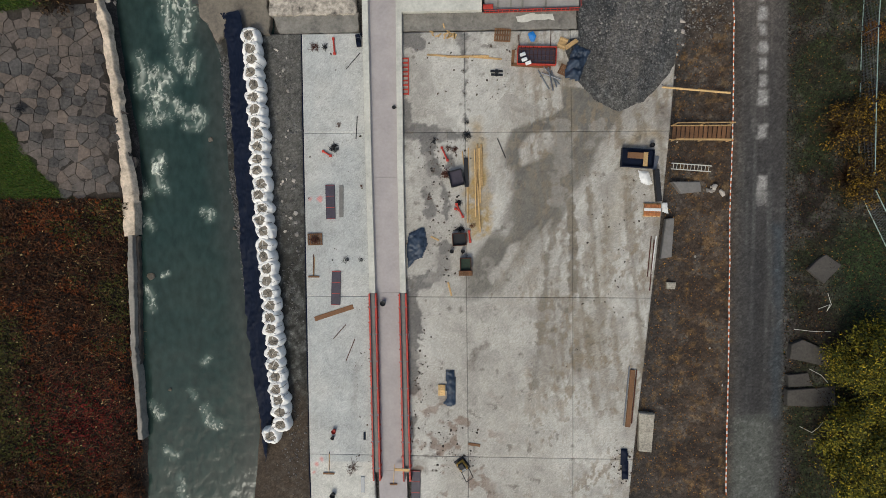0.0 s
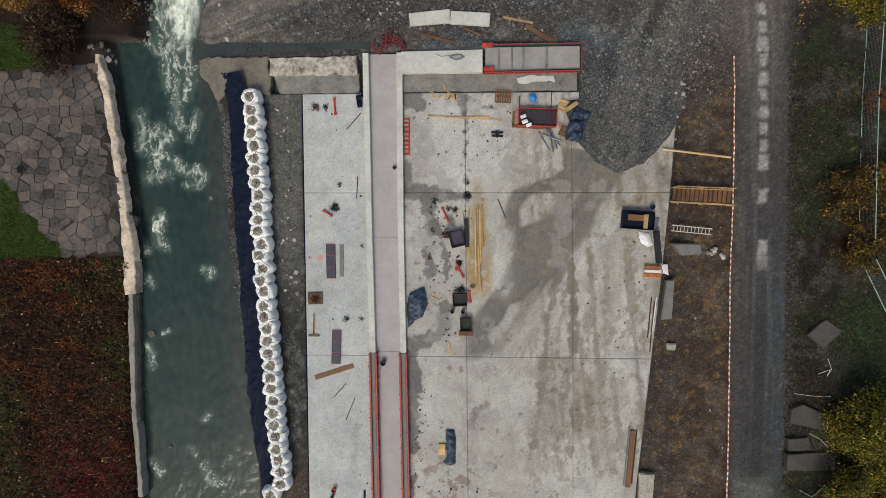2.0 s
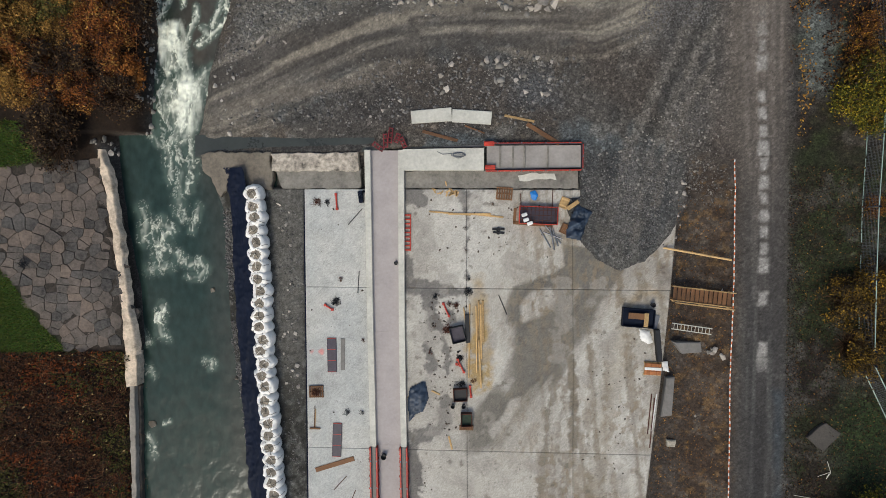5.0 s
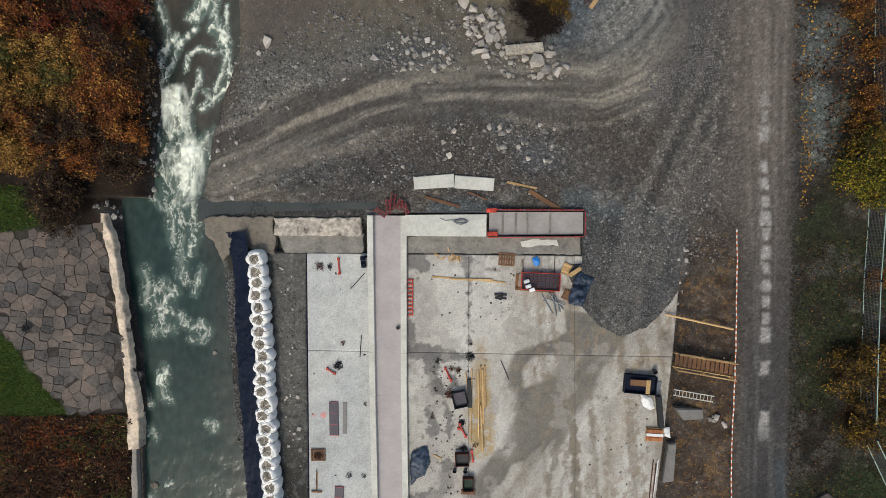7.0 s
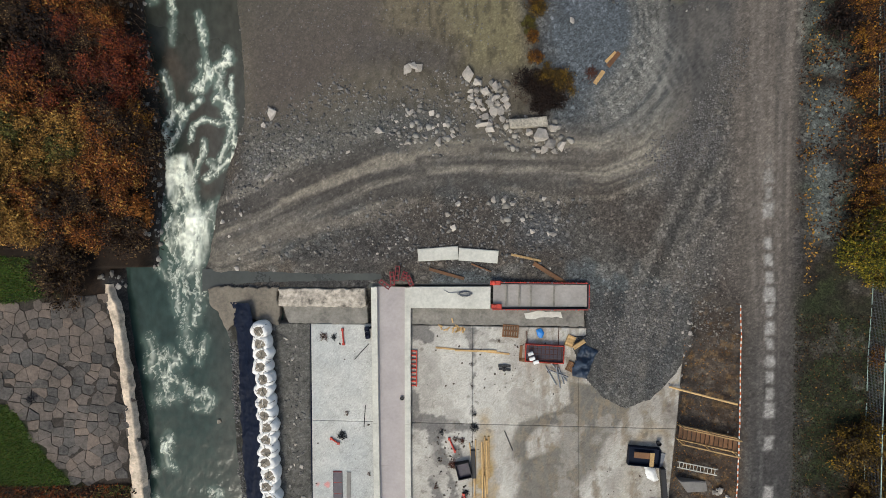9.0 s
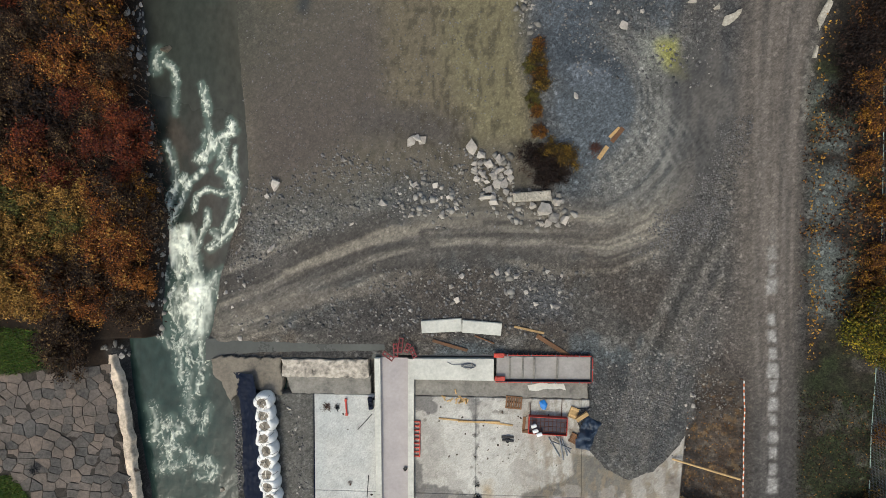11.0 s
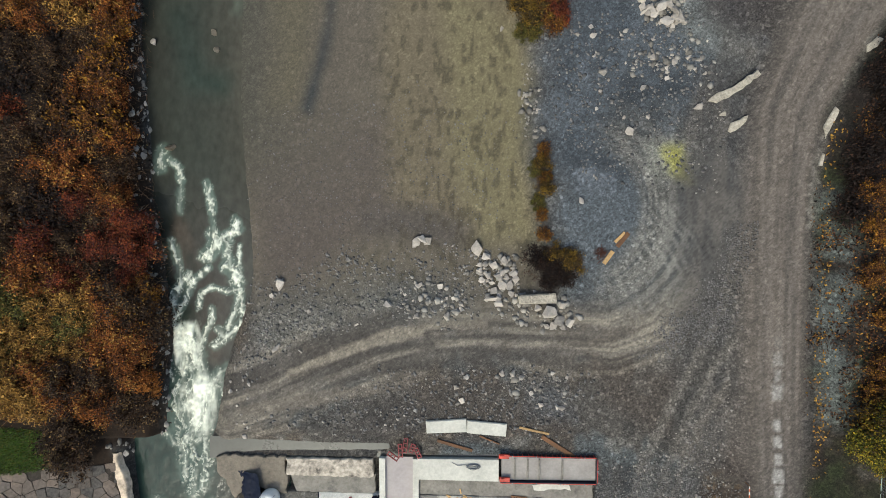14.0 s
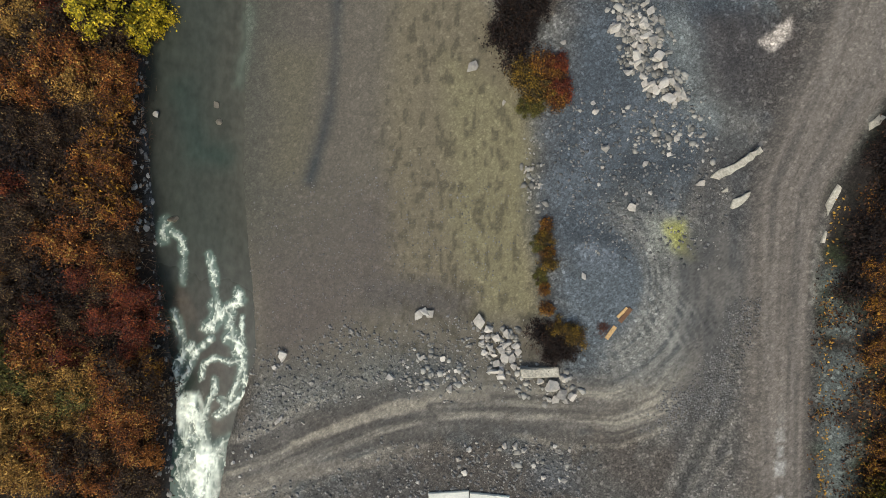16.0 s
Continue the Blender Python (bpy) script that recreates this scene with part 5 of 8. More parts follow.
def shutter(length, height=0.52, deep=1.0):
    """An upright red shuttering panel with ribs, seen from above as a ladder of ribs."""
    ob = empty("wall_shutter", pose(0, 0, 0), "red steel wall shuttering standing against fresh concrete", "wall shuttering", "shuttering along the channel")
    bm = bmesh.new()
    box(bm, -0.012, 0.012, -length / 2 + 0.004, length / 2 - 0.004, 0, height, 0.003)
    part("face", bm, M_PLY, ob, "dark plywood face")
    for z in (0.02, height * 0.5, height - 0.05):
        bm = bmesh.new()
        box(bm, 0.014, 0.12 * deep, -length / 2, length / 2, z, z + 0.045, 0.005)
        part("rail", bm, M_RED, ob)
    for k in range(int(length / 0.3)):
        y = -length / 2 + 0.1 + k * 0.3
        bm = bmesh.new()
        box(bm, 0.014, (0.18 if k % 3 == 0 else 0.14) * deep, y, y + 0.05, 0.0, height + 0.02, 0.005)
        part("rib", bm, M_RED, ob)
    bm = bmesh.new()
    tube(bm, (0.06, 0, height), (0.06, 0, height + 0.05), 0.05, 8)
    part("tie_nut", bm, M_STEEL, ob)
    return ob


first = shutter(1.93)
count = 0
for line, off, turn in ((CHAN_W, 0.07, 180), (CHAN_W, 0.39, 0), (CHAN_E, -0.39, 180), (CHAN_E, -0.07, 0)):
    y = CH_FORM - 1.0
    while y > CH_END - 0.2:
        x = float(at_y(line, y)) + off
        lean = math.degrees(math.atan2(float(at_y(line, y - 1)) - float(at_y(line, y + 1)), 2.0))
        m = pose(x, y, 0.035, 0, 0, turn + lean)
        if count == 0:
            first.matrix_world = m
        else:
            copy_thing(first, m)
        count += 1
        y -= 1.95
cross = shutter(1.66, 0.95, 0.55)
cross["group"], cross["label"] = "shuttering of the cross wall", "red steel shuttering round the fresh end of the cross wall"
NORTHLINE, SOUTHLINE = [(1.02, 16.64), (7.63, 16.67)], [(1.04, 14.81), (7.65, 14.90)]
for k in range(4):
    u = (k + 0.5) / 4
    for line, turn, dy in ((NORTHLINE, 90, 0.0), (SOUTHLINE, -90, 0.0)):
        p, q = Vector(line[0]), Vector(line[1])
        c = p + (q - p) * u
        m = pose(c.x, c.y + dy, -0.4, 0, 0, turn + math.degrees(math.atan2(q.y - p.y, q.x - p.x)))
        if k == 0 and turn == 90:
            cross.matrix_world = m
        else:
            copy_thing(cross, m)
copy_thing(cross, pose(*(7.68, 15.78), -0.4, 0, 0, 0))
bm = bmesh.new()
for x in (0.0, 0.9, 1.7, 3.3):
    box(bm, x, x + 0.12, -0.72, 0.72, 0.33, 0.42, 0.01)
wal = part("stiffener", bm, M_FOOT, deck, "grey cross stiffeners over the fresh bay")
wal.matrix_world = pose(*(1.97, 15.74), 0, 0, 0, 0)
for p in [(1.34, 15.02), (1.25, 16.65)]:
    bm = bmesh.new()
    box(bm, -0.36, 0.36, -0.16, 0.16, 0.0, 0.12, 0.02)
    box(bm, -0.3, 0.0, -0.12, 0.12, 0.12, 0.18, 0.02)
    ob = tagged(part("corner_shutter", bm, M_RED), "bright red steel corner shutter on the cross wall", "wall shuttering", "corner shutters")
    ob.matrix_world = pose(*p, 0.45)

# red ladder-like shutter lying beside the channel
def rung_frame():
    ob = empty("shutter_grid", pose(*(-4.49, 10.43), 0.02, 0, 0, 0), "red steel ladder-shaped frame lying beside the channel", "steel frame")
    for x in (-0.26, 0.2):
        bm = bmesh.new()
        box(bm, x, x + 0.07, -1.3, 1.3, 0, 0.12, 0.01)
        part("side_bar", bm, M_RED, ob)
    for k in range(9):
        y = -1.28 + k * 0.31
        bm = bmesh.new()
        box(bm, -0.19, 0.2, y, y + 0.1, 0.02, 0.1, 0.01)
        part("rung", bm, M_RED, ob)


rung_frame()

LONG = "new yellow timber beam lying on sand"
BEAMS = [(0.00, 5.38), (-0.03, 0.06), (0.64, 5.65), (0.57, 2.66), (0.92, 5.65), (0.97, 2.66), (0.44, 5.25), (0.54, 0.46), (0.65, 2.86), (0.86, -0.62), (0.76, 5.37), (0.85, 1.46), (-0.44, 5.14), (-0.31, 4.18)]
for k in range(7):
    board("timber_beam", BEAMS[2 * k], BEAMS[2 * k + 1], 0.08 + 0.03 * (k % 3), 0.1, 0.006 + 0.1 * (k in (3, 4)), M_WOOD, LONG, "timber beam", "timber beams on the sand")
LATHS = [(-2.92, 11.94), (0.03, 11.71), (-0.05, 11.79), (2.33, 11.56), (-1.56, 11.77), (1.42, 11.77), (-1.44, -4.19), (-1.19, -5.17), (-2.69, -0.91), (-2.08, -1.19), (-4.76, -0.23), (-4.77, -3.39), (-4.40, -1.36), (-4.12, -2.09), (-1.56, 13.06), (-0.93, 13.37), (-9.27, 3.58), (-9.32, 2.53)]
for k in range(8):
    board("timber_lath", LATHS[2 * k], LATHS[2 * k + 1], 0.13, 0.05, 0.006 + 0.05 * (k == 2), M_WOOD, "pale timber lath lying loose on the concrete", "timber lath", "loose laths")
PLANKS = [(-11.13, -6.92), (-8.31, -5.99), (0.04, -15.95), (0.90, -16.06), (-9.11, 2.77), (-9.13, 0.47), (-5.27, -17.71), (-4.19, -17.74), (-7.69, -18.52), (-7.69, -19.70), (-7.54, -15.19), (-7.54, -15.78)]
for k, (w, mat, lab) in enumerate(((0.34, M_BROWNWOOD, "weathered brown plank lying across the concrete"), (0.2, M_BROWNWOOD, "short brown board on the concrete"),
                                   (0.3, M_GREYCON, "narrow grey board beside a shuttering panel"), (0.2, M_WOOD, "orange timber cross brace over the shuttering"),
                                   (0.3, M_STEEL, "grey board leaning by the channel"), (0.16, M_TARP, "dark blue strip of sheeting by the channel"))):
    board("plank", PLANKS[2 * k], PLANKS[2 * k + 1], w, 0.05, 0.56 if k == 3 else 0.006, mat, lab, "plank")
b = board("steel_beam", *[(-0.19, 4.65), (-0.11, 2.62)], 0.3, 0.22, 0.006, M_BLACK, "black steel beam lying beside the timber", "steel beam")
PROPS = [(-9.59, 13.12), (-9.51, 12.09), (-4.91, 13.21), (-4.92, 12.23), (-1.88, 5.39), (-1.48, 4.51), (-0.83, 1.38), (-0.39, 0.50), (0.06, -0.55), (0.14, -1.27), (-10.39, 5.19), (-9.86, 4.87), (-0.91, 1.06), (-0.67, 0.98)]
for k in range(7):
    a, b = PROPS[2 * k], PROPS[2 * k + 1]
    bm = bmesh.new()
    tube(bm, (*a, 0.1), (*b, 0.1), 0.06, 8)
    ob = tagged(empty("steel_prop", pose(0, 0, 0), "red steel prop lying on the concrete", "steel prop", "red props"))
    part("tube", bm, M_RED, ob)
    for e in (a, b):
        bm = bmesh.new()
        box(bm, e[0] - 0.09, e[0] + 0.09, e[1] - 0.09, e[1] + 0.09, 0.006, 0.16, 0.01)
        part("end_plate", bm, M_RED, ob)
RODS = [(-8.72, 10.98), (-7.70, 12.12), (-11.17, -2.19), (-11.22, -3.83), (-5.30, 8.29), (-4.94, 8.24), (-10.14, -16.71), (-10.19, -18.31), (-9.78, -8.35), (-8.86, -7.31), (-8.88, -10.00), (-8.20, -8.34), (2.04, 6.04), (2.64, 4.65), (5.75, 13.58), (5.72, 11.79), (3.51, 13.23), (3.56, 11.94), (-7.93, 7.67), (-8.03, 6.07), (-2.57, 2.47), (-1.56, -0.14), (-0.54, -6.63), (1.27, -3.37)]
for k in range(10):
    rod("steel_rod", RODS[2 * k], RODS[2 * k + 1], 0.028, 0.04, M_RUST if k % 3 else M_BLACK, "thin rusty steel rod lying on the concrete", "steel rod", "loose rods")
HEADS = [(-11.56, -3.83), (-10.77, -3.87), (-10.61, -18.32), (-9.78, -18.30), (-5.69, -19.03), (-5.15, -19.02)]
for k in range(3):
    ob = empty("broom", pose(0, 0, 0), "wooden broom lying on the concrete", "broom", "brooms")
    bm = bmesh.new()
    a, b = HEADS[2 * k], HEADS[2 * k + 1]
    box(bm, a[0], b[0], a[1] - 0.06, a[1] + 0.06, 0.035, 0.12, 0.01)
    part("head", bm, M_BROWNWOOD, ob)
    bm = bmesh.new()
    tube(bm, ((a[0] + b[0]) / 2, a[1] + 0.05, 0.06), ((a[0] + b[0]) / 2 + 0.06, a[1] + 1.45, 0.06), 0.025, 6)
    part("handle", bm, M_WOOD, ob)


def tangle(name, x, y, radius, mat, label, category, seed, n=26, z=0.01, thick=(0.006, 0.016)):
    """A heap of bent wire and offcuts."""
    r = random.Random(seed)
    bm = bmesh.new()
    for _ in range(n * 3):
        a = r.uniform(0, 6.28)
        d, l = radius * r.random() ** 0.8, radius * r.uniform(0.15, 0.5) * (1.6 if r.random() < 0.12 else 1.0)
        t = r.uniform(0, 6.28)
        px, py = x + d * math.cos(a) * 0.6, y + d * math.sin(a) * 0.6
        zz = z + 0.02 + 0.15 * r.random() * (1 - d / radius * 0.8)
        tube(bm, (px, py, zz), (px + l * math.cos(t), py + l * math.sin(t), max(z + 0.015, zz + r.uniform(-0.1, 0.06))), r.uniform(*thick), 4)
    return tagged(part(name, bm, mat), label, category)


for (x, y), rad, s, n in zip([(-9.59, 5.44), (-10.91, 12.57), (-10.22, 12.56), (-9.25, 7.05), (-0.12, 6.26), (-1.60, 3.56), (-2.45, 5.88), (-0.96, 5.27), (-0.67, 1.47), (-8.44, -17.96), (-11.74, -16.55), (-1.44, 5.40), (-8.83, -2.59), (-7.65, 2.69), (-0.12, 7.26), (-2.77, 1.87), (-7.68, -2.59), (0.30, -0.14), (-0.55, -0.34)],
                             (0.5, 0.5, 0.35, 0.35, 0.5, 0.55, 0.4, 0.35, 0.4, 0.7, 0.2, 0.35, 0.4, 0.2, 0.3, 0.3, 0.3, 0.3, 0.5), range(60, 90), (40, 22, 18, 10, 34, 40, 14, 20, 26, 16, 6, 14, 12, 8, 10, 8, 9, 10, 26)):
    tangle("wire_tangle", x, y, rad, M_BLACK if s % 2 == 0 else M_RUST, "small heap of rusty wire and offcuts on the concrete", "scrap heap", s, n)


def pallet(x, y, turn, w=1.2, d=0.8, z=0.006, mat=M_BROWNWOOD, label="brown wooden pallet on the concrete"):
    ob = empty("pallet", pose(x, y, z, 0, 0, turn), label, "pallet", "pallets")
    for k in range(3):
        yy = -d / 2 + 0.05 + k * (d - 0.1) / 2
        bm = bmesh.new()
        box(bm, -w / 2, w / 2, yy - 0.05, yy + 0.05, 0, 0.1, 0.008)
        part("bearer", bm, mat, ob)
    for k in range(7):
        xx = -w / 2 + 0.06 + k * (w - 0.12) / 6
        bm = bmesh.new()
        box(bm, xx - 0.055, xx + 0.055, -d / 2, d / 2, 0.102, 0.125, 0.005)
        part("slat", bm, mat, ob)
    return ob


pallet(*(2.37, 13.22), -4, 1.15, 0.9, label="dark weathered pallet on the concrete")
pallet(*(6.76, 10.70), -25, 0.9, 0.7)
pallet(*(-11.05, -1.12), 2, 1.05, 0.85, label="rusty brown pallet with scrap on it")
tangle("scrap_pile", *(-11.05, -1.12), 0.42, M_RUST, "rusty scrap iron piled on a pallet", "scrap heap", 31, 36, 0.14)
pallet(*(-1.89, -12.01), 90, 0.8, 0.5, mat=M_WOOD, label="small pale pallet beside a stack of panels")
pallet(*(6.55, 12.58), 70, 0.8, 0.6, mat=M_WOOD, label="pale pallet leaning by a stack")
pallet(*(-0.18, -3.54), 0, 1.0, 0.35, mat=M_BROWNWOOD, label="narrow brown pallet by a crate")


def tub(name, x, y, turn, w, d, h, mat, fill, label, category, fill_label=""):
    """An open box with walls, a floor and a filling."""
    ob = empty(name, pose(x, y, 0.006, 0, 0, turn), label, category)
    for n, (a, b, c, e) in (("side", (-w / 2, w / 2, -d / 2, -d / 2 + 0.05)), ("side", (-w / 2, w / 2, d / 2 - 0.05, d / 2)),
                            ("end", (-w / 2, -w / 2 + 0.05, -d / 2 + 0.052, d / 2 - 0.052)), ("end", (w / 2 - 0.05, w / 2, -d / 2 + 0.052, d / 2 - 0.052))):
        bm = bmesh.new()
        box(bm, a, b, c, e, 0, h, 0.012)
        part(n, bm, mat, ob)
    bm = bmesh.new()
    box(bm, -w / 2 + 0.053, w / 2 - 0.053, -d / 2 + 0.053, d / 2 - 0.053, 0, h * 0.45, 0.01)
    part("filling", bm, fill, ob, fill_label)
    return ob


cage = tub("steel_cage", *(4.75, 11.70), -2, 2.7, 1.25, 0.45, M_RED, M_PLY, "red steel cage with dark mesh and clutter in it", "steel cage")
for k in range(9):
    bm = bmesh.new()
    tube(bm, (-1.1 + k * 0.28, -0.6, 0.43), (-1.1 + k * 0.28, 0.6, 0.43), 0.02, 5)
    part("bar", bm, M_RUST, cage)
for k in range(3):
    bm = bmesh.new()
    tube(bm, (-1.3, -0.35 + k * 0.35, 0.46), (1.3, -0.35 + k * 0.35, 0.46), 0.02, 5)
    part("bar", bm, M_RUST, cage)
for p in [(3.75, 11.73), (4.14, 11.14), (3.87, 11.38)]:
    bm = bmesh.new()
    box(bm, -0.2, 0.2, -0.12, 0.12, 0, 0.16, 0.04)
    tagged(part("white_can", bm, M_WHITE), "white plastic can in the steel cage", "canister", "cans in the cage").matrix_world = pose(*p, 0.47, 0, 0, 20)
board("plank", *[(3.00, 11.19), (5.76, 11.00)], 0.25, 0.06, 0.006, M_BROWNWOOD, "grey brown plank beside the steel cage", "plank")
board("plank", *[(3.15, 12.20), (3.08, 11.19)], 0.2, 0.06, 0.006, M_BROWNWOOD, "short brown plank beside the steel cage", "plank")
board("timber_beam", *[(6.72, 12.16), (7.49, 12.69)], 0.28, 0.2, 0.3, M_WOOD, "thick yellow timber offcut on the stack", "timber beam")
mixbox = tub("mixing_trough", *(11.77, 4.57), -4, 2.2, 1.3, 0.5, M_TARP, M_TARP, "large trough lined with dark blue sheet", "mixing trough")
board("plank", *[(11.03, 4.77), (12.39, 4.68)], 0.42, 0.05, 0.5, M_BROWNWOOD, "tan plank across the trough", "plank")
board("plank", *[(12.27, 4.95), (12.21, 3.98)], 0.3, 0.05, 0.56, M_WOOD, "short tan plank across the trough", "plank")
tub("rusty_basket", *(-0.63, -1.11), 4, 1.0, 0.9, 0.45, M_RUST, M_BLACK, "rusty steel basket full of dark clamps", "steel basket")
tub("tool_crate", *(-0.18, -2.89), 2, 0.8, 0.95, 0.5, M_RUST, material("dark_green_fill", C("26352a"), grain=0.4), "dark crate with green fittings in it", "crate")
tub("generator_box", *(-0.84, 3.23), 14, 1.0, 1.15, 0.5, M_BLACK, M_PLY, "black open tool box among wire and timber", "tool box")
for (x, y), rad, h, mat, lab in zip([(-6.11, -5.71), (-1.15, -1.95), (-0.38, -1.95), (-9.76, -15.13), (-9.88, -15.64), (-9.88, -19.89), (12.79, 5.49), (-7.75, 12.94), (8.94, 14.57), (1.97, 10.70), (1.97, 10.47), (-7.55, 13.33), (-5.28, 8.26)], (0.2, 0.15, 0.15, 0.17, 0.14, 0.2, 0.17, 0.16, 0.16, 0.16, 0.14, 0.1, 0.14),
                                   (0.35, 0.3, 0.3, 0.3, 0.2, 0.35, 0.3, 0.4, 0.3, 0.1, 0.1, 0.3, 0.12), (M_BLACK, M_BLACK, M_BLACK, M_RED, M_BLACK, M_BLACK, M_BLACK, M_TARP, M_TARP, M_BLACK, M_BLACK, M_TARP, M_BLACK),
                                   ("black", "black", "black", "red", "black", "black", "black", "dark blue", "dark blue", "black", "black", "dark blue", "black")):
    ob = empty("bucket", pose(x, y, 0.006), lab + " plastic bucket standing on the concrete", "bucket", "buckets")
    bm = bmesh.new()
    bmesh.ops.create_cone(bm, cap_ends=True, segments=16, radius1=rad * 0.8, radius2=rad, depth=h, matrix=pose(0, 0, h / 2 + 0.03))
    top = [f for f in bm.faces if f.normal.z > 0.9]
    bmesh.ops.inset_region(bm, faces=top, thickness=0.03)
    for f in bm.faces:
        if f.normal.z > 0.9 and f.calc_center_median().length_squared and len(f.verts) == 16:
            bmesh.ops.translate(bm, verts=f.verts, vec=(0, 0, -h * 0.6))
    pail = part("pail", bm, mat, ob)
    bm = bmesh.new()
    for k in range(8):
        a, b = math.pi * k / 8, math.pi * (k + 1) / 8
        tube(bm, (rad * math.cos(a), rad * 0.9 * math.sin(a), h + 0.03), (rad * math.cos(b), rad * 0.9 * math.sin(b), h + 0.03), 0.008, 4)
    part("bail", bm, M_STEEL, pail, "thin wire handle")
for p, q in (([(1.54, 10.73), (2.41, 10.72)], 0), ([(1.58, 10.50), (2.41, 10.45)], 0)):
    board("steel_channel", p[0], p[1], 0.16, 0.08, 0.006, M_BLACK, "short black steel channel on the concrete", "steel channel", "short channels")


def crumpled(name, pts, mat, label, height=0.3, seed=4, category="plastic sheet", gap=0.08, ragged=0.12):
    """A crumpled sheet that fills an outline."""
    p = np.array(pts)
    x = np.arange(p[:, 0].min() - 0.1, p[:, 0].max() + 0.1, gap)
    y = np.arange(p[:, 1].min() - 0.1, p[:, 1].max() + 0.1, gap)
    X2, Y2 = np.meshgrid(x, y)
    d = inside(X2.ravel(), Y2.ravel(), pts) + ragged * fbm(X2.ravel(), Y2.ravel(), 0.6, seed)
    z = 0.012 + np.clip(d / 0.5, 0, 1) ** 0.5 * height * (0.55 + np.abs(fbm(X2.ravel(), Y2.ravel(), 0.7, seed + 1)) * 1.8 + 0.25 * fbm(X2.ravel(), Y2.ravel(), 0.2, seed + 3, 2))
    f = grid_faces(len(x), len(y))
    f = f[(d[f] > 0).all(1)]
    used = np.unique(f)
    back = np.full(len(d), -1)
    back[used] = np.arange(len(used))
    v = np.stack([X2.ravel(), Y2.ravel(), z], 1)[used]
    f = back[f]
    ob = link(name, np.concatenate([v, v - (0, 0, 0.01)]), np.concatenate([f, f[:, ::-1] + len(v)]), mat, smooth=True)
    return tagged(ob, label, category)


crumpled("plastic_sheet", [(-4.30, -0.63), (-3.08, -0.14), (-2.88, -1.43), (-3.25, -2.48), (-3.78, -2.65), (-4.31, -3.22), (-4.46, -1.76)], M_BLUESHEET, "crumpled dark slate blue sheet on the concrete", 0.35, 5)
crumpled("plastic_sheet", [(7.34, 12.61), (8.50, 11.98), (7.75, 9.91), (6.67, 10.08), (6.66, 10.58), (7.04, 11.73)], M_BLUESHEET, "slate blue sheet thrown over a stack of material", 0.75, 8)
crumpled("plastic_sheet", [(-1.63, -10.55), (-0.86, -10.54), (-0.86, -13.09), (-1.22, -13.26), (-1.83, -13.02), (-1.55, -12.36)], M_BLUESHEET, "grey blue sheet over a stack of boards", 0.3, 2)
crumpled("plastic_bag", [(4.12, 13.32), (4.51, 13.51), (4.75, 13.16), (4.60, 12.70), (4.28, 12.78)], M_BLUE, "bright blue plastic bag on the concrete", 0.25, 6, "plastic bag", 0.05)
crumpled("plastic_bag", [(11.88, 3.80), (12.66, 3.68), (12.98, 2.82), (12.60, 2.62), (12.01, 2.94)], M_WHITE, "crumpled white plastic sheeting by the trough", 0.2, 7, "plastic sheet", 0.06)
crumpled("plastic_bag", [(13.51, 1.44), (13.97, 1.52), (14.06, 0.73), (13.59, 0.81)], M_WHITE, "torn white plastic by the brick pallet", 0.15, 9, "plastic bag", 0.05)
crumpled("plastic_sheet", [(10.89, -16.07), (11.53, -16.06), (11.56, -18.41), (11.00, -18.33)], M_TARP, "dark blue sheet over boards at the slab edge", 0.3, 3)
board("steel_plate", *[(13.06, 3.78), (13.29, 1.55)], 0.32, 0.5, 0.006, M_BLACK, "black panel standing on edge by the slab side", "panel")
board("steel_plate", *[(13.20, 4.75), (12.98, 3.78)], 0.3, 0.06, 0.006, M_STEEL, "grey metal sheet lying by the slab side", "metal sheet")

# pallet of bricks
bp = pallet(*(12.88, 0.97), -2, 1.2, 0.95, mat=M_WOOD, label="pallet under a stack of bricks")
stack = empty("brick_stack", pose(*(12.88, 0.97), 0.135, 0, 0, -2), "short stack of orange bricks with a white strap", "brick stack")
M_BRICK = material("orange_brick", C("a3683f"), grain=0.2, spread=0.25, size=9.0)
for i in range(9):
    for j in range(3):
        bm = bmesh.new()
        box(bm, -0.56 + i * 0.125, -0.56 + i * 0.125 + 0.115, -0.42 + j * 0.28, -0.42 + j * 0.28 + 0.25, 0, 0.13, 0.006)
        part("brick", bm, M_BRICK, stack)
bm = bmesh.new()
box(bm, -0.6, 0.58, -0.08, 0.12, 0.132, 0.16, 0.01)
part("strap", bm, M_WHITE, stack, "white strap")


# steel props in a pile
for k, (a, b) in enumerate(((0, 1), (2, 3), (4, 5), (6, 7), (8, 9))):
    P = [(4.86, 10.77), (5.65, 9.43), (5.25, 11.00), (6.36, 9.74), (5.76, 10.72), (6.16, 9.55), (5.09, 10.54), (6.43, 10.05), (5.56, 10.92), (5.89, 9.28)]
    rod("steel_prop", P[a], P[b], 0.05, 0.06 + 0.05 * k, M_STEEL, "grey galvanised prop in a loose pile", "steel prop", "pile of grey props")
r = random.Random(9)
for k in range(16):
    x, y = (-1.76, 13.39)
    x, y, a = x + r.uniform(-0.9, 1.0), y + r.uniform(-0.4, 0.4), r.uniform(0, 3.1)
    board("wood_offcut", (x, y), (x + 0.35 * math.cos(a), y + 0.35 * math.sin(a)), 0.1, 0.05, 0.066 if y > ROWS_Y[0] else 0.006, M_WOOD, "short pale wood offcut", "wood offcut", "scattered offcuts")


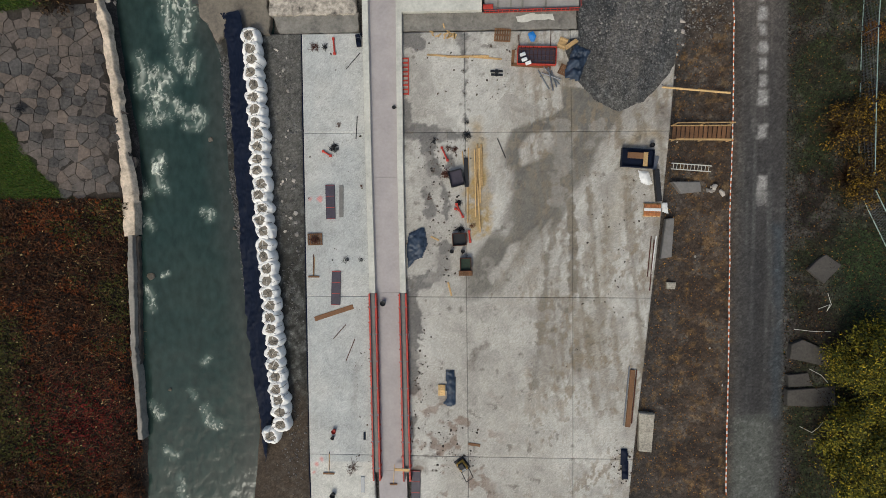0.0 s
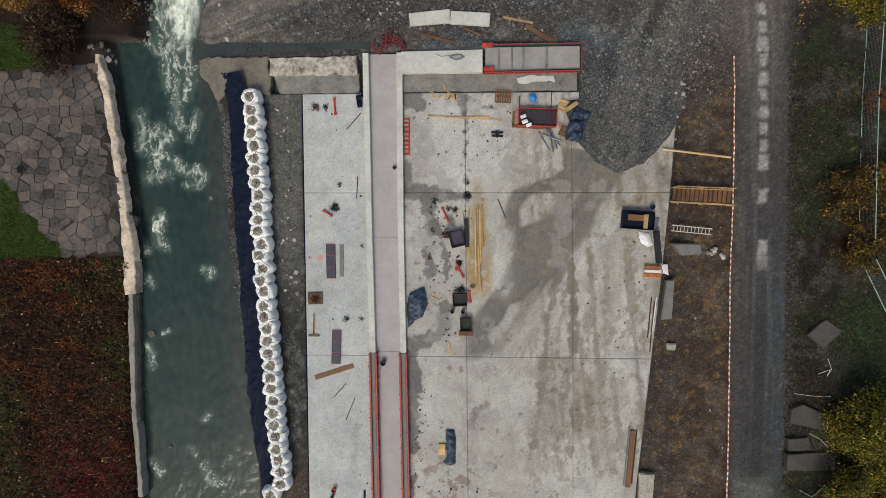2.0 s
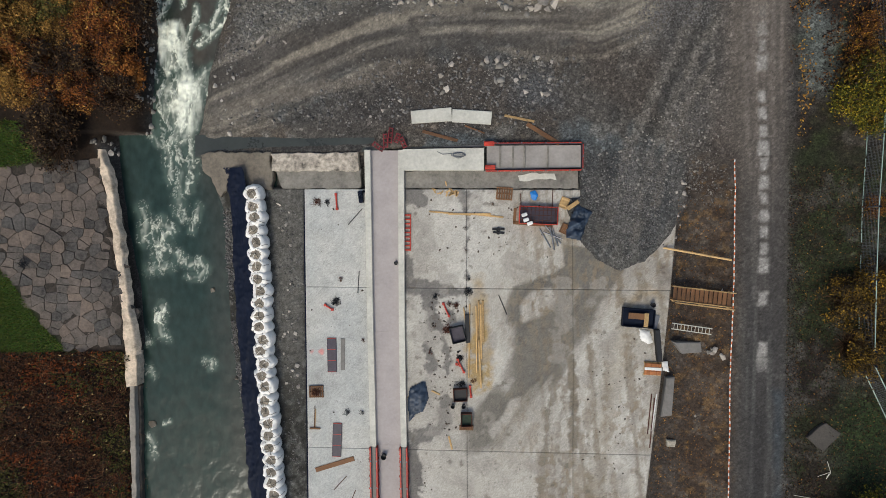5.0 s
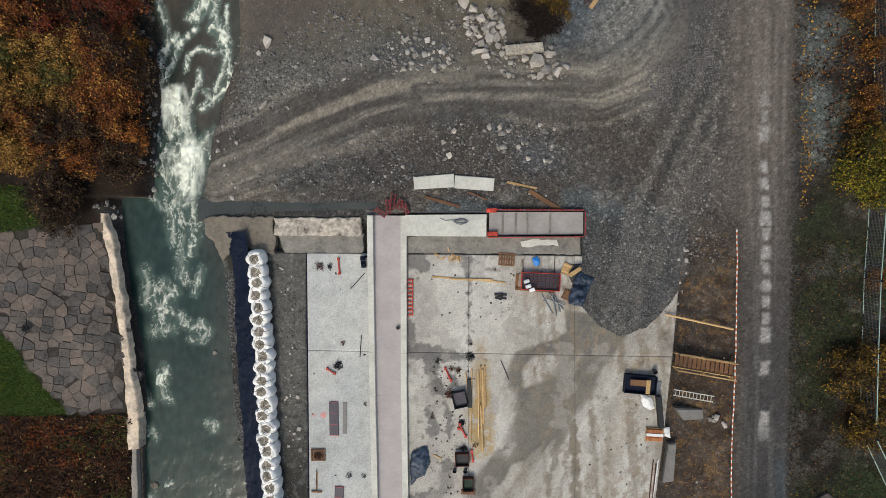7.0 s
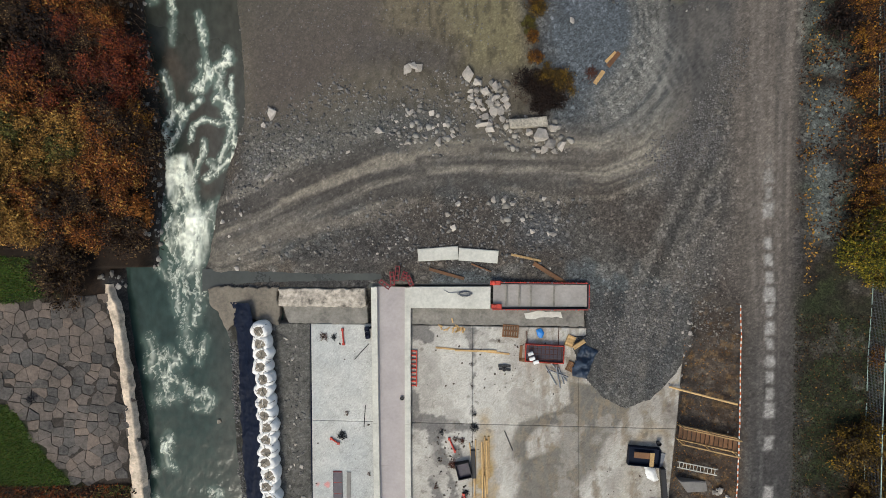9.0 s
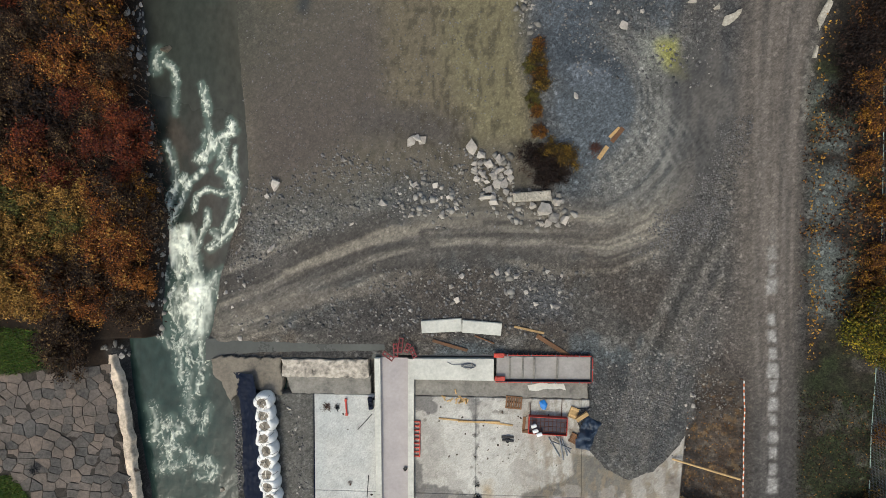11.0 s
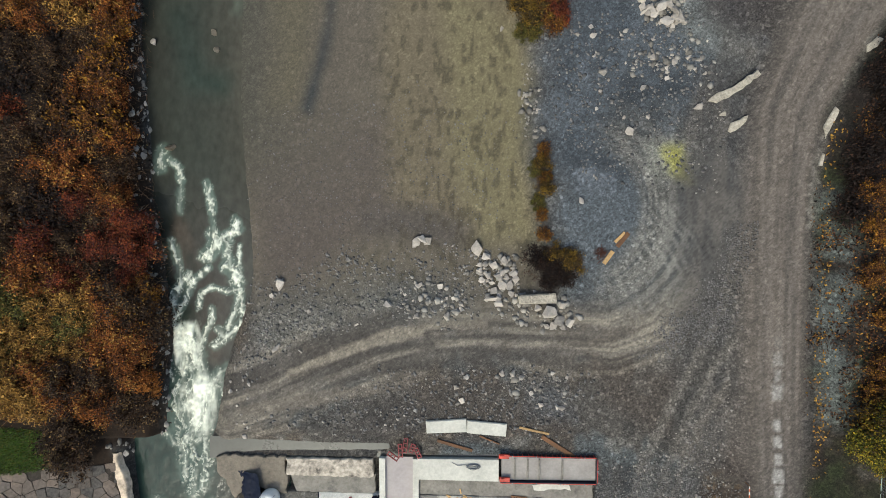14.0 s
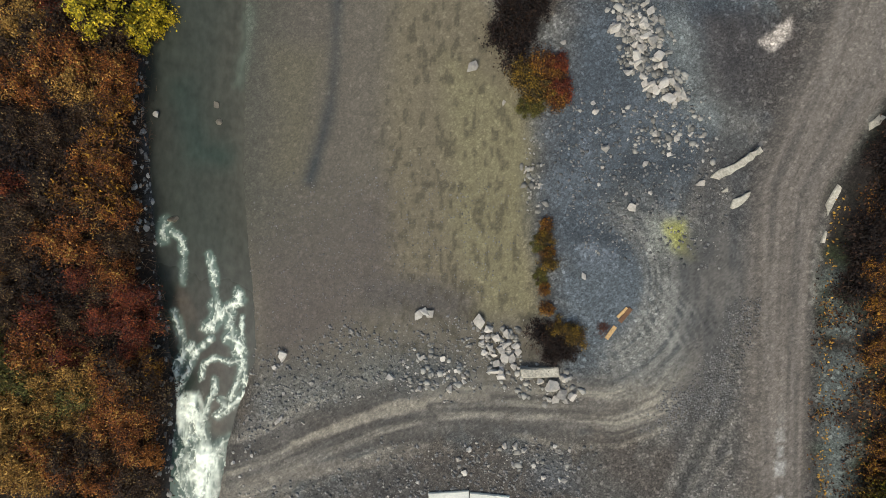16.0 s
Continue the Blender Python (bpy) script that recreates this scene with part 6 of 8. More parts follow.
def compactor(x, y, turn):
    ob = empty("plate_compactor", pose(x, y, 0.006, 0, 0, turn), "yellow and black plate compactor on the concrete", "plate compactor")
    def add(name, mat, *a, label=""):
        bm = bmesh.new()
        box(bm, *a)
        return part(name, bm, mat, ob, label)
    add("base_plate", M_BLACK, -0.4, 0.4, -0.5, 0.5, 0, 0.08, 0.03)
    add("body", material("dull_yellow_paint", C("9a7a34"), grain=0.2, rough=0.5), -0.3, 0.3, -0.35, 0.35, 0.09, 0.4, 0.05)
    add("engine", M_BLACK, -0.2, 0.22, -0.3, 0.1, 0.4, 0.65, 0.05)
    add("tank", M_STEEL, -0.18, 0.18, 0.12, 0.32, 0.4, 0.58, 0.04)
    for s in (-0.3, 0.3):
        bm = bmesh.new()
        tube(bm, (s, 0.3, 0.3), (s, 0.95, 0.8), 0.025, 6)
        part("handle_arm", bm, M_BLACK, ob)
    bm = bmesh.new()
    tube(bm, (-0.3, 0.95, 0.8), (0.3, 0.95, 0.8), 0.025, 6)
    part("handle_bar", bm, M_BLACK, ob)


compactor(*(-0.40, -17.48), -145)

# ---- along the east edge of the apron ----
tb = empty("timber_bundle", pose(0, 0, 0), "long brown timbers lying along the slab edge", "timber bundle")
ED = [(11.72, -10.38), (11.42, -14.51), (12.00, -10.38), (11.69, -14.26), (11.48, -10.10), (11.14, -14.43)]
board("timber", ED[0], ED[1], 0.34, 0.14, 0.006, M_BROWNWOOD, "", "", parent=tb)
board("rail", ED[2], ED[3], 0.08, 0.1, 0.006, M_RUST, "", "", parent=tb)
board("rail", ED[4], ED[5], 0.08, 0.1, 0.006, M_STEEL, "", "", parent=tb)
for k, (p, q) in enumerate(([(12.88, -0.86), (12.65, -3.73)], [(13.23, -0.85), (12.92, -3.52)], [(13.08, -1.13), (12.82, -4.73)])):
    rod("edge_bar", p, q, 0.04, 0.05, M_RUST if k != 1 else M_WHITE, "rusty bar lying along the slab edge" if k != 1 else "white pipe lying along the slab edge", "bar", "edge bars")
for outline, z, lab in (([(13.87, 0.34), (14.41, 0.41), (14.27, -2.33), (13.52, -2.45)], 0.1, "grey concrete block bedded beside the slab"), ([(12.19, -13.46), (13.30, -13.53), (13.11, -16.32), (12.23, -16.25)], 0.05, "pale broken concrete pad beside the slab"),
                        ([(14.22, 2.93), (16.08, 2.93), (16.17, 2.22), (14.82, 2.10)], 0.25, "rounded concrete lump in the trench"), ([(14.02, -4.13), (14.65, -4.13), (14.58, -4.61), (14.03, -4.61)], 0.0, "small concrete lump beside the slab")):
    bm = prism(outline, -0.6, z + 0.12, 0.06)
    tagged(part("concrete_block", bm, M_GREYCON if z > 0.08 else M_OLDCON), lab, "concrete block", "blocks in the trench")


# wooden stair over the trench
def stair():
    a, b = Vector((14.04, 6.33)), Vector((17.48, 6.06))
    n = (b - a).length
    ob = empty("wooden_stair", pose(a.x, a.y, 0.0, 0, 0, math.degrees(math.atan2(b.y - a.y, b.x - a.x))), "yellow brown timber stair across the trench to the road", "stair")
    slope = 1.55 / n
    for y in (-0.5, 0.46):
        bm = bmesh.new()
        vs = box(bm, 0, n, y, y + 0.06, 0.05, 0.3, 0.01)
        for v in vs:
            v.co.z += v.co.x * slope
        part("stringer", bm, M_WOOD, ob)
    for k in range(13):
        x = 0.1 + k * (n - 0.35) / 12
        bm = bmesh.new()
        box(bm, x, x + 0.24, -0.43, 0.45, 0.2 + x * slope, 0.245 + x * slope, 0.006)
        part("tread", bm, M_BROWNWOOD, ob)
    for y in (-0.56, 0.54):
        for x in (0.15, n / 2, n - 0.15):
            bm = bmesh.new()
            box(bm, x - 0.04, x + 0.04, y - 0.02, y + 0.04, x * slope, x * slope + 1.0, 0.006)
            part("post", bm, M_WOOD, ob)
        bm = bmesh.new()
        vs = box(bm, 0.1, n - 0.1, y - 0.03, y + 0.05, 0.98, 1.04, 0.006)
        for v in vs:
            v.co.z += v.co.x * slope
        part("handrail", bm, M_WOOD, ob)


stair()


def ladder():
    a, b = Vector((14.13, 4.03)), Vector((16.70, 3.76))
    n = (b - a).length
    ob = empty("ladder", pose(a.x, a.y, 0.15, 0, -13, math.degrees(math.atan2(b.y - a.y, b.x - a.x))), "grey wooden ladder lying in the trench", "ladder")
    for y in (-0.2, 0.2):
        bm = bmesh.new()
        box(bm, 0, n, y - 0.03, y + 0.03, 0, 0.08, 0.008)
        part("rail", bm, M_CONCRETE, ob)
    for k in range(11):
        bm = bmesh.new()
        tube(bm, (0.15 + k * (n - 0.3) / 10, -0.2, 0.04), (0.15 + k * (n - 0.3) / 10, 0.2, 0.04), 0.022, 6)
        part("rung", bm, M_CONCRETE, ob)


ladder()
p, q = [(13.46, 9.49), (17.54, 8.75)]
bm = bmesh.new()
tube(bm, (*p, 0.1), (*q, 1.45), 0.07, 8)
tagged(part("timber_pole", bm, M_WOOD), "pale timber pole bridging the trench", "timber pole")


# barrier of posts and orange tape along the road
def barrier():
    ob = empty("barrier_tape", pose(0, 0, 0), "orange and white barrier tape on thin posts beside the road", "barrier")
    pts = along([Vector((p[0], p[1])) for p in sorted(FENCE, key=lambda q: -q[1])], 2.0)
    last = None
    for k, (p, _) in enumerate(pts):
        z = ground_z(p.x, p.y)
        bm = bmesh.new()
        tube(bm, (p.x, p.y, z - 0.2), (p.x, p.y, z + 0.62), 0.03, 6)
        part("post", bm, M_BROWNWOOD, ob)
        if last:
            a, b = last, Vector((p.x, p.y, z + 0.6))
            n = 10
            for i in range(n):
                u, v = a.lerp(b, i / n), a.lerp(b, (i + 1) / n)
                u.z, v.z = u.z - 0.25 * (i / n) * (1 - i / n), v.z - 0.25 * ((i + 1) / n) * (1 - (i + 1) / n)
                d = (v - u).normalized()
                s = Vector((-d.y, d.x, 0)) * 0.035
                t = Vector((0, 0, 0.02))
                me = bpy.data.meshes.new("tape")
                me.from_pydata([u - s, u + s, v + s, v - s, u - s - t, u + s - t, v + s - t, v - s - t], [], [(0, 3, 2, 1), (4, 5, 6, 7), (0, 1, 5, 4), (2, 3, 7, 6), (1, 2, 6, 5), (3, 0, 4, 7)])
                me.materials.append(M_ORANGE if i % 2 else M_WHITE)
                new("tape", me).parent = ob
        last = Vector((p.x, p.y, z + 0.6))


barrier()


# wire fence on the east side
def wire_fence(line, label):
    ob = empty("wire_fence", pose(0, 0, 0), label, "wire fence")
    pts = along([Vector(p) for p in line], 4.6)
    M_WIRE = material("pale_green_wire", C("8fa39b"), grain=0.1, rough=0.5, metal=0.2)
    prev = None
    for p, _ in pts:
        z = ground_z(p.x, p.y)
        post = bmesh.new()
        tube(post, (p.x, p.y, z - 0.2), (p.x, p.y, z + 1.65), 0.04, 8)
        ob_post = part("post", post, M_STEEL, ob)
        cap = bmesh.new()
        tube(cap, (p.x, p.y, z + 1.65), (p.x, p.y, z + 1.75), 0.07, 8)
        part("cap", cap, M_TARP, ob_post, "dark blue cap")
        if prev:
            for h in (0.05, 1.6):
                bm = bmesh.new()
                tube(bm, prev + Vector((0, 0, h)), Vector((p.x, p.y, z + h)), 0.03, 6)
                part("rail", bm, M_WIRE, ob)
            bm = bmesh.new()
            for k in range(1, 12):
                tube(bm, prev + Vector((0, 0, 0.05 + k * 0.13)), Vector((p.x, p.y, z + 0.05 + k * 0.13)), 0.006, 3)
            for k in range(1, 24):
                c = prev.lerp(Vector((p.x, p.y, z)), k / 24)
                tube(bm, c + Vector((0, 0, 0.05)), c + Vector((0, 0, 1.6)), 0.006, 3)
            part("mesh", bm, M_STEEL, ob)
        prev = Vector((p.x, p.y, z))


wire_fence([(25.60, 35.30), (25.76, 24.49), (25.73, 17.88)] + [(25.56, 14.57), (25.65, 8.01), (25.75, 2.29)], "green wire mesh fence among the bushes")
wire_fence([(25.76, 2.18), (27.15, -0.73), (28.48, -3.87)], "green wire mesh fence turning away from the road")

# ---- north of the cross wall ----
for outline in ([(-4.23, 18.94), (-1.39, 19.19), (-1.34, 18.25), (-4.15, 18.08)], [(-1.31, 19.07), (1.45, 18.89), (1.37, 18.00), (-1.34, 18.18)]):
    tagged(part("concrete_block", prism(outline, 0.0, 0.42, 0.04), M_CONCRETE), "pale concrete block lying on the gravel", "concrete block", "two long blocks")
for pts, w, mat, lab in (([(2.31, 18.64), (4.39, 18.21)], 0.16, M_WOOD, "yellow timber lath on the gravel"), ([(3.88, 18.04), (6.13, 16.66)], 0.3, M_BROWNWOOD, "weathered plank leaning on the gravel"),
                         ([(-3.41, 17.55), (-0.94, 16.89)], 0.22, M_BROWNWOOD, "grey brown plank on the gravel"), ([(-0.44, 17.94), (0.95, 17.41)], 0.1, M_BROWNWOOD, "thin grey lath on the gravel"),
                         ([(8.56, 31.37), (9.29, 32.29)], 0.3, M_BROWNWOOD, "rust brown timber in the yard"), ([(8.41, 31.67), (9.06, 32.32)], 0.2, M_WOOD, "orange timber in the yard"), ([(7.69, 30.21), (8.27, 31.06)], 0.28, M_WOOD, "orange timber in the yard")):
    a, b = pts
    zz = max(ground_z(*a), ground_z(*b), ground_z((a[0] + b[0]) / 2, (a[1] + b[1]) / 2))
    board("plank", a, b, w, 0.08, zz + 0.0, mat, lab, "plank")


def bracket(x, y, turn, length):
    """A red clamp frame lying at the channel end."""
    ob = empty("clamp_frame", pose(x, y, 0.44, 0, 0, turn), "dark red steel clamp frame lying at the channel end", "clamp frame", "clamp frames")
    for s in (-0.13, 0.13):
        bm = bmesh.new()
        box(bm, s - 0.035, s + 0.035, -length / 2, length / 2, 0, 0.12, 0.01)
        part("side_bar", bm, M_DARKRED, ob)
    for k in range(4):
        bm = bmesh.new()
        yy = -length / 2 + 0.06 + k * (length - 0.12) / 3
        box(bm, -0.095, 0.095, yy - 0.04, yy + 0.04, 0.02, 0.1, 0.008)
        part("rung", bm, M_DARKRED, ob)


for (x, y), turn, length in zip([(-5.98, 16.86), (-5.63, 17.23), (-4.75, 16.73), (-6.50, 16.44), (-5.15, 17.04)], (4, -6, 25, 55, -20), (1.0, 1.1, 0.8, 0.9, 0.7)):
    bracket(x, y, turn, length)


def hose_coil(x, y, z, seed):
    """A flattened coil of hose with a loose end."""
    r = random.Random(seed)
    bm = bmesh.new()
    ring = []
    for k in range(46):
        a = k * 0.42
        ring.append((x + (0.42 + 0.09 * math.sin(a * 0.37) + r.uniform(-0.03, 0.03)) * math.cos(a), y + (0.17 + 0.05 * math.cos(a * 0.6)) * math.sin(a), z + 0.03 + 0.002 * k))
    ring += [(x - 0.6, y + 0.1, z + 0.03), (x - 1.1, y + 0.05, z + 0.03), (x - 1.5, y + 0.25, z + 0.03)]
    for u, v in zip(ring[:-1], ring[1:]):
        tube(bm, u, v, 0.022, 5)
    return tagged(part("hose_coil", bm, M_STEEL), "grey hose coiled on the white cross wall", "hose")


hose_coil(*(-0.86, 15.86), 0.46, 4)
tangle("scrap_heap", *(7.53, 30.89), 0.7, M_RUST, "reddish brown branches and scrap in the yard", "scrap heap", 14, 40, ground_z(*(7.53, 30.89)) - 0.02)
bm = prism([(2.04, 27.91), (4.59, 28.13), (4.72, 27.43), (2.12, 27.32)], 0.0, 0.75, 0.06)
tagged(part("concrete_beam", bm, M_OLDCON), "buff broken concrete beam in the rock pile", "concrete beam")
for pts in ([(21.65, 38.51), (21.95, 39.10), (22.22, 39.61), (22.58, 40.42), (22.25, 40.64), (21.91, 40.20), (21.59, 39.35)], [(24.16, 44.64), (24.78, 45.07), (25.21, 44.93), (24.81, 44.42), (24.11, 44.06)], [(14.21, 41.01), (14.59, 41.49), (15.74, 41.86), (17.33, 43.03), (17.59, 42.81), (16.18, 41.64), (14.86, 40.93)], [(15.53, 39.13), (15.74, 39.57), (16.88, 40.13), (16.61, 39.51), (15.76, 38.91)], [(14.92, 40.16), (15.35, 40.38), (15.43, 40.09), (15.07, 40.01)], [(21.32, 36.88), (21.50, 37.62), (21.72, 37.55), (21.53, 36.81)]):
    x, y = pts[0]
    zz = ground_z(x, y)
    tagged(part("kerb_stone", worn(pts, zz - 0.4, zz + 0.12, 0.06, 0.04), M_OLDCON), "pale worn concrete kerb piece beside the track", "kerb stone", "kerb pieces")
for pts, t in (([(22.57, -3.06), (23.71, -2.00), (24.75, -2.75), (23.62, -4.00)], 8), ([(21.60, -8.07), (22.33, -7.76), (24.41, -8.61), (24.22, -9.57), (21.55, -9.02)], -6), ([(21.42, -11.13), (24.55, -10.86), (24.59, -12.24), (21.41, -12.21)], 3), ([(21.51, -10.17), (22.76, -9.96), (23.15, -10.88), (21.53, -10.98)], 5)):
    x, y = pts[0]
    zz = ground_z(sum(p[0] for p in pts) / len(pts), sum(p[1] for p in pts) / len(pts))
    tagged(part("broken_slab", worn(pts, zz - 0.3, zz + 0.2, 0.035, 0.03, 0.5), material("dark_slab", C("44403b"), grain=0.35, stain=0.4, bump=0.5)), "dark grey broken concrete slab in the scrub", "concrete slab", "broken slabs")
for pts in ([(23.88, -4.61), (24.12, -5.36), (23.84, -5.82), (24.05, -5.36), (23.33, -5.67)], [(21.91, -7.08), (22.93, -7.18), (24.10, -7.17)], [(22.37, -13.66), (23.12, -14.04), (23.48, -13.72), (23.90, -13.14)], [(22.86, -9.72), (23.56, -10.09), (23.98, -10.58)]):
    bm = bmesh.new()
    for a, b in zip(pts[:-1], pts[1:]):
        tube(bm, (*a, ground_z(*a) + 0.12), (*b, ground_z(*b) + 0.12), 0.018, 5)
    tagged(part("white_hose", bm, M_CONCRETE), "thin white pipe lying in the scrub", "pipe", "white pipes")

p = (-31.51, 8.05)
tangle("burnt_branches", p[0], p[1], 0.55, M_BLACK, "black burnt branches on the stone paving", "burnt heap", 77, 40, ground_z(*p) + 0.2)
bm = bmesh.new()
box(bm, -0.16, 0.16, -0.42, 0.42, 0, 0.3, 0.03)
tagged(part("tool_case", bm, M_TARP), "dark blue plastic tool case on the concrete", "tool case").matrix_world = pose(*(-7.79, 12.94), 0.006, 0, 0, 8)

# ---- rocks ----
def rock_mesh(seed, sharp=0.3):
    r = random.Random(seed)
    bm = bmesh.new()
    for _ in range(11):
        d = Vector((r.gauss(0, 1), r.gauss(0, 1), r.gauss(0, 0.8))).normalized() * r.uniform(0.4, 0.62)
        bm.verts.new((d.x, d.y, d.z * 0.75))
    hull = bmesh.ops.convex_hull(bm, input=list(bm.verts))
    bmesh.ops.delete(bm, geom=[v for v in bm.verts if not v.link_faces], context="VERTS")
    bmesh.ops.bevel(bm, geom=list(bm.edges), offset=0.012, segments=1, affect="EDGES")
    me = bpy.data.meshes.new("rock")
    bm.to_mesh(me)
    bm.free()
    me.materials.append(M_ROCK)
    return me


ROCKS = [rock_mesh(k) for k in range(14)]
rr = random.Random(21)


def rock(x, y, size, label, group, sink=0.3):
    ob = new("rock", rr.choice(ROCKS))
    s = size * 1.0
    ob.matrix_world = pose(x, y, ground_z(x, y) + s * 0.36 * (1 - sink) - 0.03, rr.uniform(-15, 15), rr.uniform(-15, 15), rr.uniform(0, 360)) @ Matrix.Diagonal((s * rr.uniform(0.85, 1.3), s * rr.uniform(0.7, 1.0), s * rr.uniform(0.75, 1.1), 1))
    return tagged(ob, label, "rock", group)


def scatter(pts, n, lo, hi, label, group, sink=0.3, power=2.0):
    xs, ys = [p[0] for p in pts], [p[1] for p in pts]
    made = 0
    for _ in range(n * 30):
        x, y = rr.uniform(min(xs), max(xs)), rr.uniform(min(ys), max(ys))
        if inside(np.array([x]), np.array([y]), pts)[0] > 0:
            rock(x, y, lo + (hi - lo) * rr.random() ** power, label, group, sink)
            made += 1
            if made == n:
                break


PALE_ROCK = "pale grey angular quarry rock on the gravel"
for (x, y), s in zip([(-0.85, 31.10), (-0.15, 30.64), (0.36, 29.95), (1.13, 30.27), (1.07, 29.49), (0.06, 29.25), (0.76, 29.10), (1.73, 29.38), (-0.40, 28.85), (1.47, 28.60), (0.39, 28.20), (0.93, 28.60), (1.93, 29.00), (0.24, 27.54), (-0.22, 30.02), (0.63, 27.62), (1.55, 28.02), (0.79, 27.23), (-0.60, 29.55), (4.20, 26.81), (4.87, 26.20), (5.64, 26.13), (4.49, 25.92), (3.99, 25.91), (5.04, 27.29), (5.15, 25.74), (3.43, 27.07)],
                     (0.85, 0.7, 0.65, 0.75, 0.7, 0.6, 0.7, 0.7, 0.5, 0.7, 0.6, 0.65, 0.6, 0.7, 0.5, 0.7, 0.6, 0.7, 0.5, 1.2, 0.8, 0.9, 0.6, 0.5, 0.6, 0.5, 0.7)):
    rock(x, y, s, PALE_ROCK, "rock pile by the river bed", 0.1)
scatter([(-0.88, 30.33), (0.75, 30.15), (2.31, 29.20), (2.14, 27.64), (0.41, 26.84), (-0.58, 28.39)], 26, 0.2, 0.5, PALE_ROCK, "rock pile by the river bed", 0.2, 1.2)
scatter([(7.62, 52.70), (10.53, 52.68), (10.77, 50.32), (11.55, 47.77), (12.52, 45.58), (12.18, 44.66), (10.13, 46.68), (8.47, 47.05), (8.97, 49.24), (7.66, 50.70)], 80, 0.3, 0.9, "buff and grey rock in a long pile", "long rock pile", 0.1, 1.8)
scatter([(10.52, 45.58), (15.25, 45.21), (14.26, 41.91), (9.48, 42.99)], 12, 0.2, 0.5, "grey rock scattered in the yard", "yard rocks", 0.3)
scatter([(4.61, 47.05), (10.51, 45.94), (13.94, 40.43), (10.31, 38.91), (4.71, 41.49)], 16, 0.2, 0.55, "grey rock scattered in the yard", "yard rocks", 0.3, 2.5)
scatter([(1.96, 43.46), (3.09, 44.22), (3.36, 38.88), (2.41, 38.87)], 14, 0.2, 0.5, "blue grey stone at the edge of the silt", "stones at the silt edge", 0.3)
scatter([(-6.67, 29.09), (-1.18, 29.55), (-0.75, 26.43), (-6.25, 25.95)], 14, 0.2, 0.5, "blue grey stone on the gravel", "stones on the gravel", 0.3)
scatter([(-15.84, 28.20), (-8.65, 29.07), (-6.65, 26.34), (-14.23, 22.64), (-16.67, 22.19)], 10, 0.2, 0.42, "grey stone on the gravel", "stones on the gravel", 0.3)
scatter([(-2.67, 22.85), (5.92, 22.61), (6.36, 19.87), (-2.25, 20.48)], 14, 0.25, 0.6, "dark grey stone on the gravel", "dark stones on the gravel", 0.35)
scatter([(-18.29, 22.56), (-16.66, 22.59), (-16.68, 17.34), (-18.31, 17.30)], 12, 0.2, 0.45, "grey stone along the water's edge", "stones along the water", 0.25)
scatter([(-8.60, 19.54), (-4.63, 21.22), (-4.60, 18.83), (-8.59, 18.34)], 5, 0.2, 0.4, "grey stone on the gravel", "stones on the gravel", 0.3)
scatter([(-26.81, 16.48), (-23.18, 17.79), (-22.97, 15.38), (-25.79, 15.03)], 12, 0.25, 0.6, "grey boulder at the foot of the bank", "boulders at the wall end", 0.2)
for (x, y), s in zip([(-14.67, 28.41), (-15.23, 27.61), (-14.87, 23.93), (-5.01, 31.46), (-4.26, 31.59), (-9.79, 30.16), (-6.95, 27.12), (-4.88, 26.36), (-1.86, 27.19), (-2.79, 26.39)] + [(-1.62, 48.49), (-4.60, 31.66), (0.67, 46.13), (7.33, 42.92), (9.19, 39.01), (7.81, 50.63), (4.52, 49.90), (13.62, 40.67), (6.13, 34.40)], (0.7, 0.45, 0.65, 0.75, 0.7, 0.5, 0.6, 0.5, 0.5, 0.6, 0.95, 0.7, 0.35, 0.6, 0.65, 0.9, 0.5, 0.5, 0.5)):
    rock(x, y, s, "large pale boulder on the ground", "single boulders", 0.15)
for (x, y), s in zip([(-24.70, 37.26), (-24.28, 41.05), (-24.65, 44.13), (-25.11, 45.98), (-24.89, 31.21), (-24.42, 49.70), (-24.97, 47.55), (-24.92, 35.85), (-24.59, 42.71), (-24.31, 38.66), (-23.66, 45.32), (-24.64, 50.87)] + [(-24.94, 31.10), (-24.82, 41.83), (-24.81, 31.71), (-24.26, 37.29)], (0.6, 0.5, 0.55, 0.8, 0.95, 0.5, 0.7, 0.5, 0.5, 0.35, 0.5, 0.4, 0.8, 0.5, 0.6, 0.6)):
    ob = rock(x, y, s, "pale boulder at the foot of the scrub bank", "boulders along the river bank", 0.1)
    ob.location.z = max(ob.location.z, 0.05)
for (x, y), s in zip([(-22.57, 37.96), (-19.37, 46.01), (-19.18, 44.83)] + [(-23.41, -3.91), (-18.80, 6.15), (-22.22, -12.35), (-17.10, -0.35)], (0.7, 0.5, 0.55, 0.7, 0.4, 0.35, 0.35)):
    ob = rock(x, y, s, "wet brown boulder standing in the river", "boulders in the river", 0.1)
    ob.location.z = -0.3 if y < 20 else -0.12
    ob.material_slots[0].link = "OBJECT"
    ob.material_slots[0].material = M_WETROCK
scatter([(14.24, 14.65), (15.18, 14.26), (15.05, 10.89), (14.14, 9.78)], 8, 0.2, 0.4, "grey stone at the trench edge", "stones by the trench", 0.3)
scatter([(14.30, 8.35), (17.52, 8.32), (17.75, -11.92), (14.65, -11.56)], 8, 0.15, 0.28, "small grey stone in the trench", "stones by the trench", 0.3)
scatter([(-13.90, 12.37), (-12.87, 12.36), (-12.20, -0.96), (-13.45, -0.96)], 24, 0.15, 0.42, "pale stone behind the bags", "stones behind the bags", 0.3, 2.5)
